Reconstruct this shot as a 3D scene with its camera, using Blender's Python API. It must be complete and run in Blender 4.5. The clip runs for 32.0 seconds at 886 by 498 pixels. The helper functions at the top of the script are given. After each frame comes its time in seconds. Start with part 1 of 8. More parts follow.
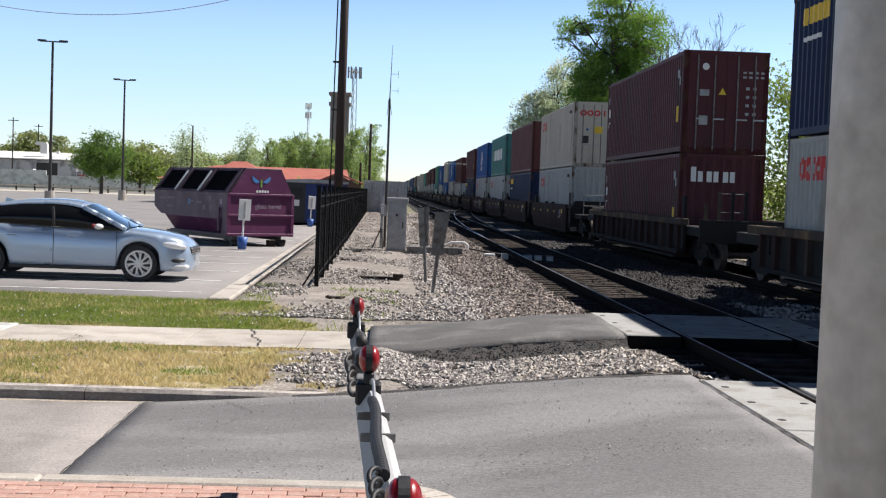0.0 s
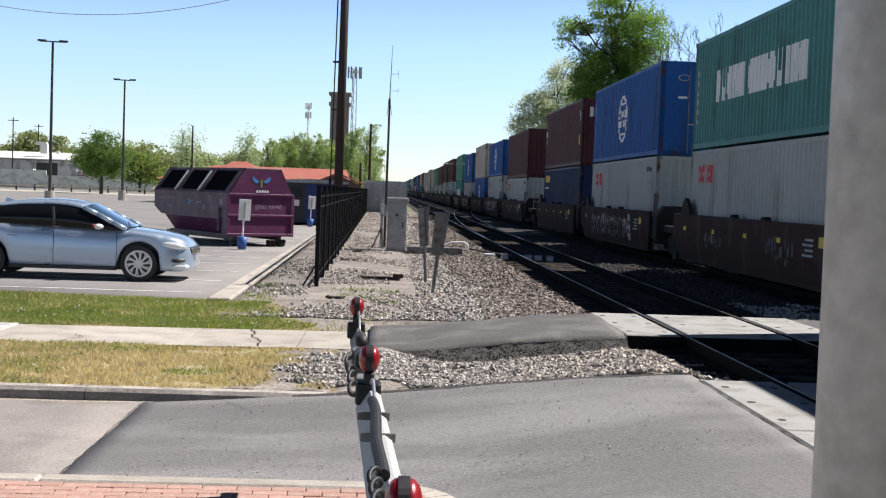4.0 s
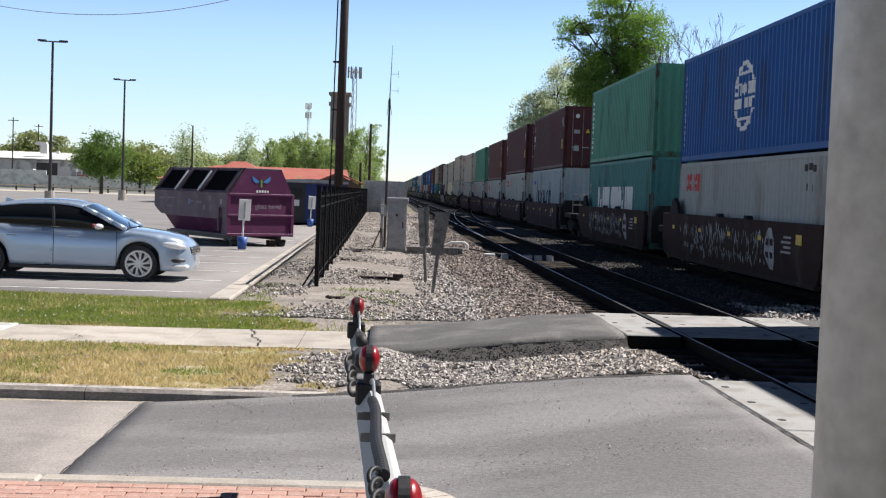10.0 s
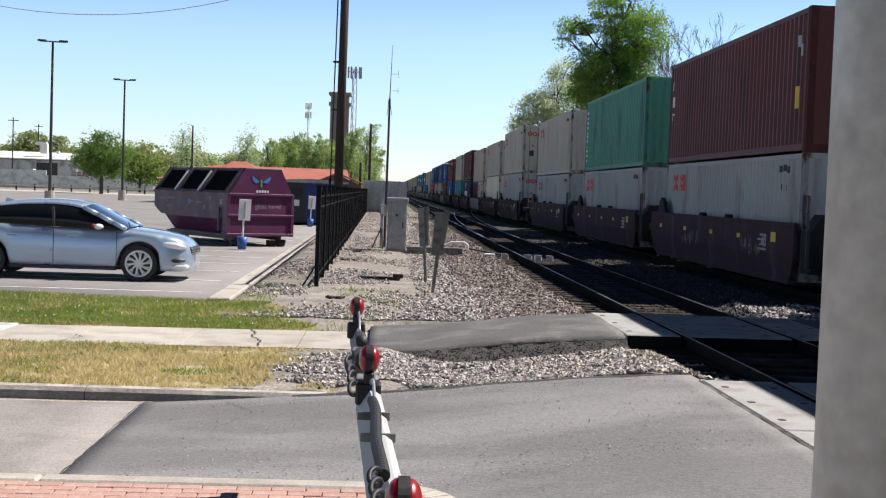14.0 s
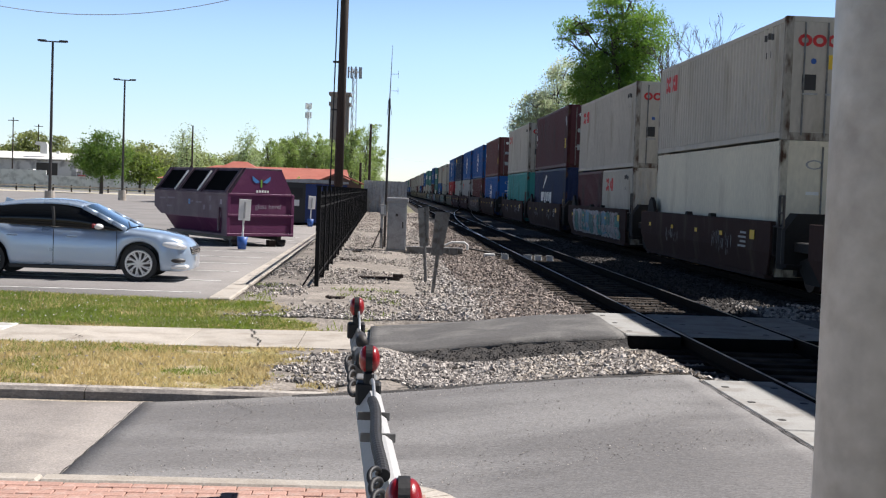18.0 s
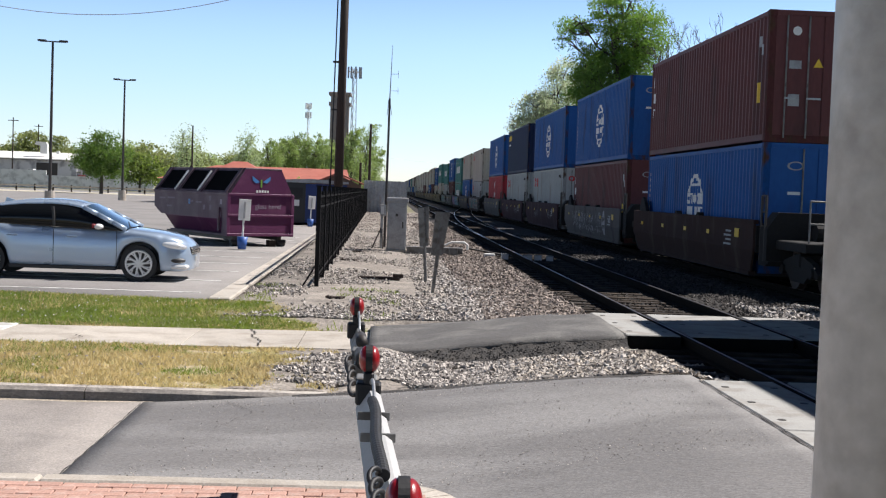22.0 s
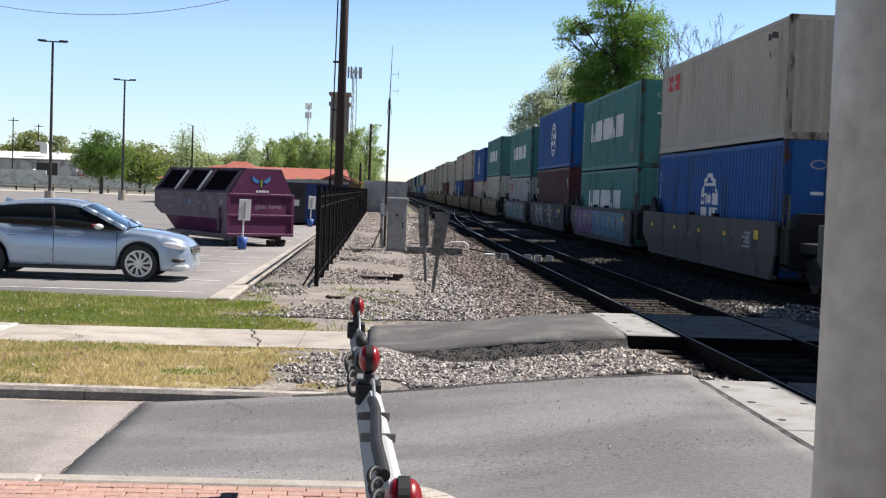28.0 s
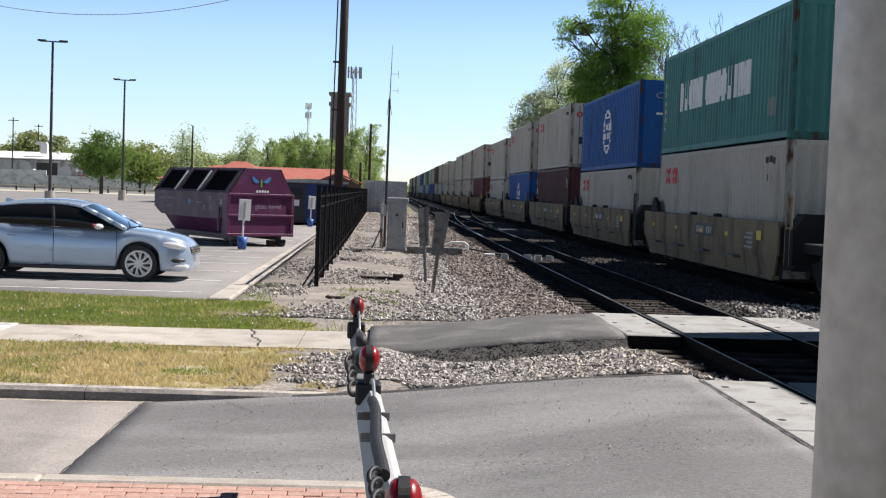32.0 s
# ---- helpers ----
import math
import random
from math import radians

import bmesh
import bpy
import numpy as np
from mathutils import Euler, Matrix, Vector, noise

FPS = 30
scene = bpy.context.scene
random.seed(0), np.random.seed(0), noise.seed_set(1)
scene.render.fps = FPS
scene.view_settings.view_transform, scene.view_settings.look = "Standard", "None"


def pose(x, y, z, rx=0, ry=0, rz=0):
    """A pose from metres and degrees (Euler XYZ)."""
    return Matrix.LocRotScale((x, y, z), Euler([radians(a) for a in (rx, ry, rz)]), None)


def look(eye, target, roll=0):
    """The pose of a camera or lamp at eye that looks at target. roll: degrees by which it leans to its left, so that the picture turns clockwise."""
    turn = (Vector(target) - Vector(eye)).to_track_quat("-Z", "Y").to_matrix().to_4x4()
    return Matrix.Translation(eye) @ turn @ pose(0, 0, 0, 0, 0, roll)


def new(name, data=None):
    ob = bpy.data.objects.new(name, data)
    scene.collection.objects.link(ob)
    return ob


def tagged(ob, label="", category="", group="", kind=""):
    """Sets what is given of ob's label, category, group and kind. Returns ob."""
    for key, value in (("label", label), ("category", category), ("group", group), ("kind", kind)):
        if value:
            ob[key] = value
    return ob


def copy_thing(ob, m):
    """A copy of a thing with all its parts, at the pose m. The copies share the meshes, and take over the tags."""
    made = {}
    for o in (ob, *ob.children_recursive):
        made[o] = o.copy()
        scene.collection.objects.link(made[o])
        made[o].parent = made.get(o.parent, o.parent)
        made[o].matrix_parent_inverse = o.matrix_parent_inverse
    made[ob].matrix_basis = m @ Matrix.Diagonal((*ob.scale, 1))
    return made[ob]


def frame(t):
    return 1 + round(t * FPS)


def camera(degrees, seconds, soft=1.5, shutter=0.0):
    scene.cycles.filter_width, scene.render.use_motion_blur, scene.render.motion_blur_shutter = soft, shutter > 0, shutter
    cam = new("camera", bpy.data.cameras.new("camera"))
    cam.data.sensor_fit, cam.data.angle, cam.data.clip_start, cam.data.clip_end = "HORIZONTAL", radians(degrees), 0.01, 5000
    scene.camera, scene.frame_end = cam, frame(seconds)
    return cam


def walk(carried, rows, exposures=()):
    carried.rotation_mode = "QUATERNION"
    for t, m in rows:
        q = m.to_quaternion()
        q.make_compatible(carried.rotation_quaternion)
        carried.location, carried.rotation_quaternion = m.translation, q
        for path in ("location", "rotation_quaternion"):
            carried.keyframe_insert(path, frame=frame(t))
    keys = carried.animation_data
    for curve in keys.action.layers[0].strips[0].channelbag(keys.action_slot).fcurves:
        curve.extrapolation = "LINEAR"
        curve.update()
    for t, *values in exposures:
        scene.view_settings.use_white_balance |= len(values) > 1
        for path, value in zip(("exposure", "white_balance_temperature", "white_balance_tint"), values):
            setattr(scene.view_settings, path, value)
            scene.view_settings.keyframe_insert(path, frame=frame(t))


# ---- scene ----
# ---- camera: it stands still on the kerb behind the crossing gate ----
cam = camera(38.97, 32.0, soft=1.2)
EYE = Vector((0.0, 0.0, 1.79))
AIM = EYE + 10 * Vector((math.sin(0.0462) * math.cos(0.0456), math.cos(0.0462) * math.cos(0.0456), -math.sin(0.0456)))
VIEW = look(EYE, AIM, 2.01)
walk(cam, [(0.0, VIEW), (32.0, VIEW)])

# ---- world, sun, exposure ----
SUN_DIR = Vector((0.766, 0.25, 1.0)).normalized()
world = bpy.data.worlds.new("sky")
scene.world = world
world.use_nodes = True
sky = world.node_tree.nodes.new("ShaderNodeTexSky")
sky.sky_type = "NISHITA"
sky.sun_disc = False
sky.sun_elevation = math.asin(SUN_DIR.z)
sky.sun_rotation = math.atan2(SUN_DIR.x, SUN_DIR.y)
sky.air_density, sky.dust_density, sky.ozone_density = 1.0, 0.0, 3.0
# pale bluish spring haze all round the horizon
WN, WL = world.node_tree.nodes, world.node_tree.links
geo, sep, rise, haze, tint = WN.new("ShaderNodeTexCoord"), WN.new("ShaderNodeSeparateXYZ"), WN.new("ShaderNodeMapRange"), WN.new("ShaderNodeMix"), WN.new("ShaderNodeMix")
WL.new(geo.outputs["Generated"], sep.inputs[0])
WL.new(sep.outputs["Z"], rise.inputs["Value"])
rise.interpolation_type = "SMOOTHSTEP"
rise.inputs["From Min"].default_value, rise.inputs["From Max"].default_value = 0.1, 0.34
haze.data_type = tint.data_type = "RGBA"
haze.inputs["B"].default_value = (0.25, 0.29, 0.38, 1)
low, veil = WN.new("ShaderNodeMapRange"), WN.new("ShaderNodeMix")
low.interpolation_type, veil.data_type = "SMOOTHSTEP", "RGBA"
low.inputs["From Min"].default_value, low.inputs["From Max"].default_value = -0.02, 0.13
veil.inputs["A"].default_value, veil.inputs["B"].default_value = (1.55, 1.7, 2.12, 1), (1.9, 1.98, 2.37, 1)
WL.new(sep.outputs["Z"], low.inputs["Value"])
WL.new(low.outputs[0], veil.inputs["Factor"])
WL.new(veil.outputs["Result"], haze.inputs["A"])
WL.new(rise.outputs[0], haze.inputs["Factor"])
tint.blend_type = "MULTIPLY"
tint.inputs["Factor"].default_value = 1.0
WL.new(sky.outputs[0], tint.inputs["A"])
WL.new(haze.outputs["Result"], tint.inputs["B"])
WL.new(tint.outputs["Result"], WN["Background"].inputs[0])
WN["Background"].inputs[1].default_value = 0.051
sun = new("sun", bpy.data.lights.new("sun", "SUN"))
sun.data.energy, sun.data.angle, sun.data.color = 5.0, radians(0.6), (1.0, 0.95, 0.925)
sun.matrix_world = look(SUN_DIR * 60, (0, 0, 0))
scene.view_settings.exposure = 0.64


# ---- materials ----
def material(name, color, rough=0.7, metal=0.0, var=0.25, scale=1.5, fine=30.0, bump=0.15, second=None, blotch=0.5,
             piece=0.0, island=0.0, speck=None, coat=0.0, spec=0.5, stretch=(1, 1, 1)):
    """Colour with variation at two scales, relief, and an optional second colour in blotches (stains, dirt)."""
    m = bpy.data.materials.new(name)
    m.use_nodes = True
    nt = m.node_tree
    N, L = nt.nodes, nt.links
    bsdf = N["Principled BSDF"]
    tc = N.new("ShaderNodeTexCoord")
    mp = N.new("ShaderNodeMapping")
    mp.inputs["Scale"].default_value = stretch
    L.new(tc.outputs["Object"], mp.inputs["Vector"])
    big, small = N.new("ShaderNodeTexNoise"), N.new("ShaderNodeTexNoise")
    for n, s, d in ((big, scale, 5), (small, fine, 3)):
        n.inputs["Scale"].default_value, n.inputs["Detail"].default_value = s, d
        L.new(mp.outputs[0], n.inputs["Vector"])
    add = N.new("ShaderNodeMath")
    add.operation = "ADD"
    L.new(big.outputs["Fac"], add.inputs[0])
    L.new(small.outputs["Fac"], add.inputs[1])
    ramp = N.new("ShaderNodeMapRange")
    ramp.inputs["From Min"].default_value, ramp.inputs["From Max"].default_value = 0.6, 1.4
    ramp.inputs["To Min"].default_value, ramp.inputs["To Max"].default_value = 1 - var, 1 + var
    L.new(add.outputs[0], ramp.inputs["Value"])
    value = ramp.outputs[0]
    for amount, node, out in ((piece, "ShaderNodeObjectInfo", "Random"), (island, "ShaderNodeNewGeometry", "Random Per Island")):
        if amount:
            info, mr, mul = N.new(node), N.new("ShaderNodeMapRange"), N.new("ShaderNodeMath")
            mr.inputs["To Min"].default_value, mr.inputs["To Max"].default_value = 1 - amount, 1 + amount
            mul.operation = "MULTIPLY"
            L.new(info.outputs[out], mr.inputs["Value"])
            L.new(value, mul.inputs[0])
            L.new(mr.outputs[0], mul.inputs[1])
            value = mul.outputs[0]
    if speck:
        vor, mr, mul = N.new("ShaderNodeTexVoronoi"), N.new("ShaderNodeMapRange"), N.new("ShaderNodeMath")
        vor.inputs["Scale"].default_value = speck[0]
        mr.inputs["To Min"].default_value, mr.inputs["To Max"].default_value = 1 - speck[1], 1 + speck[1]
        mul.operation = "MULTIPLY"
        L.new(tc.outputs["Object"], vor.inputs["Vector"])
        L.new(vor.outputs["Color"], mr.inputs["Value"])
        L.new(value, mul.inputs[0])
        L.new(mr.outputs[0], mul.inputs[1])
        value = mul.outputs[0]
    base = N.new("ShaderNodeMix")
    base.data_type = "RGBA"
    base.inputs["A"].default_value = (*color, 1)
    base.inputs["B"].default_value = (*(second or color), 1)
    if second:
        st, sr = N.new("ShaderNodeTexNoise"), N.new("ShaderNodeMapRange")
        st.inputs["Scale"].default_value, st.inputs["Detail"].default_value = scale * 1.7, 6
        off = N.new("ShaderNodeVectorMath")
        off.operation = "ADD"
        off.inputs[1].default_value = (7.3, 2.1, 5.7)
        L.new(mp.outputs[0], off.inputs[0])
        L.new(off.outputs[0], st.inputs["Vector"])
        sr.inputs["From Min"].default_value, sr.inputs["From Max"].default_value = 0.62 - 0.3 * blotch, 0.78 - 0.3 * blotch
        L.new(st.outputs["Fac"], sr.inputs["Value"])
        L.new(sr.outputs[0], base.inputs["Factor"])
    else:
        base.inputs["Factor"].default_value = 0
    sc = N.new("ShaderNodeVectorMath")
    sc.operation = "SCALE"
    L.new(base.outputs["Result"], sc.inputs[0])
    L.new(value, sc.inputs["Scale"])
    L.new(sc.outputs[0], bsdf.inputs["Base Color"])
    rr = N.new("ShaderNodeMapRange")
    rr.inputs["To Min"].default_value, rr.inputs["To Max"].default_value = max(0.02, rough - 0.12), min(1, rough + 0.12)
    L.new(big.outputs["Fac"], rr.inputs["Value"])
    L.new(rr.outputs[0], bsdf.inputs["Roughness"])
    bsdf.inputs["Metallic"].default_value = metal
    bsdf.inputs["Coat Weight"].default_value = coat
    bsdf.inputs["Specular IOR Level"].default_value = spec
    if bump:
        b = N.new("ShaderNodeBump")
        b.inputs["Strength"].default_value, b.inputs["Distance"].default_value = bump, 0.02
        L.new(small.outputs["Fac"], b.inputs["Height"])
        L.new(b.outputs[0], bsdf.inputs["Normal"])
    return m


def leaf_material(name, color, second, through_tint=(1.8, 1.6, 0.8)):
    m = material(name, color, 0.55, var=0.3, scale=0.4, fine=3, bump=0, second=second, island=0.4)
    m.node_tree.nodes["Principled BSDF"].inputs["Transmission Weight"].default_value = 0.0
    N, L = m.node_tree.nodes, m.node_tree.links
    tr, mix = N.new("ShaderNodeBsdfTranslucent"), N.new("ShaderNodeMixShader")
    tr.inputs[0].default_value = (*[c * t for c, t in zip(color, through_tint)], 1)
    mix.inputs[0].default_value = 0.55
    L.new(N["Principled BSDF"].outputs[0], mix.inputs[1])
    L.new(tr.outputs[0], mix.inputs[2])
    L.new(mix.outputs[0], N["Material Output"].inputs[0])
    return m


asphalt = material("asphalt", (0.158, 0.152, 0.148), 0.85, var=0.22, scale=0.6, fine=45, bump=0.5, speck=(75, 0.22), second=(0.21, 0.204, 0.198), blotch=0.55, stretch=(0.45, 1.2, 1))
path_asphalt = material("path_asphalt", (0.1, 0.096, 0.092), 0.9, speck=(60, 0.3), var=0.25, scale=1.0, fine=50, bump=0.5, second=(0.155, 0.15, 0.14))
broken_asphalt = material("broken_asphalt", (0.042, 0.039, 0.037), 0.95, var=0.4, scale=3, fine=30, bump=1.0, second=(0.062, 0.056, 0.05))
old_road = material("old_road", (0.275, 0.25, 0.228), 0.85, speck=(70, 0.2), var=0.24, scale=0.8, fine=45, bump=0.5, second=(0.215, 0.197, 0.182))
lot_asphalt = material("lot_asphalt", (0.235, 0.221, 0.21), 0.85, speck=(40, 0.12), var=0.18, scale=0.25, fine=40, bump=0.2, second=(0.19, 0.18, 0.17))
concrete = material("concrete", (0.45, 0.41, 0.355), 0.85, speck=(60, 0.12), var=0.16, scale=1.2, fine=45, bump=0.25, second=(0.36, 0.32, 0.27), piece=0.06)
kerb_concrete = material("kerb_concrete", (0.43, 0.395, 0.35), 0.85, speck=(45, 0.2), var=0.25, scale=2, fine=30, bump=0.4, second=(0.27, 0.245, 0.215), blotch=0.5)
# road face of the kerb: stains plus its shade, both in the colour
kerb_stain_shade = material("kerb_stain_shade", (0.2, 0.182, 0.165), 0.85, speck=(45, 0.2), var=0.3, scale=2, fine=30, bump=0.4, second=(0.34, 0.31, 0.27), blotch=0.38, stretch=(0.6, 1, 2))
panel_concrete = material("panel_concrete", (0.335, 0.33, 0.31), 0.85, var=0.15, scale=2, fine=35, bump=0.25, second=(0.27, 0.255, 0.23))
brick_red = material("brick_red", (0.44, 0.265, 0.21), 0.85, speck=(60, 0.12), var=0.18, scale=4, fine=40, bump=0.3, piece=0.1, second=(0.48, 0.34, 0.285))
soil = material("soil", (0.2, 0.165, 0.12), 0.95, var=0.3, scale=0.5, fine=12, bump=0.5, second=(0.11, 0.13, 0.05), blotch=0.6)
gravel_bed = material("gravel_bed", (0.235, 0.208, 0.18), 0.95, speck=(24, 0.35), var=0.35, scale=1.2, fine=22, bump=0.9, second=(0.31, 0.276, 0.236), blotch=0.5)
# ballast blackened beyond its own tone: the train's shade is in the colour
shaded_bed = material("shaded_bed", (0.022, 0.019, 0.017), 0.95, var=0.45, scale=1.0, fine=20, bump=1.0, second=(0.032, 0.028, 0.025))
stone = material("stone", (0.36, 0.33, 0.3), 0.9, var=0.15, scale=3, fine=25, bump=0.3, island=0.7)
# track stones darkened the same way to carry the train's shadow
shaded_stone = material("shaded_stone", (0.028, 0.024, 0.021), 0.9, var=0.15, scale=3, fine=25, bump=0.3, island=0.6)
# stones between the tracks, toned down to hold the shade there
mid_shade_stone = material("mid_shade_stone", (0.066, 0.058, 0.052), 0.9, var=0.15, scale=3, fine=25, bump=0.3, island=0.7)
dark_bed = material("dark_bed", (0.13, 0.115, 0.1), 0.95, speck=(28, 0.5), var=0.4, scale=2, fine=25, bump=1.0, second=(0.2, 0.18, 0.16))
brown_stone = material("brown_stone", (0.21, 0.175, 0.15), 0.9, var=0.15, scale=3, fine=25, bump=0.3, island=0.65)
tan_stone = material("tan_stone", (0.4, 0.355, 0.3), 0.9, var=0.15, scale=3, fine=25, bump=0.3, island=0.5)
grass_mat = leaf_material("grass", (0.145, 0.215, 0.058), (0.26, 0.27, 0.1))
dry_grass = leaf_material("dry_grass", (0.54, 0.455, 0.255), (0.41, 0.4, 0.175), (1.2, 1.15, 1.0))
turf = material("turf", (0.19, 0.185, 0.085), 0.95, speck=(40, 0.3), var=0.35, scale=1.5, fine=25, bump=0.8, second=(0.2, 0.18, 0.07), blotch=0.4)
dry_turf = material("dry_turf", (0.37, 0.305, 0.18), 0.95, speck=(40, 0.3), var=0.3, scale=1.5, fine=25, bump=0.8, second=(0.22, 0.21, 0.06), blotch=0.35)
white_line = material("white_line", (0.62, 0.61, 0.58), 0.8, var=0.15, scale=3, fine=30, bump=0.1, second=(0.4, 0.39, 0.36))
rail_steel = material("rail_steel", (0.014, 0.011, 0.009), 0.9, 0.0, spec=0.06, var=0.25, scale=2, fine=25, bump=0.2)
rail_shine = material("rail_shine", (0.5, 0.49, 0.48), 0.32, 1.0, var=0.1, scale=1, fine=8, bump=0)
tie_wood = material("tie_wood", (0.03, 0.024, 0.02), 0.9, spec=0.15, var=0.35, scale=2, fine=18, bump=0.6, piece=0.35, second=(0.085, 0.068, 0.053), blotch=0.3, stretch=(0.3, 1, 1))
dull_zinc = material("dull_zinc", (0.2, 0.2, 0.195), 0.6, 0.4, var=0.2, scale=4, fine=20, bump=0.1, second=(0.13, 0.12, 0.11))
void_black = material("void_black", (0.004, 0.004, 0.005), 0.95, var=0.1, scale=2, fine=10, bump=0, spec=0.05)
black_iron = material("black_iron", (0.009, 0.009, 0.01), 0.6, spec=0.15, var=0.2, scale=3, fine=20, bump=0.05)
galvanised = material("galvanised", (0.42, 0.43, 0.44), 0.45, 0.75, var=0.18, scale=4, fine=18, bump=0.08, second=(0.33, 0.34, 0.35))
silver_paint = material("silver_paint", (0.36, 0.37, 0.38), 0.5, 0.3, var=0.2, scale=3, fine=25, bump=0.1, second=(0.3, 0.3, 0.3))
aluminium = material("aluminium", (0.42, 0.42, 0.415), 0.6, 0.0, var=0.1, scale=5, fine=30, bump=0.05)
mast_zinc = material("mast_zinc", (0.45, 0.445, 0.44), 0.5, 0.3, var=0.22, scale=9, fine=40, bump=0.1, second=(0.37, 0.36, 0.35), blotch=0.6)
black_rubber = material("black_rubber", (0.015, 0.015, 0.016), 0.6, var=0.2, scale=5, fine=30, bump=0.1)
# near-black tone for the shaded ends of the crossing panels
shade_black = material("shade_black", (0.009, 0.009, 0.009), 0.9, var=0.3, scale=5, fine=30, bump=0.1, spec=0.08)
red_lens = material("red_lens", (0.27, 0.008, 0.012), 0.32, var=0.15, scale=12, fine=60, bump=0.1, coat=0.3)
pole_wood = material("pole_wood", (0.045, 0.032, 0.026), 0.9, var=0.3, scale=1.2, fine=14, bump=0.5, stretch=(4, 4, 0.4))
dark_metal = material("dark_metal", (0.05, 0.045, 0.042), 0.6, 0.3, var=0.2, scale=2, fine=20, bump=0.1)
bark = material("bark", (0.085, 0.068, 0.056), 0.95, var=0.3, scale=2, fine=14, bump=0.7, stretch=(2, 2, 0.5))
white_paint = material("white_paint", (0.74, 0.74, 0.72), 0.5, var=0.1, scale=1, fine=20, bump=0.05)
red_paint = material("red_paint", (0.55, 0.03, 0.03), 0.5, var=0.12, scale=2, fine=20, bump=0.03)
yellow_paint = material("yellow_paint", (0.75, 0.5, 0.03), 0.5, var=0.12, scale=2, fine=20, bump=0.03)
black_paint = material("black_paint", (0.02, 0.02, 0.022), 0.5, var=0.1, scale=2, fine=20, bump=0.03)
blue_paint = material("blue_paint", (0.03, 0.1, 0.35), 0.5, var=0.1, scale=2, fine=20, bump=0.03)


# ---- mesh helpers ----
def part(name, bm, mat, parent=None, label="", smooth=False):
    """One bmesh (or mesh) as one object; under parent where given."""
    if isinstance(bm, bpy.types.Mesh):
        me = bm
    else:
        me = bpy.data.meshes.new(name)
        bm.to_mesh(me)
        bm.free()
    if mat is not None and not me.materials:
        me.materials.append(mat)
    if smooth:
        for p in me.polygons:
            p.use_smooth = True
    ob = new(name, me)
    if parent is not None:
        ob.parent = parent
    if label:
        tagged(ob, label)
    return ob


def empty(name, m, label="", category="", group="", kind=""):
    ob = new(name)
    ob.matrix_basis = m
    return tagged(ob, label, category, group, kind)


def box(bm, x0, y0, z0, x1, y1, z1, bevel=0.0):
    r = bmesh.ops.create_cube(bm, size=1.0, matrix=Matrix.Translation(((x0 + x1) / 2, (y0 + y1) / 2, (z0 + z1) / 2)) @ Matrix.Diagonal((x1 - x0, y1 - y0, z1 - z0, 1)))
    if bevel:
        edges = {e for v in r["verts"] for e in v.link_edges}
        bmesh.ops.bevel(bm, geom=list(edges), offset=bevel, segments=1, affect="EDGES")
    return bm


def tube(bm, a, b, r0, r1=None, seg=10):
    a, b = Vector(a), Vector(b)
    d = b - a
    m = Matrix.Translation((a + b) / 2) @ d.to_track_quat("Z", "Y").to_matrix().to_4x4()
    bmesh.ops.create_cone(bm, cap_ends=True, segments=seg, radius1=r0, radius2=r0 if r1 is None else r1, depth=d.length, matrix=m)
    return bm


def sweep(pts, r, seg=8, wave=0.0):
    """A tube of one piece along a line of points; wave: ribs, as on a corrugated conduit."""
    P = [Vector(p) for p in pts]
    V, F = [], []
    for i, p in enumerate(P):
        d = (P[min(i + 1, len(P) - 1)] - P[max(i - 1, 0)]).normalized()
        a = d.orthogonal().normalized() if i == 0 else (a - a.dot(d) * d).normalized()
        b = d.cross(a)
        q = r * (1 + wave * (1 if i % 2 else -1))
        V += [p + (a * math.cos(t) + b * math.sin(t)) * q for t in [2 * math.pi * k / seg for k in range(seg)]]
    n = len(P)
    for i in range(n - 1):
        F += [(i * seg + k, i * seg + (k + 1) % seg, (i + 1) * seg + (k + 1) % seg, (i + 1) * seg + k) for k in range(seg)]
    F += [tuple(range(seg))[::-1], tuple(range((n - 1) * seg, n * seg))]
    return mesh_of("tube", V, F)


def B(*a, **k):
    return box(bmesh.new(), *a, **k)


def T(*a, **k):
    return tube(bmesh.new(), *a, **k)


def prism(pts, axis, a, b, bm=None):
    """A polygon in the plane across axis, given thickness from a to b along it."""
    bm = bm or bmesh.new()
    def at(p, v):
        return {"x": (v, p[0], p[1]), "y": (p[0], v, p[1]), "z": (p[0], p[1], v)}[axis]
    f0 = [bm.verts.new(at(p, a)) for p in pts]
    f1 = [bm.verts.new(at(p, b)) for p in pts]
    n = len(pts)
    bm.faces.new(f0)
    bm.faces.new(f1[::-1])
    for i in range(n):
        bm.faces.new((f0[i], f0[(i + 1) % n], f1[(i + 1) % n], f1[i]))
    bmesh.ops.recalc_face_normals(bm, faces=bm.faces)
    return bm


def mesh_of(name, verts, faces):
    me = bpy.data.meshes.new(name)
    me.from_pydata([tuple(v) for v in verts], [], [tuple(f) for f in faces])
    me.update()
    return me


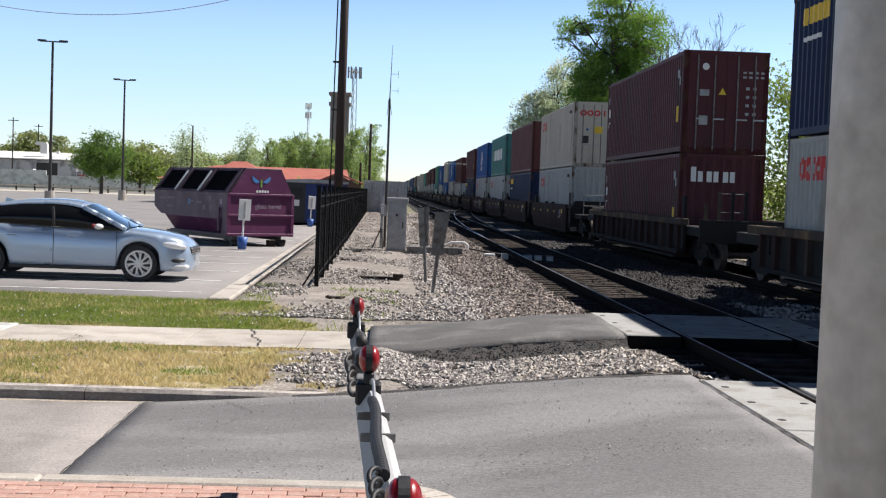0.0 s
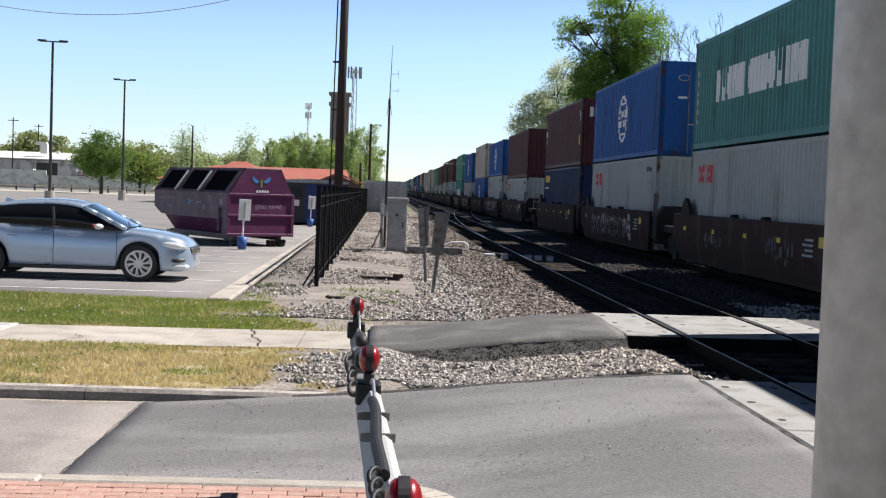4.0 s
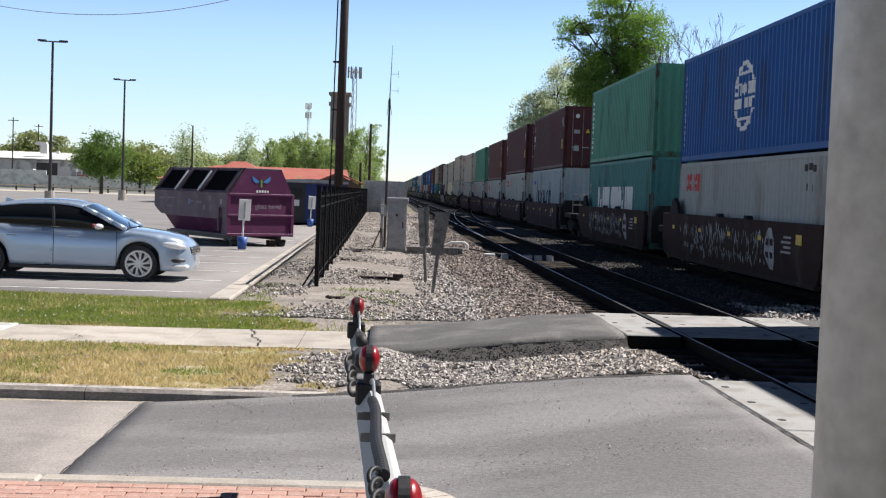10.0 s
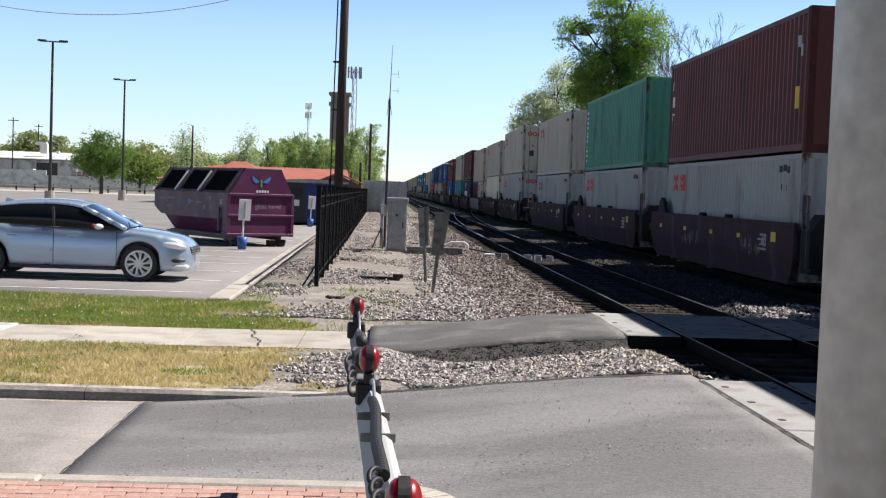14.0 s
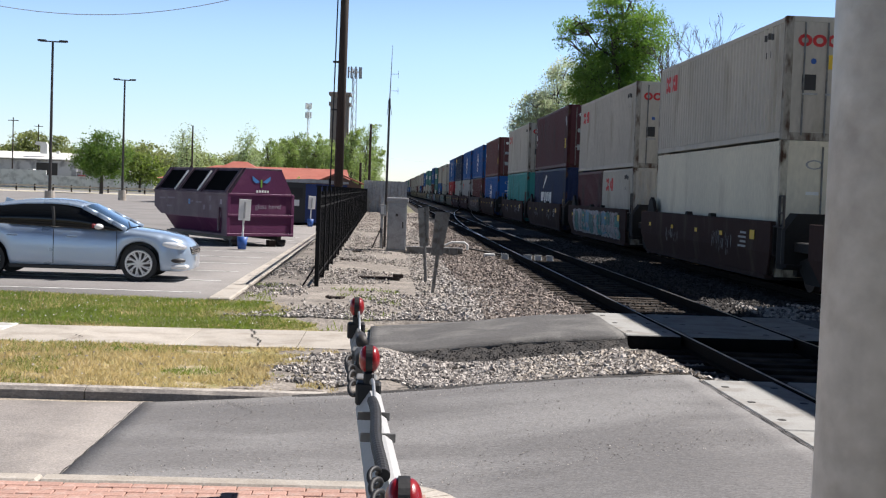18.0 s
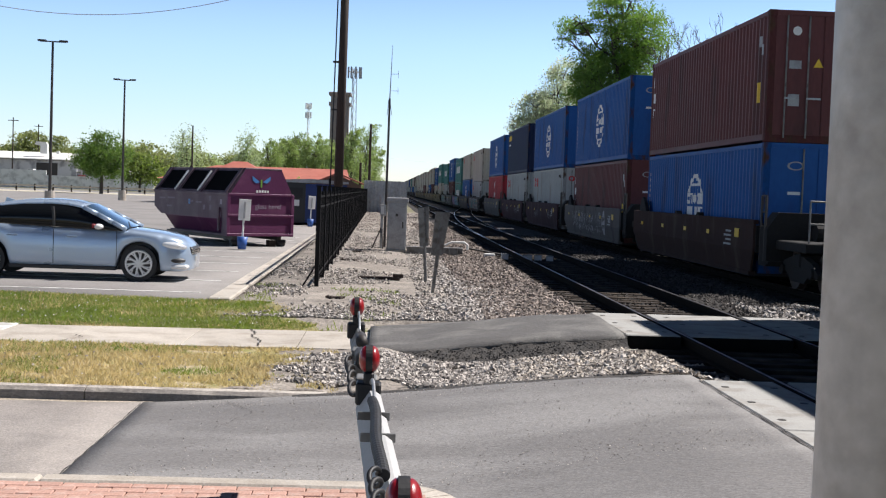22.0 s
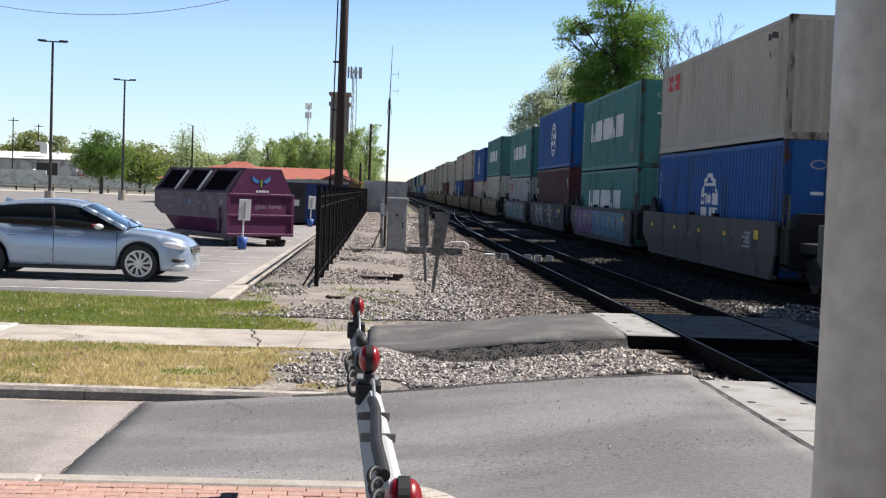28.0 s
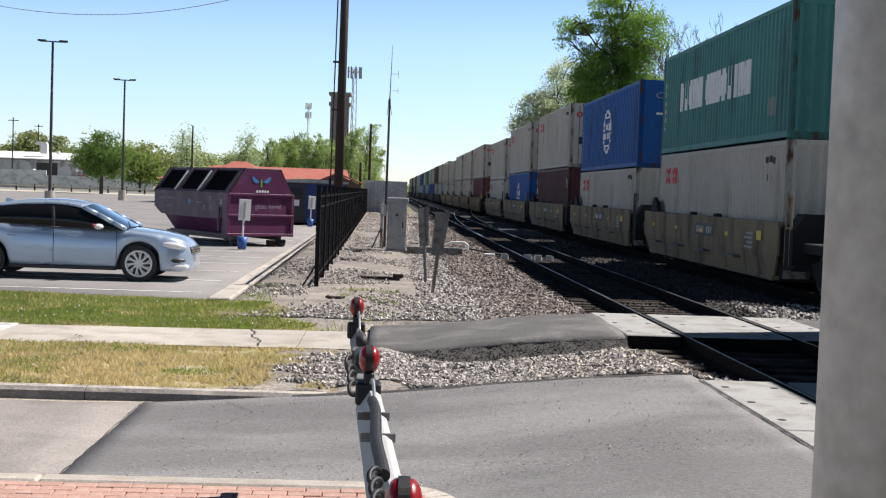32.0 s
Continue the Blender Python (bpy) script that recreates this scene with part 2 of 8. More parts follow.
def sheet(name, xs, ys, height, mat, parent=None, thick=0.0):
    """A height field over the grid xs by ys, with a skirt of that thickness."""
    xs, ys = list(xs), list(ys)
    V = [(x, y, height(x, y)) for y in ys for x in xs]
    nx, ny = len(xs), len(ys)
    F = [(j * nx + i, j * nx + i + 1, (j + 1) * nx + i + 1, (j + 1) * nx + i) for j in range(ny - 1) for i in range(nx - 1)]
    if thick:
        rim = [i for i in range(nx)] + [j * nx + nx - 1 for j in range(1, ny)] + [(ny - 1) * nx + i for i in range(nx - 2, -1, -1)] + [j * nx for j in range(ny - 2, 0, -1)]
        base = len(V)
        V += [(V[r][0], V[r][1], V[r][2] - thick) for r in rim]
        n = len(rim)
        F += [(rim[(k + 1) % n], rim[k], base + k, base + (k + 1) % n) for k in range(n)]
    ob = part(name, mesh_of(name, V, F), mat, parent, smooth=True)
    return ob


def steps(a, b, d):
    n = max(1, round((b - a) / d))
    return [a + (b - a) * i / n for i in range(n + 1)]


def interp(x, pts):
    for (x0, y0), (x1, y1) in zip(pts, pts[1:]):
        if x <= x1:
            return y0 + (y1 - y0) * max(0.0, min(1.0, (x - x0) / (x1 - x0)))
    return pts[-1][1]


def words(body, size, m, parent, mat, name="lettering", label=""):
    cu = bpy.data.curves.new(name, "FONT")
    cu.body, cu.size, cu.align_x, cu.align_y = body, size, "CENTER", "CENTER"
    cu.extrude = 0.002
    tmp = bpy.data.objects.new(name, cu)
    scene.collection.objects.link(tmp)
    bpy.context.view_layer.update()
    me = bpy.data.meshes.new_from_object(tmp.evaluated_get(bpy.context.evaluated_depsgraph_get()))
    bpy.data.objects.remove(tmp)
    me.materials.clear()
    ob = part(name, me, mat, parent, label)
    ob.matrix_basis = m
    return ob
# ---- heights: the top of the rails is z = 0 ----
ROAD_Z = [(-30, -0.47), (-3, -0.452), (-2.3, -0.445), (-1.57, -0.40), (-0.7, -0.333), (0.0, -0.28), (0.73, -0.205), (1.3, -0.14), (1.9, -0.09), (2.5, -0.045), (3.2, -0.01)]
PATH_Z = [(-6, -0.36), (-0.5, -0.32), (0.4, -0.275), (1.3, -0.18), (2.3, -0.06), (3.2, -0.005)]
FLOOR_Z = [(-50, -0.75), (12.6, -0.75), (12.9, -0.37), (16.2, -0.39), (18.5, -0.40), (20.4, -0.18), (23, -0.15), (60, -0.16), (300, -0.3), (4000, -0.5)]


def lump(x, y, s, a):
    return a * noise.noise((x * s, y * s, 3.7))


NEAR_Z = [(-30, -0.47), (-3, -0.46), (0.0, -0.43), (0.7, -0.38), (1.5, -0.22), (2.4, -0.06), (3.2, -0.01)]


def road_z(x, y=12.75):
    """The road rises to the rails, later on its near side than on its far side."""
    f = max(0.0, min(1.0, (y - 9.0) / 3.0))
    return interp(x, NEAR_Z) * (1 - f) + interp(x, ROAD_Z) * f


def ground_z(x, y):
    z = interp(y, FLOOR_Z)
    if y > 12.8 and x > -0.6:
        bed = -0.24
        f = max(0.0, min(1.0, (x + 0.6) / 3.4))
        f = f * f * (3 - 2 * f)
        if y < 16.3:
            z = interp(x, [(-0.6, -0.40), (0.1, -0.33), (0.9, -0.36), (1.6, -0.34), (2.2, -0.25), (2.9, -0.15), (3.3, -0.17), (3.6, -0.3)])
            z -= 0.11 * max(0.0, min(1.0, (y - 14.9) / 0.9)) * max(0.0, min(1.0, x / 0.8))
            e = max(0.0, min(1.0, (13.3 - y) / 0.5))
            z = z * (1 - e) + min(road_z(x) - 0.07, -0.1) * e
        elif y < 19.3:
            z = interp(x, PATH_Z) - 0.12
        else:
            z = z * (1 - f) + bed * f
    if y <= 12.8 and x > 3:
        z = -0.75
    near = 1 if abs(x) < 30 and y < 130 else 0
    return z + near * (lump(x, y, 0.9, 0.03) + lump(x, y, 3.1, 0.012))


def spaced(lo, hi, d, far_lo, far_hi):
    out = steps(lo, hi, d)
    g, v = d, lo
    while v > far_lo:
        g *= 1.5
        v -= g
        out.insert(0, max(v, far_lo))
    g, v = d, hi
    while v < far_hi:
        g *= 1.5
        v += g
        out.append(min(v, far_hi))
    return out


ground = sheet("ground", spaced(-9, 12, 0.3, -3000, 3000), spaced(12.3, 60, 0.35, -300, 4000), ground_z, soil)
tagged(ground, "bare brown soil with sparse weeds reaching to the horizon", "ground", kind="structure")

# road: newer asphalt by the crossing, older pale pavement further on, with a slanting seam
road = sheet("road", steps(-2.4, 3.2, 0.2), steps(3.0, 12.75, 0.25), lambda x, y: road_z(x, y) + lump(x, y, 0.7, 0.008), asphalt, thick=0.3)
tagged(road, "dark grey asphalt road worn pale rising to the crossing", "road", kind="structure")
road_old = sheet("old_road", steps(-40, -2.404, 0.6), steps(3.0, 12.75, 0.4), lambda x, y: road_z(x, y) + lump(x, y, 0.7, 0.008), old_road, thick=0.3)
tagged(road_old, "pale grey-tan older concrete roadway with a stained gutter", "road", kind="structure")
rail_side_road = sheet("road_beyond", steps(11.6, 40, 1.0), steps(3.0, 12.7, 1.0), lambda x, y: -0.02 - 0.01 * (x - 11.6), asphalt, thick=0.3)
tagged(rail_side_road, "grey asphalt road beyond the tracks", "road", kind="structure")

# far kerb: stone lengths with joints, dying away into the gravel
kerb = empty("kerb", pose(0, 0, 0), "weathered grey concrete kerb, its road face stained and shaded dark", "kerb", kind="structure")
KERB_TOP = [(-30, -0.34), (-3.8, -0.335), (-2.0, -0.345), (-1.2, -0.35), (-0.5, -0.345)]
x = -30.0
while x < -0.6:
    n = min(x + 3.0, -0.55)
    z0, z1 = interp(x, KERB_TOP), interp(n, KERB_TOP)
    bm = prism([(12.75, -0.7), (12.95, -0.7), (12.95, z0 + 0.02), (12.83, z0 + 0.015), (12.775, z0 - 0.02)], "x", x + 0.006, n - 0.006)
    for v in bm.verts:
        if v.co.x > (x + n) / 2 and v.co.z > -0.6:
            v.co.z += z1 - z0
    me = bpy.data.meshes.new("kerb_stone")
    bmesh.ops.recalc_face_normals(bm, faces=bm.faces)
    # faces turned to the road get the darker stained and shaded tone
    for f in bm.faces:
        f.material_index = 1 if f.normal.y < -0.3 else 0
    bm.to_mesh(me)
    bm.free()
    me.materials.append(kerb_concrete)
    me.materials.append(kerb_stain_shade)
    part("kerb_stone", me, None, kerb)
    x = n

# near kerb and brick pavement at the camera's feet
near_kerb = empty("near_kerb", pose(0, 0, 0), "tan concrete kerb edging the red brick pavement", "kerb", kind="structure")
x = -12.0
while x < -0.05:
    n = min(x + 2.4, 0.0)
    part("kerb_stone", B(x + 0.005, 8.86, -0.8, n - 0.005, 9.06, -0.335, bevel=0.02), concrete, near_kerb)
    x = n
for k in range(6):
    a0, a1 = radians(90 - k * 15), radians(90 - (k + 1) * 15)
    c = Vector((0.0, 8.46))
    pts = [(c.x + r * math.cos(a), c.y + r * math.sin(a)) for r, a in ((0.4, a0), (0.6, a0), (0.6, a1), (0.4, a1))]
    part("kerb_stone", prism(pts, "z", -0.8, -0.335 - 0.004 * k), concrete, near_kerb)
brick_bed = part("brick_bed", B(-12, -3, -0.9, 0.58, 8.46, -0.40), gravel_bed)
part("bed_edge", B(-12, 8.46, -0.9, 0.0, 8.855, -0.40), gravel_bed, brick_bed)
tagged(brick_bed, "sandy mortar bed under the brick pavement", "pavement", kind="structure")

# pavement slabs across the street
walk_way = empty("pavement", pose(0, 0, 0), "pale tan concrete pavement with cracked joints", "pavement", kind="structure")
x = -30.0
while x < -0.2:
    n = min(x + 1.52, -0.18)
    z = interp((x + n) / 2, PATH_Z) + 0.0
    bm = B(x + 0.005, 16.42, z - 0.2, n - 0.005, 18.42, z, bevel=0.003)
    for v in bm.verts:
        v.co.z += 0.012 * (v.co.x - x) / 1.5
    part("slab", bm, concrete, walk_way)
    x = n
ramp = part("white_ramp_plate", B(-6.4, 16.3, -0.4, -5.3, 18.5, -0.335, bevel=0.01), white_line)
tagged(ramp, "white painted plate across the pavement", "pavement", kind="structure")
path = sheet("asphalt_path", steps(-0.18, 3.18, 0.12), steps(16.2, 19.35, 0.15),
             lambda x, y: interp(x, PATH_Z) + 0.03 + lump(x, y, 1.6, 0.025) - 0.05 * max(0, 1 - (y - 16.2) / 0.3) ** 1.5 - 0.1 * max(0, (y - 19.0) / 0.35), path_asphalt, thick=0.2)
flank = sheet("path_flank", steps(-0.1, 3.2, 0.06), steps(15.3, 16.22, 0.05),
              lambda x, y: interp(x, PATH_Z) - 0.025 - (0.34 * min(1.0, 0.25 + 0.3 * max(0, x)) * ((16.22 - y) / 0.75) ** 0.8) + lump(x, y, 6, 0.035) + lump(x, y, 14, 0.015), broken_asphalt)
tagged(flank, "crumbling dark broken asphalt edge of the footpath", "path", kind="structure")
tagged(path, "rough dark asphalt footpath humped up to the rails", "path", kind="structure")

# cracks and tar lines in the roadway
def crack(pts, w, mat, label, name="crack", over=road_z, jit=0.02):
    r = random.Random(len(pts) * 7 + int(pts[0][0] * 10))
    V, F = [], []
    fine = []
    for p, q in zip(pts, pts[1:]):
        for k in range(12):
            f = k / 12
            fine.append((p[0] + (q[0] - p[0]) * f + r.uniform(-jit, jit), p[1] + (q[1] - p[1]) * f + r.uniform(-jit, jit)))
    for x, y in fine:
        ww = w * r.uniform(0.5, 1.3)
        V += [(x - ww, y - ww * 0.3, over(x - ww, y) + 0.011), (x + ww, y + ww * 0.3, over(x + ww, y) + 0.011)]
    F = [(2 * k, 2 * k + 1, 2 * k + 3, 2 * k + 2) for k in range(len(fine) - 1)]
    return tagged(part(name, mesh_of(name, V, F), mat), label, "crack", "cracks in the road", "structure")


crack([(-2.402, 9.06), (-2.402, 10.2), (-2.402, 11.4), (-2.402, 12.74)], 0.005, broken_asphalt, "ragged dark seam between old and new pavement", jit=0.008)
crack([(-1.55, 12.6), (-1.2, 11.9), (-1.5, 11.2)], 0.003, broken_asphalt, "thin wandering crack in the asphalt")
crack([(-1.1, 11.3), (-0.3, 11.6), (0.2, 11.45)], 0.003, broken_asphalt, "thin crack in the asphalt")
crack([(3.19, 7.0), (3.185, 9.0), (3.19, 10.6), (3.19, 12.5)], 0.008, broken_asphalt, "dark gap along the crossing panels", jit=0.006)
slab_top = lambda x, y: interp(x, PATH_Z) + 0.006
crack([(-1.92, 18.4), (-1.8, 17.9), (-1.84, 17.6), (-1.66, 17.1), (-1.62, 16.44)], 0.012, broken_asphalt, "crooked open crack across the pavement", over=slab_top)
crack([(-4.3, 16.45), (-4.05, 17.0), (-4.2, 17.3)], 0.008, broken_asphalt, "short crack in the pavement", over=slab_top)


def ragged(name, x0, x1, y0, y1, height, mat, label, seed, lift=0.006):
    """A thin spill of dirt with a ragged road-side edge, lying against y1."""
    n = int((x1 - x0) / 0.08)
    V = []
    for k in range(n + 1):
        x = x0 + (x1 - x0) * k / n
        e = y0 + (y1 - y0) * (0.45 + 0.5 * noise.noise((x * 1.3, seed, 0)) + 0.25 * noise.noise((x * 5, seed, 3)))
        e = y1 - (y1 - e) * min(1.0, (x1 - x) / 0.7)
        e = min(y1 - 0.01, max(y0, e))
        V += [(x, e, height(x, e) - lift), (x, y1, height(x, y1) + 0.006)]
    F = [(2 * k, 2 * k + 2, 2 * k + 3, 2 * k + 1) for k in range(n)]
    return tagged(part(name, mesh_of(name, V, F), mat), label, "dirt", kind="structure")


gutter_dirt = material("gutter_dirt", (0.36, 0.31, 0.245), 0.95, speck=(50, 0.3), var=0.3, scale=3, fine=25, bump=0.5)
ragged("gutter_dirt", -12.0, -2.3, 12.5, 12.745, lambda x, y: road_z(x, y) + lump(x, y, 0.7, 0.007), gutter_dirt, "tan dirt washed along the gutter", 4.0)
ragged("gravel_spill", -0.9, 3.1, 12.4, 12.78, lambda x, y: road_z(x, y) + lump(x, y, 0.7, 0.008), broken_asphalt, "dark grit spilling onto the road edge", 9.0)

# parking lot with bay lines and its edge kerb
lot = sheet("parking_lot", [-180, -120, -80, -50, -30, -20, -14, -10, -6, -4.5, -2.88], [20.55, 24, 30, 40, 60, 90, 130, 180, 215], lambda x, y: -0.115 + 0.0005 * min(50.0, y - 20), lot_asphalt, thick=0.25)
tagged(lot, "sun-bleached grey asphalt parking lot with faded lines", "parking lot", kind="structure")
dusty_ground = material("dusty_ground", (0.5, 0.455, 0.37), 0.95, speck=(10, 0.2), var=0.25, scale=0.5, fine=8, bump=0.3, second=(0.36, 0.34, 0.22), blotch=0.4)
strip_end = sheet("lot_end_strip", steps(-75, -27, 2.0), steps(168, 184, 1.5), lambda x, y: -0.075 + lump(x, y, 0.3, 0.02), dusty_ground, thick=0.1)
tagged(strip_end, "dry tan strip of ground at the end of the lot", "grass", kind="structure")
lot_edge = empty("lot_kerb", pose(0, 0, 0), "cracked tan concrete edging between lot and gravel", "kerb", kind="structure")
y = 20.5
while y < 110:
    part("kerb_stone", B(-2.86, y + 0.01, -0.4, -2.5, y + 2.98, -0.06, bevel=0.02), concrete, lot_edge)
    y += 3.0
for k in range(10):
    yy = 21.9 + 2.75 * k
    ob = part("bay_line", B(-8.2, yy, -0.13, -3.2, yy + 0.11, -0.109 + 0.0005 * (yy - 20)), white_line)
    tagged(ob, "faded white parking bay line on asphalt", "road marking", "bay lines", "structure")

# grass strips and gravel
def verge_z(x, y):
    return -0.345 + lump(x, y, 1.2, 0.025) - 0.09 * max(0.0, x + 1.3) - 0.08 * max(0.0, min(1.0, (x + 1.5) / 0.8)) * (0.4 + noise.noise((x * 3, y * 3, 1.5)))


def lawn_z(x, y):
    z = interp(y, [(18.4, -0.35), (20.4, -0.12), (20.6, -0.12)]) + 0.012 * min(4.0, max(0, -x - 3)) * (y - 18.4) / 2.2 + lump(x, y, 1.2, 0.02)
    return z - 0.22 * max(0.0, x + 0.75 + 0.5 * (y - 18.4) + 0.35 * noise.noise((x * 2, y * 2, 6)))


verge = sheet("verge", steps(-30, -2.0, 0.5) + steps(-1.9, -0.3, 0.08), steps(12.96, 16.42, 0.1), verge_z, dry_turf, thick=0.2)
tagged(verge, "dry yellow-brown grass verge with green weeds", "grass", kind="structure")
lawn = sheet("lawn", steps(-30, -2.6, 0.4) + steps(-2.5, -0.3, 0.1), steps(18.42, 20.55, 0.1), lawn_z, turf, thick=0.2)
tagged(lawn, "green grass strip with bare patches", "grass", kind="structure")
gravel = sheet("gravel", steps(-2.5, 2.9, 0.15), steps(18.44, 60, 0.3) + steps(61, 112, 1.5), lambda x, y: ground_z(x, y) + 0.05 + lump(x, y, 5, 0.012) - (0.3 if y < 19.3 and x > -0.25 else 0), gravel_bed, thick=0.3)
tagged(gravel, "pale grey and brown gravel yard beside the tracks", "gravel", kind="structure")
gravel_strip = sheet("gravel_strip", steps(-1.7, 3.9, 0.1), steps(12.97, 16.4, 0.1), lambda x, y: ground_z(x, y) + 0.06 + lump(x, y, 4, 0.03) - 0.04 * max(0.0, -0.6 - x), gravel_bed, thick=0.2)
tagged(gravel_strip, "loose grey crushed stone between road and footpath", "gravel", kind="structure")


def bed_z(x, y):
    z = -0.19 if 2.9 < x < 12.3 else -0.19 - 0.35 * min(1.0, max(2.9 - x, x - 12.3) / 0.9)
    if 9.0 < y < 16.3:
        z -= 0.06
    if 3.3 < x < 6.25:
        z -= 0.015
    return z + lump(x, y, 4, 0.02)


ballast = sheet("ballast", steps(2.2, 13.2, 0.25), steps(-60, 6, 3) + steps(6.5, 60, 0.3) + steps(62, 700, 6), bed_z, shaded_bed)
tagged(ballast, "crushed stone railway ballast darkened for the train's shade", "ballast", kind="structure")


# ---- railway: rails, sleepers, crossing panels ----
RAIL = [(-0.075, -0.17), (0.075, -0.17), (0.075, -0.155), (0.012, -0.135), (0.01, -0.045), (0.036, -0.035), (0.036, -0.006), (0.03, 0.0), (0.016, 0.002), (-0.02, 0.002), (-0.03, 0.0), (-0.036, -0.006), (-0.036, -0.035), (-0.01, -0.045), (-0.012, -0.135), (-0.075, -0.155)]


def rail(parent, pts, name="rail"):
    """A rail swept along a line of (x, y) points, with a polished head."""
    V, F, n = [], [], len(RAIL)
    for k, (px, py) in enumerate(pts):
        V += [(px + a, py, z) for a, z in RAIL]
    for k in range(len(pts) - 1):
        F += [(k * n + i, (k + 1) * n + i, (k + 1) * n + (i + 1) % n, k * n + (i + 1) % n) for i in range(n)]
    F += [tuple(range(n)), tuple(range((len(pts) - 1) * n, len(pts) * n))[::-1]]
    me = mesh_of(name, V, F)
    me.materials.append(rail_steel)
    me.materials.append(rail_shine)
    for p in me.polygons:
        if p.normal.z > 0.9 and p.center.z > 0.0015:
            p.material_index = 1
    return part(name, me, None, parent)


def straight(x, y0=-60.0, y1=700.0):
    return [(x, y0), (x, y1)]


NEAR_C, FAR_C = 4.757, 9.483
near_track = empty("near_track", pose(0, 0, 0), "empty rusty railway track on wooden sleepers", "railway track", kind="structure")
far_track = empty("far_track", pose(0, 0, 0), "railway track under the passing freight train", "railway track", kind="structure")
for tr, c in ((near_track, NEAR_C), (far_track, FAR_C)):
    for sgn in (-1, 1):
        rail(tr, straight(c + sgn * 0.753))
# switch between the two tracks, far up the line
for off, a in ((0.0, 44.0), (1.506, 44.0)):
    pts = [(NEAR_C - 0.753 + off + 0.000456 * q * q, a + q) for q in [101.0 * i / 16 for i in range(17)]]
    rail(near_track, pts, "switch_rail")
rng = random.Random(5)
tie_me = B(-1.3, -0.115, -0.36, 1.3, 0.115, -0.172, bevel=0.012)
tie_mesh = bpy.data.meshes.new("sleeper")
tie_me.to_mesh(tie_mesh)
tie_me.free()
tie_mesh.materials.append(tie_wood)
for tr, c, y0, y1 in ((near_track, NEAR_C, 5.0, 75.0), (far_track, FAR_C, 14.0, 60.0)):
    y = y0
    while y < y1:
        if not (9.2 < y < 12.3 or 16.3 < y < 19.3):
            ob = new("sleeper", tie_mesh)
            ob.parent = tr
            ob.matrix_basis = pose(c + rng.uniform(-0.04, 0.04), y, rng.uniform(-0.012, 0.004), 0, 0, rng.uniform(-1, 1))
        y += 0.53
far_ties = bmesh.new()
for c, y0 in ((NEAR_C, 75.5), (FAR_C, 60.5)):
    for k in range(300):
        box(far_ties, c - 1.3, y0 + k * 0.53, -0.36, c + 1.3, y0 + k * 0.53 + 0.23, -0.172)
tagged(part("distant_sleepers", far_ties, tie_wood, near_track), kind="stuff")

# concrete crossing panels with lifting holes
crossing = empty("crossing_panels", pose(0, 0, 0), "pale concrete crossing panels between and beside the rails", "level crossing", kind="structure")
for y0, y1 in ((16.28, 19.28), (9.72, 12.36), (7.05, 9.70), (4.4, 7.03)):
    for c in (NEAR_C, FAR_C):
        for a, b in ((c - 1.55, c - 0.82), (c - 0.68, c + 0.68), (c + 0.82, c + 1.55)):
            # added black strip stands in for shade on the panel's near end
            part("edge_beam", B(a + 0.01, y0 - 0.04, -0.32, b - 0.01, y0 + 0.008, -0.012), shade_black, crossing, "black strip added for the panel's shaded near end")
            p = part("panel", B(a, y0 + 0.012, -0.3, b, y1 - 0.012, 0.0, bevel=0.015), panel_concrete, crossing)
            bm = bmesh.new()
            for hx in ((a + b) / 2 - (b - a) * 0.33, (a + b) / 2 + (b - a) * 0.33):
                for hy in (y0 + 0.45, (y0 + y1) / 2, y1 - 0.45):
                    tube(bm, (hx, hy, -0.05), (hx, hy, 0.003), 0.04, seg=8)
            part("lifting_hole", bm, dark_metal, p)
for y0, y1 in ((16.3, 19.2), (4.0, 12.3)):
    mid = part("crossing_fill", B(NEAR_C + 1.56, y0, -0.3, FAR_C - 1.56, y1, -0.012), path_asphalt)
    tagged(mid, "dark asphalt filling between the two tracks", "level crossing", kind="structure")


# ---- the freight train ----
SPEED = 16.6
TRAIN_X = FAR_C
FLOOR = 0.235
movers = []


def paint(name, color, dirt=None, rough=0.58, blotch=0.25, spec=0.25):
    dirt = dirt or tuple(0.55 * c + 0.012 for c in color)
    return material(name, color, rough, var=0.14, scale=0.7, fine=14, bump=0.06, second=dirt, blotch=blotch, stretch=(1, 1, 0.35), spec=spec)


PAINT = {
    "maroon": paint("maroon_paint", (0.084, 0.024, 0.029)),
    "brown": paint("red_brown_paint", (0.13, 0.045, 0.045)),
    "navy": paint("navy_paint", (0.012, 0.024, 0.075)),
    "blue": paint("blue_steel_paint", (0.016, 0.095, 0.315)),
    "teal": paint("teal_paint", (0.065, 0.22, 0.205)),
    "green": paint("green_paint", (0.085, 0.28, 0.2)),
    "aqua": paint("aqua_paint", (0.05, 0.27, 0.26)),
    "white": paint("offwhite_paint", (0.5, 0.46, 0.395), (0.37, 0.325, 0.26), 0.7, 0.15),
    "frost": paint("cool_grey_paint", (0.4, 0.41, 0.395), (0.3, 0.275, 0.235), 0.7, 0.15),
    "cream": paint("cream_paint", (0.7, 0.645, 0.51), (0.58, 0.52, 0.4), 0.7, 0.05),
    "pale": paint("pale_blue_paint", (0.36, 0.42, 0.44), (0.22, 0.19, 0.16), 0.7, 0.25),
    "red": paint("red_steel_paint", (0.4, 0.035, 0.045)),
}
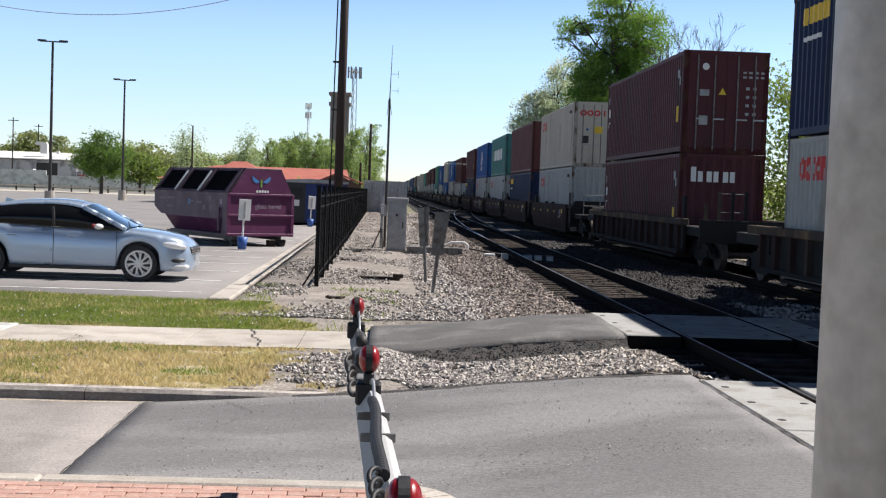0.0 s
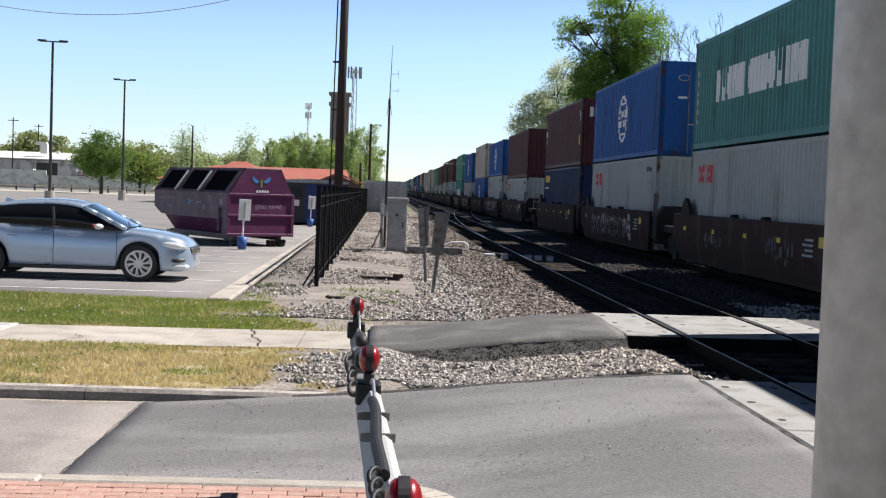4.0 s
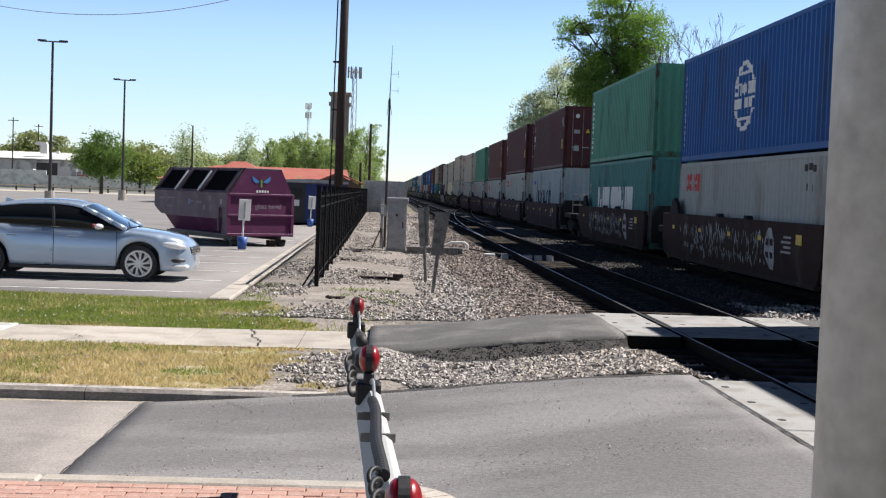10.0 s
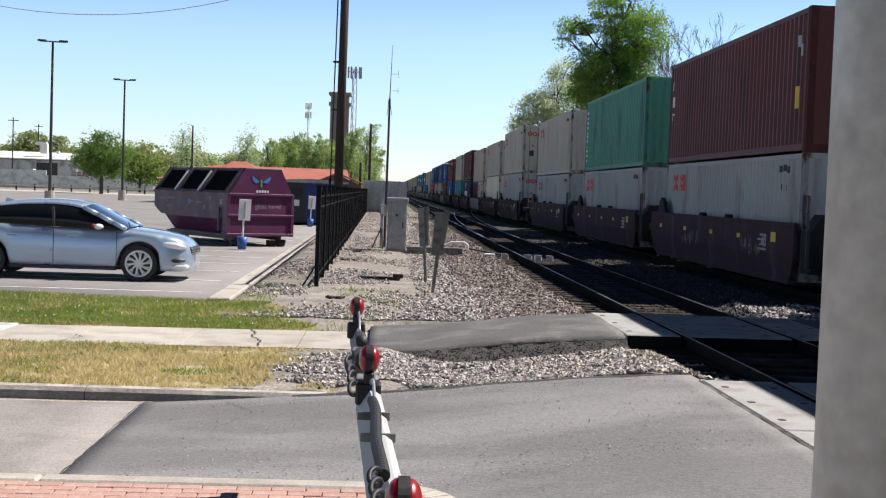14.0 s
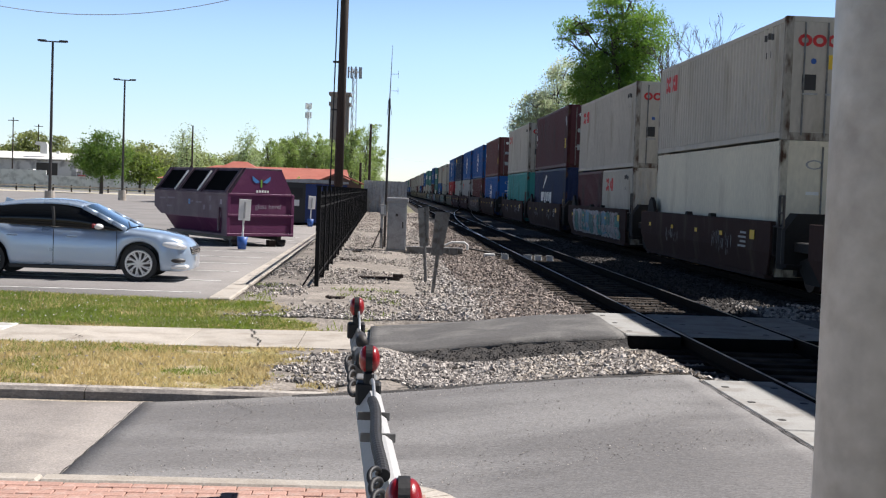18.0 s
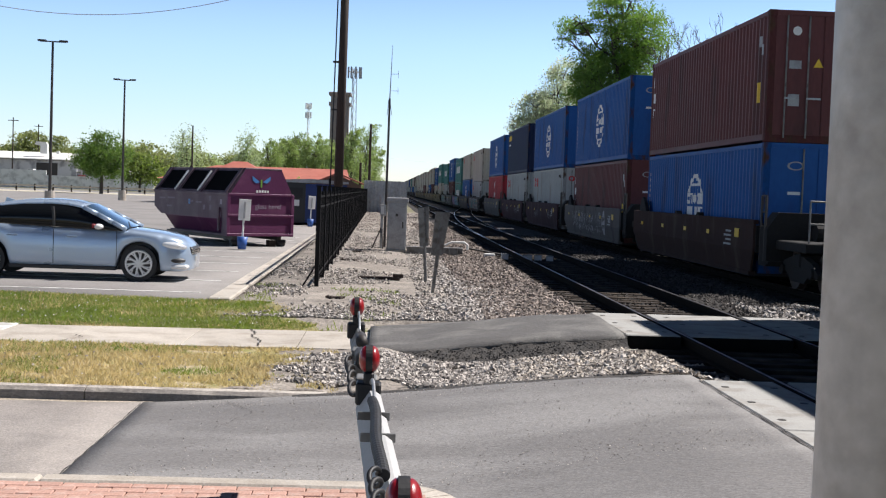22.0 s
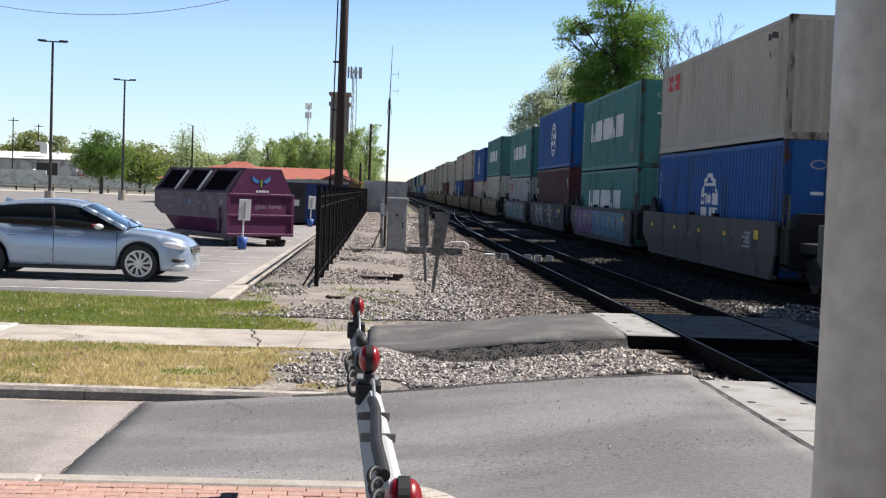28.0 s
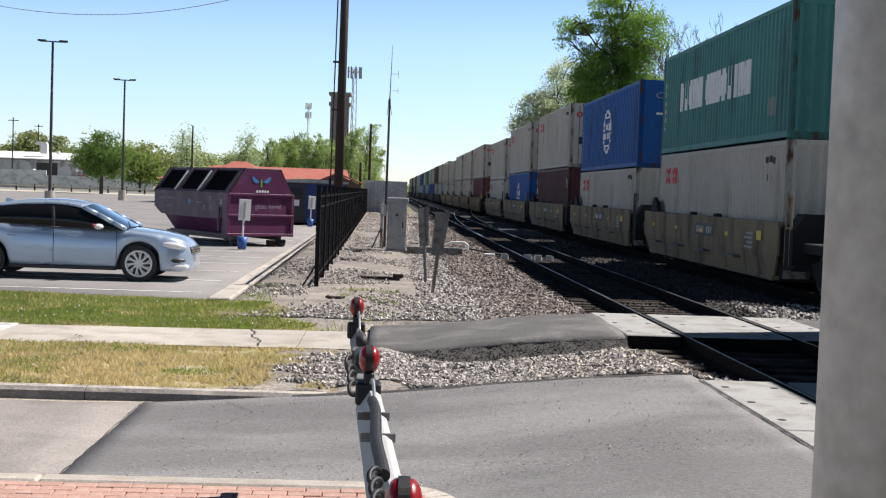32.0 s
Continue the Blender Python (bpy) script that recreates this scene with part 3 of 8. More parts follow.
WORDS = {
    "maroon": "dark maroon", "brown": "red-brown", "navy": "dark navy", "blue": "bright blue", "teal": "teal green", "green": "sea green",
    "aqua": "aqua green", "white": "off-white", "frost": "cool pale grey", "cream": "cream", "pale": "pale grey-blue", "red": "bright red",
}
CAR_PAINT = {
    "rust": paint("rust_brown_car_paint", (0.058, 0.036, 0.032), (0.09, 0.07, 0.058), rough=0.85, spec=0.08),
    "plum": paint("plum_car_paint", (0.075, 0.045, 0.05), (0.11, 0.085, 0.085), rough=0.85, spec=0.08),
    "grey": paint("grey_car_paint", (0.15, 0.14, 0.132), (0.08, 0.068, 0.06), rough=0.85, spec=0.08),
    "deck": paint("worn_deck_paint", (0.085, 0.066, 0.052), (0.2, 0.14, 0.075), blotch=0.35, rough=0.85, spec=0.08),
    "tan": paint("tan_car_paint", (0.3, 0.235, 0.15), (0.15, 0.12, 0.085), blotch=0.45, rough=0.85, spec=0.08),
}
underframe = material("underframe", (0.012, 0.011, 0.01), 0.9, 0.0, var=0.3, scale=2, fine=15, bump=0.2)
wheel_steel = material("wheel_steel", (0.09, 0.07, 0.06), 0.6, 0.6, var=0.2, scale=4, fine=20, bump=0.1)
rust_streak = material("rust_streak", (0.22, 0.1, 0.045), 0.85, var=0.3, scale=3, fine=20, bump=0.2)
HALF = 1.219
WAVE, DEEP = 0.278, 0.056


GREY_PATCH = material("painted_over_patch", (0.2, 0.24, 0.23), 0.7, var=0.2, scale=3, fine=12, bump=0.03)


def wave_line(a, b):
    """Points (along, inset) of the trapezoid corrugation from a to b, starting on an outer flat."""
    out, s = [], a
    n = max(1, round((b - a) / WAVE))
    w = (b - a) / n
    for k in range(n):
        s = a + k * w
        out += [(s, 0.0), (s + w * 0.26, 0.0), (s + w * 0.5, DEEP), (s + w * 0.76, DEEP)]
    return out + [(b, 0.0)]


def inset_at(s, line):
    for (a, i), (b, j) in zip(line, line[1:]):
        if a <= s <= b:
            return i + (j - i) * (s - a) / max(1e-6, b - a)
    return 0.0


def wave_panel(name, line, z0, z1, place):
    V = [place(s, i, z) for z in (z0, z1) for s, i in line]
    n = len(line)
    return mesh_of(name, V, [(k, k + 1, n + k + 1, n + k) for k in range(n - 1)])


SIDE_CACHE = {}


def side_line(L, smooth):
    return [(0.16, 0.012), (L - 0.16, 0.012)] if smooth else wave_line(0.16, L - 0.16)


def mark(rects, line, L, mat, name, parent, label=""):
    """Painted shapes on the camera-side wall: rectangles (from far end d0 to d1, z0 to z1) that follow the corrugation, joined where they touch."""
    V, F, seen = [], [], {}

    def at(d, z):
        key = (round(d, 3), round(z, 3))
        if key not in seen:
            seen[key] = len(V)
            V.append((-HALF + inset_at(d, line) - 0.004, d, z))
        return seen[key]

    for d0, d1, z0, z1 in rects:
        lo, hi = L - d1, L - d0
        ss = sorted({lo, hi, *[q for q, _ in line if lo + 0.002 < q < hi - 0.002]})
        F += [(at(a, z0), at(b, z0), at(b, z1), at(a, z1)) for a, b in zip(ss, ss[1:])]
    return part(name, mesh_of(name, V, F), mat, parent, label)


def raster(inside, d0, d1, z0, z1, dd=0.045, dz=0.045):
    """Small cells that fill the shape inside(u, v), u and v from 0 to 1, over that stretch of the wall."""
    nd, nz = max(3, int((d1 - d0) / dd)), max(4, int((z1 - z0) / dz))
    w, h = (d1 - d0) / nd, (z1 - z0) / nz
    return [(d0 + w * i, d0 + w * (i + 1), z0 + h * j, z0 + h * (j + 1)) for i in range(nd) for j in range(nz) if inside((i + 0.5) / nd, (j + 0.5) / nz)]


SHAPES = {
    "hoop": lambda u, v: 0.45 < math.hypot((u - 0.5) * 2, (v - 0.5) * 2) < 1.0,
    "slab": lambda u, v: abs(u - 0.5) < 0.46 - 0.2 * max(0.0, abs(v - 0.5) - 0.3) / 0.2 * 0.6,
    "notched": lambda u, v: not (0.4 < u < 0.6 and v < 0.55),
    "forked": lambda u, v: not (0.38 < u < 0.62 and v > 0.4),
    "slant": lambda u, v: abs(u - 0.25 - 0.5 * v) < 0.22,
    "cross": lambda u, v: min(abs(u - v), abs(u - 1 + v)) < 0.2,
    "post": lambda u, v: 0.3 < u < 0.7,
    "window": lambda u, v: not (0.3 < u < 0.7 and 0.28 < v < 0.72),
    "comb": lambda u, v: v > 0.75 or (u * 3.0) % 1.0 < 0.6,
}


def shape_row(kinds, d, z, w, h, gap, mat, line, L, con, name="bar", label="", lean=0.0):
    """A row of plain filled shapes, each one a part."""
    for k, kind in enumerate(kinds):
        x = d + k * (w + gap)
        mark(raster(SHAPES[kind], x, x + w, z + lean * k, z + h + lean * k), line, L, mat, name, con, label)


def upright_row(d, z0, z1, mat, line, L, con, name="upright_mark", w=0.1, n=9):
    """Small broken marks one above another along the wall's far end."""
    mark(raster(lambda u, v: u < 0.2 or (v * n) % 1.0 < (0.62 if int(v * n) % 3 else 0.35), d, d + w, z0, z1, w / 5.2, (z1 - z0) / n / 5.0), line, L, mat, name, con)


def logo(kind, con, line, L, H):
    if kind == "four_red":
        z = H * 0.7
        shape_row(("hoop", "hoop", "cross", "notched"), 0.75, z, 0.36, 0.46, 0.05, red_paint, line, L, con, label="red shape")
        for a, b, q in ((1.55, 1.4, 0.4), (1.3, 1.18, 0.42), (1.05, 0.95, 0.38), (1.5, 1.38, 0.02), (1.15, 1.02, 0.0)):
            mark([(L - a, L - b, z + q, z + q + 0.14)], line, L, dark_metal, "number_bar", con)
    elif kind == "globe":
        c, z, R = L * 0.5, H * 0.5, 0.82

        def dome(u, v):
            x, y = (u - 0.5) * 2, (v - 0.5) * 2
            rr = math.hypot(x, y)
            if rr > 1.0 or abs(y) < 0.4:
                return False
            lattice = abs(abs(x) - 0.42 * math.sqrt(max(0.0, 1 - y * y))) < 0.06 or abs(abs(y) - 0.66) < 0.045
            return rr > 0.87 or lattice

        cells = raster(dome, c - R, c + R, z - R, z + R, 0.035, 0.035)
        for keep in ([q for q in cells if q[2] > z], [q for q in cells if q[2] < z]):
            mark(keep, line, L, white_paint, "lattice_ring", con, "white open lattice half ring")
        shape_row(("hoop", "comb", "hoop", "window", "slab"), c - 0.83, z + 0.02, 0.31, 0.29, 0.03, white_paint, line, L, con, "ring_bar")
        shape_row(("slab", "notched", "post", "forked", "slab", "post", "comb"), c - 0.76, z - 0.29, 0.2, 0.24, 0.025, white_paint, line, L, con, "ring_bar")
        upright_row(0.34, 0.45, H - 0.45, silver_paint, line, L, con, n=12)
    elif kind == "long_white":
        z = H * 0.4
        shape_row(("slab", "forked", "slab", "notched", "slab"), 2.2, z, 0.45, 0.8, 0.06, white_paint, line, L, con, label="tall white shape")
        shape_row(("slab", "notched", "slab", "slab", "forked", "post", "notched", "slab"), 5.1, z, 0.45, 0.8, 0.06, white_paint, line, L, con, label="tall white shape")
        upright_row(0.36, 0.7, 2.2, silver_paint, line, L, con, n=6)
        mark([(L - 1.6, L - 1.1, 0.55, 0.95)], line, L, GREY_PATCH, "faded_patch", con, "faded painted-over patch")
    elif kind == "yellow":
        z = H * 0.77
        shape_row(("slab", "notched", "slab", "forked"), 0.6, z, 0.34, 0.34, 0.05, yellow_paint, line, L, con, "logo", "yellow shape")
        mark([(0.7, 1.75, z - 0.33, z - 0.24)], line, L, white_paint, "caption_bar", con)
    elif kind == "swoosh":
        shape_row(("slab", "notched", "forked"), 3.0, 1.12, 0.6, 0.62, 0.08, white_paint, line, L, con, "logo", "large white shape")
        shape_row(("slab", "slab", "notched"), 5.3, 1.12, 0.6, 0.62, 0.08, white_paint, line, L, con, "logo", "large white shape")
        mark(raster(lambda u, v: abs(v - u ** 0.7) < 0.16 * (1.1 - abs(u - 0.6)), 3.9, 5.3, 1.9, 2.6), line, L, white_paint, "curved_stroke", con, "white curved stroke")
        mark([(L - 0.95, L - 0.6, 1.1, 1.4)], line, L, yellow_paint, "plate", con, "yellow data plate")
    elif kind == "dark_word":
        shape_row(("notched", "cross", "forked", "slant", "notched"), 2.7, 1.15, 0.75, 0.68, 0.4, PAINT["navy"], line, L, con, "logo", "dark angular shape")
        mark([(0.9, 1.75, 2.15, 2.33)], line, L, blue_paint, "caption_bar", con)
    elif kind == "bird":
        c, z = L * 0.46, 1.62
        mark(raster(lambda u, v: abs(v - 0.3 - 0.55 * u) < 0.22 * (1 - u) + 0.06, c - 0.3, c + 0.4, z + 0.3, z + 0.95), line, L, white_paint, "logo", con, "small white wing shape")
        shape_row(("window", "notched", "slab"), c - 0.6, z - 0.3, 0.3, 0.34, 0.08, white_paint, line, L, con, "logo", "small white shape")
    elif kind == "three":
        for k, w in enumerate(("slant", "notched", "post")):
            mark(raster(SHAPES[w], 0.28, 0.48, H * 0.4 + 0.48 * k, H * 0.4 + 0.3 + 0.48 * k), line, L, white_paint, "upright_mark", con)
        mark([(L - 0.75, L - 0.5, 0.9, 1.35)], line, L, yellow_paint, "plate", con, "yellow data plate")
        for a, b, q in ((0.72, 0.6, 0.75), (0.5, 0.42, 0.95)):
            mark([(L - a, L - b, H - q, H - q + 0.24)], line, L, silver_paint, "number_bar", con)
    elif kind == "sidebar":
        upright_row(0.32, 0.4, H - 0.35, white_paint, line, L, con, "upright_band", 0.16, 11)


def end_quads(rects, mat, name, con, y=-0.004, label=""):
    """Flat painted shapes on the near end: (x0, x1, z0, z1)."""
    V, F = [], []
    for x0, x1, z0, z1 in rects:
        b = len(V)
        V += [(x0, y, z0), (x1, y, z0), (x1, y, z1), (x0, y, z1)]
        F.append((b, b + 1, b + 2, b + 3))
    return part(name, mesh_of(name, V, F), mat, con, label)


def triangle(x, z, r, mat, con, name="warning_triangle", y=-0.005, down=False):
    s = -1 if down else 1
    return part(name, mesh_of(name, [(x - r, y, z - s * r * 0.8), (x + r, y, z - s * r * 0.8), (x, y, z + s * r)], [(0, 1, 2)]), mat, con, "yellow warning triangle" if mat is yellow_paint else "")


def disc(x, z, r, mat, con, name, y=-0.005, label="", rx=1.0):
    V = [(x + rx * r * math.cos(radians(a)), y, z + r * math.sin(radians(a))) for a in range(0, 360, 24)]
    return part(name, mesh_of(name, V, [tuple(range(len(V)))]), mat, con, label)


EDGE = {}


def worn_edge(color):
    """The container's paint where it is knocked and rusting, on posts and sills."""
    if color not in EDGE:
        c = PAINT[color].node_tree.nodes["Mix"].inputs["A"].default_value
        EDGE[color] = material(color + "_worn_edge", tuple(0.7 * v for v in c[:3]), 0.8, var=0.25, scale=2.5, fine=18, bump=0.15, second=(0.075, 0.04, 0.026), blotch=0.36, stretch=(1, 1, 0.4), spec=0.15)
    return EDGE[color]


def container(color, H=2.896, L=12.192, smooth=False, end="plain", mark_kind="", detail=2):
    """A shipping container, its near end at y = 0, its foot at z = 0. end: plain, doors, reefer or bars."""
    mat = PAINT[color]
    con = empty("shipping_container", pose(0, 0, 0), category="shipping container")
    line = side_line(L, smooth)
    key = (color, H, L, smooth, end)
    if key not in SIDE_CACHE:
        c = {}
        c["left"] = wave_panel("side_panel", line, 0.15, H - 0.09, lambda s, i, z: (-HALF + i, s, z))
        c["right"] = wave_panel("side_panel", line[::-1], 0.15, H - 0.09, lambda s, i, z: (HALF - i, s, z))
        eline = [(-HALF + 0.1, 0.02), (HALF - 0.1, 0.02)] if end in ("reefer", "doors", "bars") else wave_line(-HALF + 0.1, HALF - 0.1)
        c["near"] = wave_panel("end_panel", eline, 0.15, H - 0.1, lambda s, i, z: (s, i + 0.004, z))
        c["far"] = wave_panel("end_panel", wave_line(-HALF + 0.1, HALF - 0.1)[::-1], 0.15, H - 0.1, lambda s, i, z: (s, L - i - 0.004, z))
        for nm, bm in (("post", box(box(B(-0.074, -0.074, 0.1, 0.074, 0.074, H - 0.1), -0.085, -0.085, 0, 0.085, 0.085, 0.115), -0.085, -0.085, H - 0.115, 0.085, 0.085, H)), ("side_rail", B(-0.03, 0.16, -0.06, 0.03, L - 0.16, 0.075)),
                       ("top_rail", B(-0.03, 0.16, -0.05, 0.03, L - 0.16, 0.045)), ("sill", B(-HALF + 0.16, -0.05, 0.0, HALF - 0.16, 0.05, 0.16)),
                       ("header", B(-HALF + 0.16, -0.05, H - 0.11, HALF - 0.16, 0.05, H)),
                       ("roof", B(-HALF + 0.06, 0.06, H - 0.05, HALF - 0.06, L - 0.06, H - 0.02)), ("base", B(-HALF + 0.06, 0.06, 0.05, HALF - 0.06, L - 0.06, 0.14)),
                       ("bar", T((0, 0, 0.1), (0, 0, H - 0.12), 0.02, seg=6)), ("leaf", B(-0.56, -0.02, 0.17, 0.56, 0.01, H - 0.12))):
            me = bpy.data.meshes.new(nm)
            bm.to_mesh(me)
            bm.free()
            c[nm] = me
        for me in c.values():
            me.materials.append(dull_zinc if me is c["bar"] else worn_edge(color) if me is c["post"] or me is c["sill"] else mat)
        SIDE_CACHE[key] = c
    c = SIDE_CACHE[key]

    def put(name, me, x=0.0, y=0.0, z=0.0, label=""):
        ob = part(name, me, None, con, label)
        ob.matrix_basis = pose(x, y, z)
        return ob

    put("side_panel", c["left"])
    put("side_panel", c["right"])
    put("end_panel", c["near"])
    put("end_panel", c["far"])
    put("roof", c["roof"])
    put("base", c["base"])
    for sx in (-1, 1):
        if detail < 2:
            for yy in (0.08, L - 0.08):
                put("corner_post", c["post"], sx * (HALF - 0.08), yy, 0)
            continue
        put("bottom_rail", c["side_rail"], sx * (HALF - 0.03), 0, 0.1)
        put("top_rail", c["top_rail"], sx * (HALF - 0.03), 0, H - 0.06)
        for yy in (0.08, L - 0.08):
            put("corner_post", c["post"], sx * (HALF - 0.08), yy, 0)
    if detail > 1:
        put("sill", c["sill"], 0, 0.055, 0)
        put("header", c["header"], 0, 0.055, 0)
    if detail > 1 and end in ("doors", "reefer", "bars"):
        for sx in (-1, 1):
            put("door_leaf", c["leaf"], sx * 0.575, 0.028, 0)
        for x in ((-0.82, -0.33, 0.33, 0.82) if end != "bars" else (-0.33,)):
            ob = put("locking_bar", c["bar"], x, -0.012, 0, "galvanised locking bar")
            part("bar_handle", B(x - 0.02, -0.045, 0.95, x + 0.3, -0.03, 0.99), galvanised, con)
        if end == "bars":
            disc(-0.5, H - 0.5, 0.1, silver_paint, con, "oval_badge", y=-0.003, label="pale oval badge", rx=1.9)
            disc(-0.5, H - 0.5, 0.075, mat, con, "badge_field", y=-0.005, rx=1.9)
            end_quads([(-0.66, -0.38, H - 1.14, H - 1.07)], white_paint, "label_strip", con, y=-0.003)
            end_quads([(0.45, 0.75, 1.05, 1.35)], silver_paint, "sticker", con, y=-0.003)
        if end == "doors":
            end_quads([(0.47 + 0.17 * k, 0.57 + 0.17 * k, H - 0.62 - 0.13 * j, H - 0.56 - 0.13 * j) for k in range(4) for j in range(2)], silver_paint, "number_panel", con, y=-0.002)
            end_quads([(0.57 + 0.2 * k, 0.67 + 0.2 * k, 1.1 + 0.24 * j, 1.18 + 0.24 * j) for k in range(2) for j in range(4)], silver_paint, "data_panel", con, y=-0.002)
            disc(-0.6, H - 0.45, 0.1, white_paint, con, "round_badge", y=-0.003, label="small round white badge")
            triangle(-0.1, 1.75, 0.11, yellow_paint, con, y=-0.003)
            end_quads([(-0.75, -0.48, 1.62, 1.8), (-0.75, -0.5, 0.8, 1.06)], silver_paint, "sticker", con, y=-0.002)
        if end == "reefer":
            for k in range(3):
                cx, n = -0.82 + 0.31 * k, 20
                V = [(cx + q * 1.15 * math.cos(2 * math.pi * i / n), -0.003, H - 0.5 + q * math.sin(2 * math.pi * i / n)) for q in (0.13, 0.065) for i in range(n)]
                part("ring_mark", mesh_of("ring_mark", V, [(i, (i + 1) % n, n + (i + 1) % n, n + i) for i in range(n)]), red_paint, con, "red ring mark")
            end_quads([(0.1, 0.17, H - 0.63, H - 0.37)], red_paint, "bar_mark", con, y=-0.003, label="red bar mark")
            end_quads([(-0.85, -0.55, 1.05, 1.38)], black_paint, "hatch", con, y=-0.002, label="square black hatch")
            end_quads([(-0.3, 0.06, 1.5, 1.8)], yellow_paint, "sticker", con, y=-0.002, label="yellow sticker")
            disc(-0.62, 1.66, 0.06, blue_paint, con, "round_badge", y=-0.003)
            end_quads([(-0.015, 0.015, 0.17, H - 0.12)], black_rubber, "door_seal", con, y=0.006)
    if mark_kind:
        logo(mark_kind, con, line, L, H)
    if end == "word":
        for k, (x0, h) in enumerate(((-0.9, 0.42), (-0.45, 0.3), (0.02, 0.3))):
            end_quads([(x0, x0 + 0.15, H - 0.8, H - 0.8 + h), (x0 + 0.2, x0 + 0.34, H - 0.8, H - 0.8 + 0.3)], white_paint, "logo", con, label="white mark of three shapes")
    what = {"four_red": "red block mark", "globe": "white ring mark", "long_white": "row of white blocks", "yellow": "yellow mark", "swoosh": "big white mark", "dark_word": "dark marks", "bird": "small white mark", "three": "small white marks", "sidebar": "tall white band"}.get(mark_kind, "")
    tagged(con, WORDS[color] + (" smooth" if smooth else " corrugated") + " steel shipping container" + (" with a " if what and not what.endswith("s") else " with " if what else "") + what, group="containers on the train")
    return con


# --- trucks and well cars ---
def bogie(parent, y, name="truck"):
    """A two-axle truck: side frames, four wheels, axles, bolster, springs."""
    for sx in (-1, 1):
        fr = part("side_frame", prism([(y - 1.2, 0.42), (y - 0.85, 0.62), (y - 0.35, 0.72), (y + 0.35, 0.72), (y + 0.85, 0.62), (y + 1.2, 0.42), (y + 1.2, 0.32), (y + 0.75, 0.4), (y + 0.4, 0.2), (y - 0.4, 0.2), (y - 0.75, 0.4), (y - 1.2, 0.32)], "x", sx * 1.0 - 0.07, sx * 1.0 + 0.07), underframe, parent)
        sp = bmesh.new()
        for k in (-0.14, 0.0, 0.14):
            tube(sp, (sx * 1.0, y + k, 0.26), (sx * 1.0, y + k, 0.52), 0.055, seg=8)
        part("spring", sp, dark_metal, fr)
    part("bolster", B(-1.1, y - 0.2, 0.5, 1.1, y + 0.2, 0.78, bevel=0.03), underframe, parent)
    for ay in (y - 0.89, y + 0.89):
        for sx in (-1, 1):
            w = bmesh.new()
            tube(w, (sx * 0.69, ay, 0.42), (sx * 0.82, ay, 0.42), 0.42, seg=20)
            tube(w, (sx * 0.66, ay, 0.42), (sx * 0.69, ay, 0.42), 0.445, seg=20)
            wheel = part("wheel", w, wheel_steel, parent)
            part("hub", T((sx * 0.82, ay, 0.42), (sx * 1.12, ay, 0.42), 0.11, seg=10), underframe, wheel)
        part("axle", T((-0.7, ay, 0.42), (0.7, ay, 0.42), 0.08, seg=8), wheel_steel, parent)


def side_x(z, off):
    """Where the outside of a well car's sloping side lies at height z, and a little proud of it."""
    return -1.515 + 0.22 * max(0.0, 0.75 - z) - off


def sprayed(name, pts, t, off, mat, parent, label):
    """A brush line of width 2 t along (y, z) points on the car's side."""
    V, n = [], len(pts)
    for i, (py, pz) in enumerate(pts):
        q, p = pts[min(i + 1, n - 1)], pts[max(i - 1, 0)]
        d = Vector((q[0] - p[0], q[1] - p[1])).normalized()
        for sg in (1, -1):
            z = min(1.31, max(0.3, pz + sg * d.x * t))
            V.append((side_x(z, off), py - sg * d.y * t, z))
    return part(name, mesh_of(name, V, [(2 * i, 2 * i + 1, 2 * i + 3, 2 * i + 2) for i in range(n - 1)]), mat, parent, label)


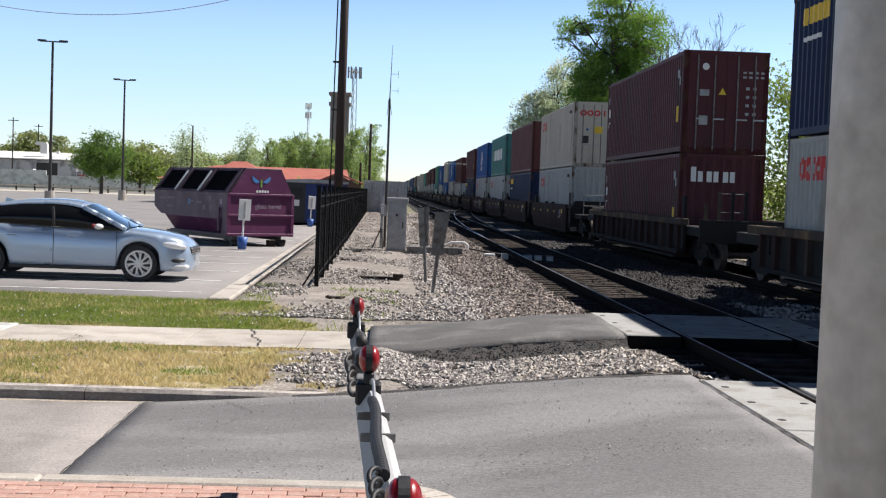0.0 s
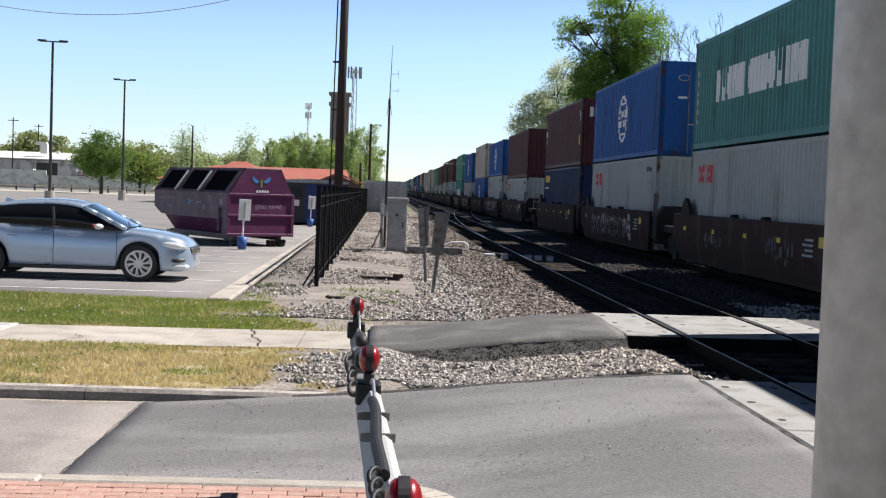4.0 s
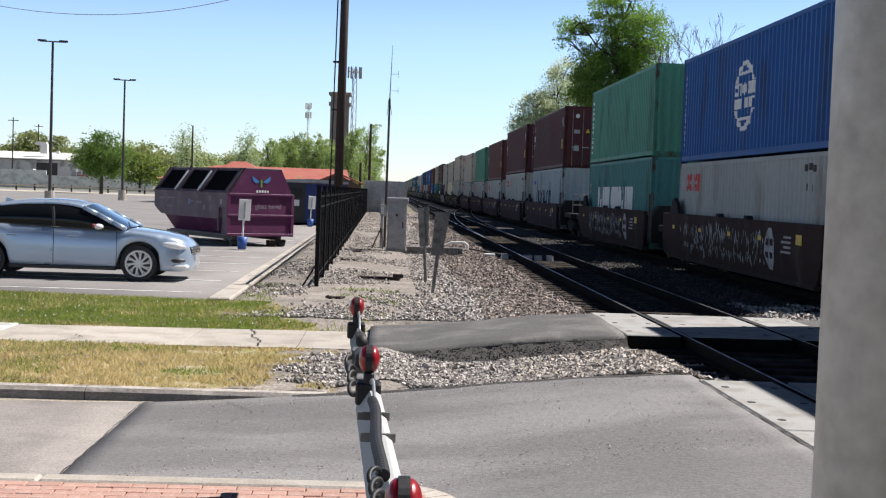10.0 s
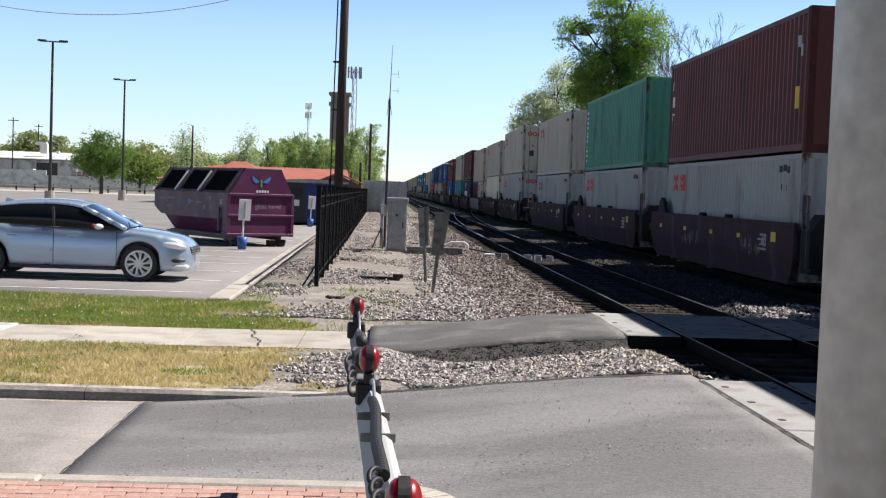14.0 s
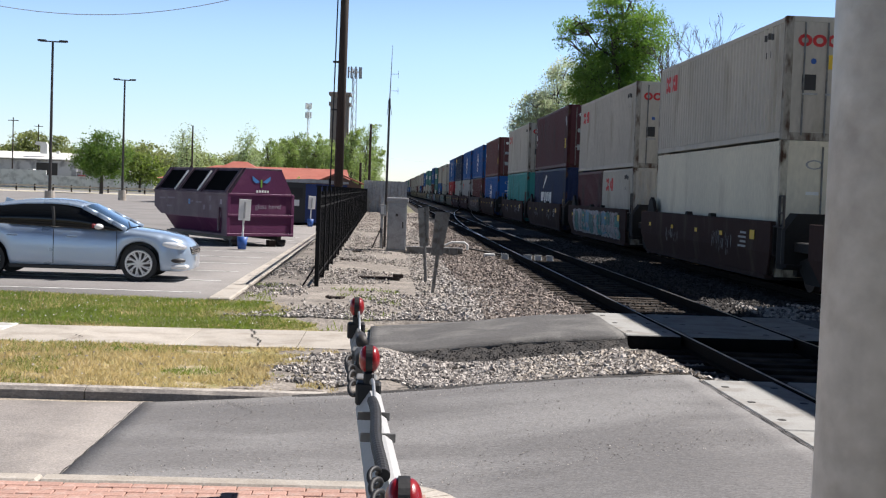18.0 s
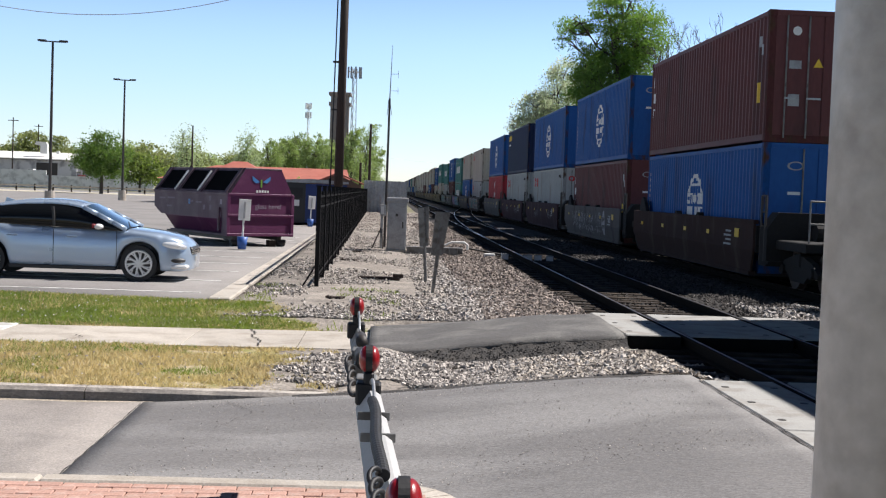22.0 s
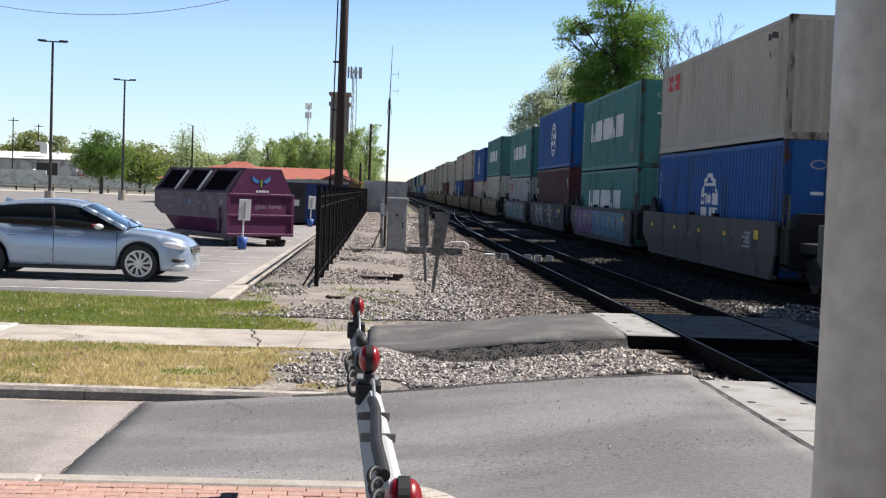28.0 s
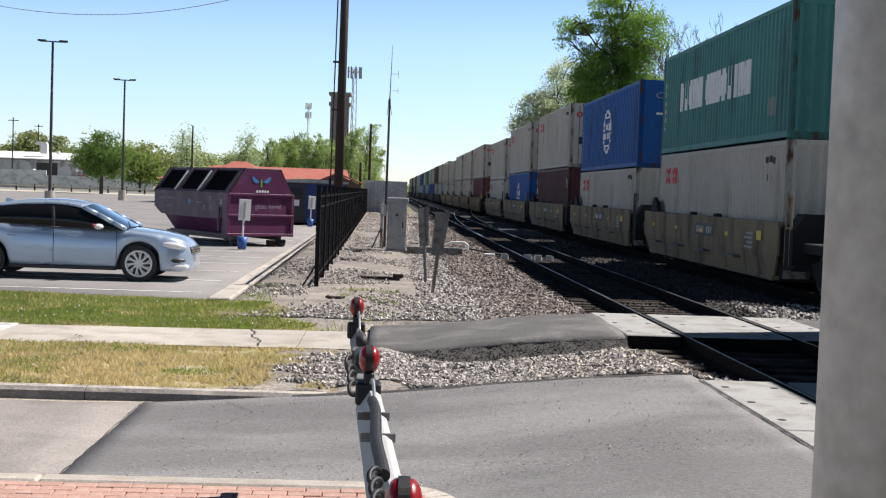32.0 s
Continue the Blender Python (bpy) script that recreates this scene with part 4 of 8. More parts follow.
def graffiti(parent, style, seed):
    """Sprayed tags: filled letter forms with outlines and drips, or crowded jagged strokes."""
    r = random.Random(seed)
    cols = {"white": [GRAF_PALE], "teal": [GRAF_SKY, PAINT["aqua"], GRAF_PALE, PAINT["teal"]], "purple": [GRAF_PURPLE, GRAF_BLUE, GRAF_SKY], "blobs": [GRAF_PALE], "grey": [GRAF_GREY]}[style]
    if style == "blobs":
        for cy in (9.7, 7.9, 4.6):
            for k, (dy, dz, ry, rz) in enumerate(((0, 0, 0.42, 0.42), (0.25, 0.42, 0.17, 0.13), (-0.2, 0.42, 0.16, 0.14), (-0.72, 0.14, 0.19, 0.26), (-0.3, -0.3, 0.3, 0.22))):
                rim = [(cy + dy + ry * r.uniform(0.92, 1.06) * math.cos(q), min(1.31, max(0.3, 0.84 + dz + rz * math.sin(q)))) for q in [2 * math.pi * i / 20 for i in range(20)]]
                off = 0.006 + 0.001 * k
                FV = [(side_x(0.84 + dz, off), cy + dy, 0.84 + dz)] + [(side_x(pz, off), py, pz) for py, pz in rim]
                part("bubble_shape", mesh_of("bubble_shape", FV, [(0, i + 1, (i + 1) % 20 + 1) for i in range(20)]), cols[0], parent, "pale sprayed bubble shape")
        for k in range(14):
            y, z = r.uniform(1.0, 11.4), r.uniform(0.4, 1.2)
            sprayed("graffito", [(y, z), (y + r.uniform(-0.3, 0.3), z + r.uniform(-0.2, 0.2)), (y + r.uniform(-0.5, 0.5), z + r.uniform(-0.3, 0.3))], 0.016, 0.014 + 0.0005 * k, GRAF_GREY if k % 3 else GRAF_SKY, parent, "spray-painted scrawl")
        return
    full = style in ("purple", "teal")
    if full:
        count, w = 11, 0.92
        for y0, y1, m in (((0.7, 6.7, GRAF_SKY), (6.6, 11.6, GRAF_PURPLE)) if style == "purple" else ((0.9, 11.3, GRAF_PALE),)):
            ys = steps(y0, y1, 0.2)
            V = [(side_x(z, 0.004), y, z) for y in ys for z in (0.32 + 0.07 * r.random(), 0.75, 1.24 + 0.07 * r.random())]
            part("sprayed_ground", mesh_of("sprayed_ground", V, [(3 * k + j, 3 * k + j + 1, 3 * k + j + 4, 3 * k + j + 3) for k in range(len(ys) - 1) for j in (0, 1)]), m, parent, "sprayed colour ground")
        for k in range(count):
            cy, cz = 1.1 + w * k, r.uniform(0.76, 0.86)
            m = cols[0] if style == "purple" and k > 6 else cols[(k + seed) % len(cols)] if style == "teal" else GRAF_SKY if k < 6 else GRAF_BLUE
            rim = []
            for i in range(22):
                q = 2 * math.pi * i / 22
                sq = 1.0 / max(abs(math.cos(q)), abs(math.sin(q))) ** 0.75
                rim.append((cy + w * 0.6 * sq * r.uniform(0.8, 1.08) * math.cos(q), min(1.31, max(0.3, cz + 0.46 * sq * r.uniform(0.7, 1.02) * math.sin(q)))))
            off = 0.006 + 0.0006 * k
            FV = [(side_x(cz, off), cy, cz)] + [(side_x(pz, off), py, pz) for py, pz in rim]
            part("letter_fill", mesh_of("letter_fill", FV, [(0, i + 1, (i + 1) % 22 + 1) for i in range(22)]), m, parent, "sprayed colour fill")
            dark = black_paint if style == "teal" else (GRAF_NAVY if k < 6 else GRAF_PALE)
            if k % 2 == 0 or style == "purple":
                sprayed("graffito", rim[r.randint(0, 6):r.randint(12, 21)], 0.022, off + 0.012, dark, parent, "dark sprayed outline")
            for stroke in range(3):
                y, z = cy + r.uniform(-0.3, 0.3) * w, cz + r.choice((-0.35, 0.35))
                pts = [(y, z)]
                for i in range(4):
                    y += r.uniform(-0.24, 0.24)
                    z = cz + (0.32 if i % 2 else -0.32) * r.uniform(0.2, 1.1)
                    pts.append((y, z))
                sprayed("graffito", pts, r.choice((0.018, 0.03)), off + 0.016 + 0.001 * stroke, GRAF_PALE if (stroke + k) % 3 else dark, parent, "spray-painted scrawl")
        return
    big = style == "white"
    for y0 in ([3.6] if big else [r.uniform(1.0, 3.0), r.uniform(6.0, 8.5)]):
        w = 0.72 if big else 0.34
        for k in range(10 if big else r.randint(4, 6)):
            cy, cz = y0 + k * w * 0.95, r.uniform(0.78, 0.9)
            h = r.uniform(0.36, 0.46) if big else r.uniform(0.16, 0.3)
            for stroke in range(4 if big else 2):
                y, z = cy + r.uniform(-0.4, 0.4) * w, cz + h * r.choice((-1, 1)) * r.uniform(0.5, 1)
                pts, up = [(y, z)], -1 if z > cz else 1
                for i in range(r.randint(3, 5)):
                    y += r.uniform(-0.35, 0.4) * w
                    z = cz + up * h * r.uniform(0.25, 1.0)
                    up = -up
                    pts.append((y, z))
                sprayed("graffito", pts, 0.02 if big else 0.014, 0.012 + 0.0006 * k + 0.0004 * stroke, cols[-1], parent, "spray-painted scrawl")


GRAF_PALE = material("graffiti_pale", (0.42, 0.42, 0.43), 0.7, var=0.3, scale=3, fine=12, bump=0, second=(0.2, 0.19, 0.19), blotch=0.5)
GRAF_SKY = material("graffiti_sky", (0.12, 0.3, 0.42), 0.6, var=0.2, scale=2, fine=10, bump=0)
GRAF_NAVY = material("graffiti_navy", (0.03, 0.06, 0.2), 0.6, var=0.2, scale=2, fine=10, bump=0)
GRAF_GREY = material("graffiti_grey", (0.2, 0.2, 0.2), 0.7, var=0.3, scale=3, fine=12, bump=0)
GRAF_BLUE = material("graffiti_blue", (0.05, 0.2, 0.5), 0.6, var=0.2, scale=2, fine=10, bump=0)
GRAF_PURPLE = material("graffiti_purple", (0.2, 0.08, 0.25), 0.6, var=0.2, scale=2, fine=10, bump=0)


def far_well(tone):
    """A well car platform for the far end of the train."""
    m = CAR_PAINT[tone]
    car = empty("well_car", pose(0, 0, 0), "dark steel well car platform far down the train", "freight car", "cars of the train")
    for sx in (-1, 1):
        part("side_sheet", prism([(0.05, 0.25), (12.25, 0.25), (12.75, 0.75), (12.75, 1.4), (-0.45, 1.4), (-0.45, 0.75)], "x", sx * 1.49 - 0.03, sx * 1.49 + 0.03), m, car)
    part("well_floor", B(-1.4, -0.4, 0.17, 1.4, 12.6, FLOOR), underframe, car)
    part("platform", B(-1.2, -3.2, 0.82, 1.2, -0.4, 1.02), underframe, car)
    bm = B(-1.1, -3.0, 0.25, 1.1, -0.8, 0.7)
    for ay in (-2.77, -0.99):
        tube(bm, (-0.8, ay, 0.42), (0.8, ay, 0.42), 0.42, seg=14)
    part("truck", bm, underframe, car)
    return car


def well_car(tone, first, last, graf="", seed=0, tan_rail=False):
    """One platform of an articulated well car; its container's near end is at y = 0."""
    m = CAR_PAINT[tone]
    car = empty("well_car", pose(0, 0, 0), {"rust": "rust-brown", "plum": "dull plum", "grey": "dirty grey", "tan": "tan yellow"}[tone] + " steel well car platform" + (" with spray-painted scrawls" if graf else " streaked with dirt"), "freight car", "cars of the train")
    a, b = -0.45, 12.75
    for sx in (-1, 1):
        s = part("side_sheet", B(sx * 1.49 - 0.025, a, 0.75, sx * 1.49 + 0.025, b, 1.36), m, car)
        lw = prism([(a + 0.5, 0.25), (b - 0.5, 0.25), (b, 0.75), (a, 0.75)], "x", sx * 1.49 - 0.025, sx * 1.49 + 0.025)
        for v in lw.verts:
            if v.co.z < 0.5:
                v.co.x -= sx * 0.11
        part("lower_sheet", lw, m, s, "lower sheet sloping inwards")
        part("top_chord", B(sx * 1.46 - 0.06, a, 1.33, sx * 1.46 + 0.06, b, 1.42, bevel=0.012), m, s)
        part("bottom_sill", B(sx * 1.36 - 0.08, a + 0.5, 0.2, sx * 1.36 + 0.08, b - 0.5, 0.28), m, s)
        if sx < 0:
            for yy in (0.6, 3.2, 5.6, 8.3, 11.2):
                part("reflector", B(-1.539, yy, 1.0, -1.532, yy + (0.34 if yy < 1 else 0.24), 1.2 if yy < 1 else 1.1), yellow_paint, s, "yellow reflector")
            if graf == "white":
                badge = raster(lambda u, v: math.hypot(u - 0.5, v - 0.5) < 0.5 and not (math.hypot(u - 0.5, v - 0.5) < 0.38 and abs(u - 0.5) > 0.09 and 0.08 < abs(v - 0.5) < 0.24), 0, 0.66, 0.42, 1.28, 0.04)
                spots = sorted({(round(y, 3), round(z, 3)) for y0, y1, z0, z1 in badge for y in (y0, y1) for z in (z0, z1)})
                at = {q: k for k, q in enumerate(spots)}
                ob = mesh_of("oval_emblem", [(side_x(z, 0.019), 2.3 + y, z) for y, z in spots], [tuple(at[round(y, 3), round(z, 3)] for y, z in ((y0, z1), (y1, z1), (y1, z0), (y0, z0))) for y0, y1, z0, z1 in badge])
                part("oval_emblem", ob, GRAF_PALE, s, "pale oval emblem")
            for j in range(4):
                part("stencil_bar", B(-1.519, 1.3, 0.8 + 0.1 * j, -1.515, 1.9 - 0.15 * (j % 2), 0.845 + 0.1 * j), silver_paint, s, "faded stencilled bar")
    part("well_floor", B(-1.4, 0.1, 0.17, 1.4, 12.1, FLOOR), underframe, car)
    for yy, sgn in ((a, -1), (b, 1)):
        part("bulkhead", B(-1.46, yy - 0.05, 0.7, 1.46, yy + 0.05, 1.3), underframe, car)
    part("end_structure", prism([(-1.4, 0.45), (1.4, 0.45), (1.4, 1.25), (1.15, 1.6), (-1.15, 1.6), (-1.4, 1.25)], "y", a - 0.62, a - 0.1), underframe, car, "blackened end structure")
    reach = -3.2
    part("platform", B(-1.2, reach + 0.2, 0.82, 1.2, a - 0.05, 1.02, bevel=0.02), underframe, car)
    part("platform", B(-1.2, b + 0.05, 0.82, 1.2, b + (2.7 if last else 0.45), 1.02, bevel=0.02), underframe, car)
    for sx in (-1, 1):
        g = bmesh.new()
        tube(g, (sx * 1.38, a - 0.12, 0.55), (sx * 1.38, a - 0.12, 1.95), 0.03, seg=6)
        tube(g, (sx * 1.38, a - 0.42, 0.55), (sx * 1.38, a - 0.42, 1.95), 0.03, seg=6)
        for z in (0.7, 1.0, 1.3, 1.6, 1.95):
            tube(g, (sx * 1.38, a - 0.12, z), (sx * 1.38, a - 0.42, z), 0.018, seg=5)
        part("ladder", g, CAR_PAINT["tan"] if tan_rail and first else dark_metal, car)
        part("step", B(sx * 1.15 - 0.25, a - 0.75, 0.5, sx * 1.15 + 0.25, a - 0.15, 0.56), underframe, car)
        part("guide_wedge", prism([(11.2, 1.42), (12.2, 1.42), (12.0, 1.75), (11.75, 1.85), (11.45, 1.7)], "x", sx * 1.4 - 0.05, sx * 1.4 + 0.05), underframe, car)
    for k in range(1, 3):
        part("hatch_cover", prism([(2.0 + 2.4 * k, 1.42), (2.32 + 2.4 * k, 1.42), (2.24 + 2.4 * k, 1.5), (2.08 + 2.4 * k, 1.5)], "x", -1.5, -1.36), underframe, car)
    part("brake_tank", T((-0.5, a - 1.0, 1.2), (0.5, a - 1.0, 1.2), 0.19, seg=12), silver_paint if not first else underframe, car)
    bogie(car, -1.88 if not first else -2.15)
    if first:
        wheel = bmesh.new()
        wheel.from_mesh(sweep([(0.55 + 0.3 * math.cos(2 * math.pi * k / 16), a - 1.5, 1.9 + 0.3 * math.sin(2 * math.pi * k / 16)) for k in range(17)], 0.018, 5))
        for k in range(4):
            tube(wheel, (0.55, a - 1.5, 1.9), (0.55 + 0.3 * math.cos(k * math.pi / 2), a - 1.5, 1.9 + 0.3 * math.sin(k * math.pi / 2)), 0.015, seg=5)
        bw = part("brake_wheel", wheel, dark_metal, car, "spoked hand brake wheel")
        part("brake_housing", B(0.4, a - 1.42, 1.0, 0.7, a - 1.3, 2.05, bevel=0.02), underframe, bw)
        rm = CAR_PAINT["tan"] if tan_rail else dull_zinc
        for x in (-1.1, -0.4, 0.3, 1.1):
            part("rail_post", T((x, a - 2.4, 1.0), (x, a - 2.4, 1.85), 0.02, seg=6), rm, car)
        part("hand_rail", T((-1.1, a - 2.4, 1.85), (0.3, a - 2.4, 1.85), 0.02, seg=6), rm, car)
        part("hand_rail", T((-1.1, a - 2.4, 1.4), (1.1, a - 2.4, 1.4), 0.02, seg=6), rm, car)
        part("coupler", B(-0.13, -4.05, 0.72, 0.13, reach + 0.3, 0.98, bevel=0.03), underframe, car)
    if last:
        bogie(car, 14.35)
        part("coupler", B(-0.13, 15.3, 0.72, 0.13, 16.1, 0.98, bevel=0.03), underframe, car)
        for x in (-1.1, 1.1):
            part("rail_post", T((x, 15.2, 1.0), (x, 15.2, 1.8), 0.02, seg=6), dull_zinc, car)
        part("hand_rail", T((-1.1, 15.2, 1.8), (1.1, 15.2, 1.8), 0.02, seg=6), dull_zinc, car)
    if tone == "tan":
        for yy in (2.2, 4.9, 7.6, 10.3):
            part("side_ledge", prism([(yy, 0.56), (yy + 1.05, 0.56), (yy + 0.95, 0.6), (yy + 0.1, 0.6)], "x", -1.66, -1.48), dull_zinc, car, "small folded steel ledge")
        plate = part("number_board", B(-1.526, 4.6, 0.93, -1.518, 6.3, 1.24), black_paint, car, "dark board with pale bars")
        for k in range(8):
            if k != 3:
                part("number_bar", B(-1.532, 4.72 + 0.19 * k, 1.0, -1.527, 4.85 + 0.19 * k, 1.17), silver_paint, plate)
    if tone in ("plum", "grey"):
        words("40", 0.34, pose(-1.522, 1.45, 0.98, 90, 0, -90), car, silver_paint, "length_mark", "faded stencilled number")
    if graf:
        graffiti(car, graf, seed)
    return car


def deck_car():
    """An older well car with ribbed side walls and a tan top chord; its container's near end is at y = 0."""
    car = empty("well_car", pose(0, 0, 0), "older well car with worn brown top rails and dark ribbed walls", "freight car", "cars of the train")
    for sx in (-1, 1):
        w = part("side_wall", B(sx * 1.34 - 0.03, -1.2, 0.42, sx * 1.34 + 0.03, 13.4, 1.12), underframe, car)
        part("top_chord", B(sx * 1.4 - 0.12, -1.6, 1.12, sx * 1.4 + 0.12, 13.8, 1.3, bevel=0.02), CAR_PAINT["deck"], w)
        part("lower_flange", B(sx * 1.4 - 0.1, -1.2, 0.34, sx * 1.4 + 0.1, 13.4, 0.43), underframe, w)
        for k in range(15):
            part("rib", B(sx * 1.42 - 0.06, -1.1 + k, 0.43, sx * 1.42 + 0.06, -0.96 + k, 1.12), CAR_PAINT["rust"], w)
    part("well_floor", B(-1.3, 0.1, 0.17, 1.3, 12.1, FLOOR), underframe, car)
    for y0, y1 in ((-3.2, -0.4), (12.6, 15.4)):
        part("platform", B(-1.3, y0, 0.85, 1.3, y1, 1.1, bevel=0.02), underframe, car)
        part("end_beam", B(-1.4, y0 - 0.06, 0.7, 1.4, y0 + 0.06 if y0 < 0 else y0 + 0.05, 1.3), underframe, car)
    for x in (-1.15, -0.8, -0.45, -0.1):
        part("rail_post", B(x - 0.04, -2.86, 0.9, x + 0.04, -2.8, 2.05 if x > -1 else 1.7), CAR_PAINT["deck"] if x < -0.5 else underframe, car)
    for z in (1.5, 1.98):
        part("hand_rail", T((-0.82, -2.83, z), (-0.08, -2.83, z), 0.02, seg=6), dark_metal, car)
    part("end_ladder", B(-1.42, -1.55, 0.5, -1.34, -1.3, 1.9), underframe, car)
    for yy in (-3.9, 15.3):
        part("coupler", B(-0.13, yy, 0.72, 0.13, yy + 0.75, 0.98), underframe, car)
    bogie(car, -2.0)
    bogie(car, 14.1)
    return car


# The load, unit by unit: place along the train, lower (colour, height, smooth, end, mark), upper, car (tone, scrawl)
LO, HI = 2.591, 2.896


def box_spec(color, h=HI, end="plain", m="", smooth=False):
    return color, h, end, m, smooth


W = lambda h=HI, end="plain", smooth=False, m="four_red": box_spec("white", h, end, m, smooth)
BL = lambda h=HI, end="bars": box_spec("blue", h, end, "globe")
UNITS = [
    (13.5, W(), box_spec("navy", HI, "plain", "yellow"), "flat", ""),
    (35.2, box_spec("maroon", HI, "word", "three"), box_spec("maroon", HI, "doors", "three"), "flat", ""),
    (55.9, W(HI, "plain"), W(HI, "reefer"), "rust1", ""),
    (72.1, box_spec("navy", HI, "plain", "yellow"), box_spec("brown", HI, "bars"), "rust", ""),
    (88.1, W(HI, "reefer"), box_spec("teal", HI, "bars", "long_white"), "rust", "grey"),
    (104.6, W(HI), BL(), "rust", "white"),
    (120.0, box_spec("navy", HI, "bars", "yellow"), box_spec("maroon", HI, "word", "three"), "rust5", ""),
    (140.5, W(LO, "plain"), box_spec("maroon", HI, "plain"), "rust1", "grey"),
    (156.7, W(HI, "reefer"), BL(LO), "rust", "white"),
    (172.6, BL(), W(HI, "reefer"), "rust", "grey"),
    (189.0, W(LO), BL(), "rust", "white"),
    (204.9, box_spec("teal", HI, "plain", "long_white"), box_spec("green", HI, "plain", "sidebar"), "rust5", "white"),
    (225.0, box_spec("pale", HI, "plain", "dark_word"), box_spec("maroon", HI, "doors", "three"), "plum1", ""),
    (241.2, W(HI), box_spec("maroon", HI, "doors", "three"), "plum", ""),
    (257.0, W(LO), box_spec("brown", HI, "bars", "three"), "plum", "grey"),
    (272.7, W(LO), box_spec("green", HI, "plain", "sidebar"), "plum", ""),
    (289.2, W(LO), W(HI), "plum5", ""),
    (309.3, W(HI, "reefer"), W(HI, "reefer"), "rust1", "grey"),
    (324.9, box_spec("cream", HI, "bars", "", True), W(LO, "reefer"), "rust", "grey"),
    (340.7, ("twin",), W(HI, "reefer"), "rust", "teal"),
    (356.7, box_spec("navy", HI, "plain", "swoosh"), box_spec("maroon", HI, "doors", "three"), "rust", "grey"),
    (372.7, box_spec("aqua", HI, "bars", "sidebar"), W(HI, "reefer"), "rust5", "grey"),
    (392.5, BL(), box_spec("brown", HI, "doors", "three"), "rust1", ""),
    (408.2, box_spec("brown", HI, "bars", "three"), BL(), "grey", "white"),
    (423.9, W(HI, "reefer"), BL(), "plum", "grey"),
    (439.4, W(HI), box_spec("navy", HI, "plain", "yellow"), "plum", "grey"),
    (454.9, box_spec("red", HI, "bars", "bird"), BL(), "grey5", ""),
    (474.8, W(LO), W(HI), "grey1", "teal"),
    (490.6, BL(), W(LO), "grey", "grey"),
    (505.9, box_spec("teal", LO, "plain", "long_white"), box_spec("teal", HI, "bars", "long_white"), "grey", "purple"),
    (521.5, box_spec("maroon", HI, "plain", "three"), BL(), "grey", "blobs"),
    (537.1, W(LO), box_spec("teal", HI, "bars", "long_white"), "grey5", "teal"),
    (556.8, W(HI), box_spec("teal", HI, "plain", "long_white"), "tan1", ""),
    (572.5, W(LO), BL(), "tan", ""),
    (588.2, box_spec("maroon", HI, "plain", "three"), W(HI, "reefer"), "tan", ""),
    (603.9, BL(), W(HI, "reefer"), "tan", ""),
    (619.6, W(LO), W(HI, "reefer"), "tan5", ""),
    (639.6, box_spec("brown", HI, "bars", "three"), W(HI, "reefer"), "tan1", ""),
    (655.3, W(HI), W(HI), "tan", ""),
    (671.0, W(HI), W(HI), "tan", ""),
    (686.7, W(LO), W(HI), "tan", ""),
    (702.4, W(HI), W(HI), "tan5", ""),
]
far_rng = random.Random(11)
s_far = 722.4
while s_far < 1000:
    cols = ["white", "white", "blue", "maroon", "teal", "brown", "navy", "white"]
    k = len(UNITS) % 5
    UNITS.append((s_far, box_spec(far_rng.choice(cols)), box_spec(far_rng.choice(cols)), "far", ""))
    s_far += 15.9 if k else 20.0
# the part of the train that has already passed
UNITS = [(-20.0, W(), box_spec("maroon"), "far", ""), (-4.0, W(), box_spec("blue"), "far", "")] + UNITS

STOCK = {}


def stocked(key, make):
    """One built thing of each kind; the next of the kind is a copy of it."""
    if key not in STOCK:
        STOCK[key] = make()
        return STOCK[key]
    return copy_thing(STOCK[key], pose(0, 0, 0))


def load(spec, detail):
    color, h, end, m, smooth = spec
    return stocked(("con", spec, detail), lambda: container(color, h, 12.192, smooth, end, m, detail)), h


for n, (s, low, up, tone, graf) in enumerate(UNITS):
    far = tone == "far"
    detail = 1 if far or s > 640 else 2
    base = FLOOR
    if tone == "flat":
        car = stocked(("flat",), deck_car)
    else:
        kind = tone.rstrip("15")
        if far:
            kind, first, last = ("rust", "grey", "plum")[n % 3], False, False
        else:
            first, last = tone.endswith("1"), tone.endswith("5")
        g = graf
        car = stocked(("far" if far else "well", kind, first, last, g, n % 2 if g else 0), lambda: far_well(kind) if far else well_car(kind, first, last, g, n, kind == "tan"))
    movers.append((car, s, 0.0))
    # off-white boxes in the lower row take the greyer, darker tone
    if low[0] == "white" and not tone.startswith("tan"):
        low = ("frost", *low[1:])
    if low[0] == "twin":
        one = stocked(("short", "maroon"), lambda: container("maroon", LO, 6.058, False, "plain", ""))
        two = stocked(("short", "white"), lambda: container("white", LO, 6.058, False, "plain", "four_red"))
        movers += [(two, s, base), (one, s + 6.13, base)]
        h = LO
    else:
        c, h = load(low, detail)
        movers.append((c, s, base))
    c, _ = load(up, detail)
    movers.append((c, s, base + h + 0.012))
for ob, s, z in movers:
    ob.matrix_basis = pose(TRAIN_X, s, z)


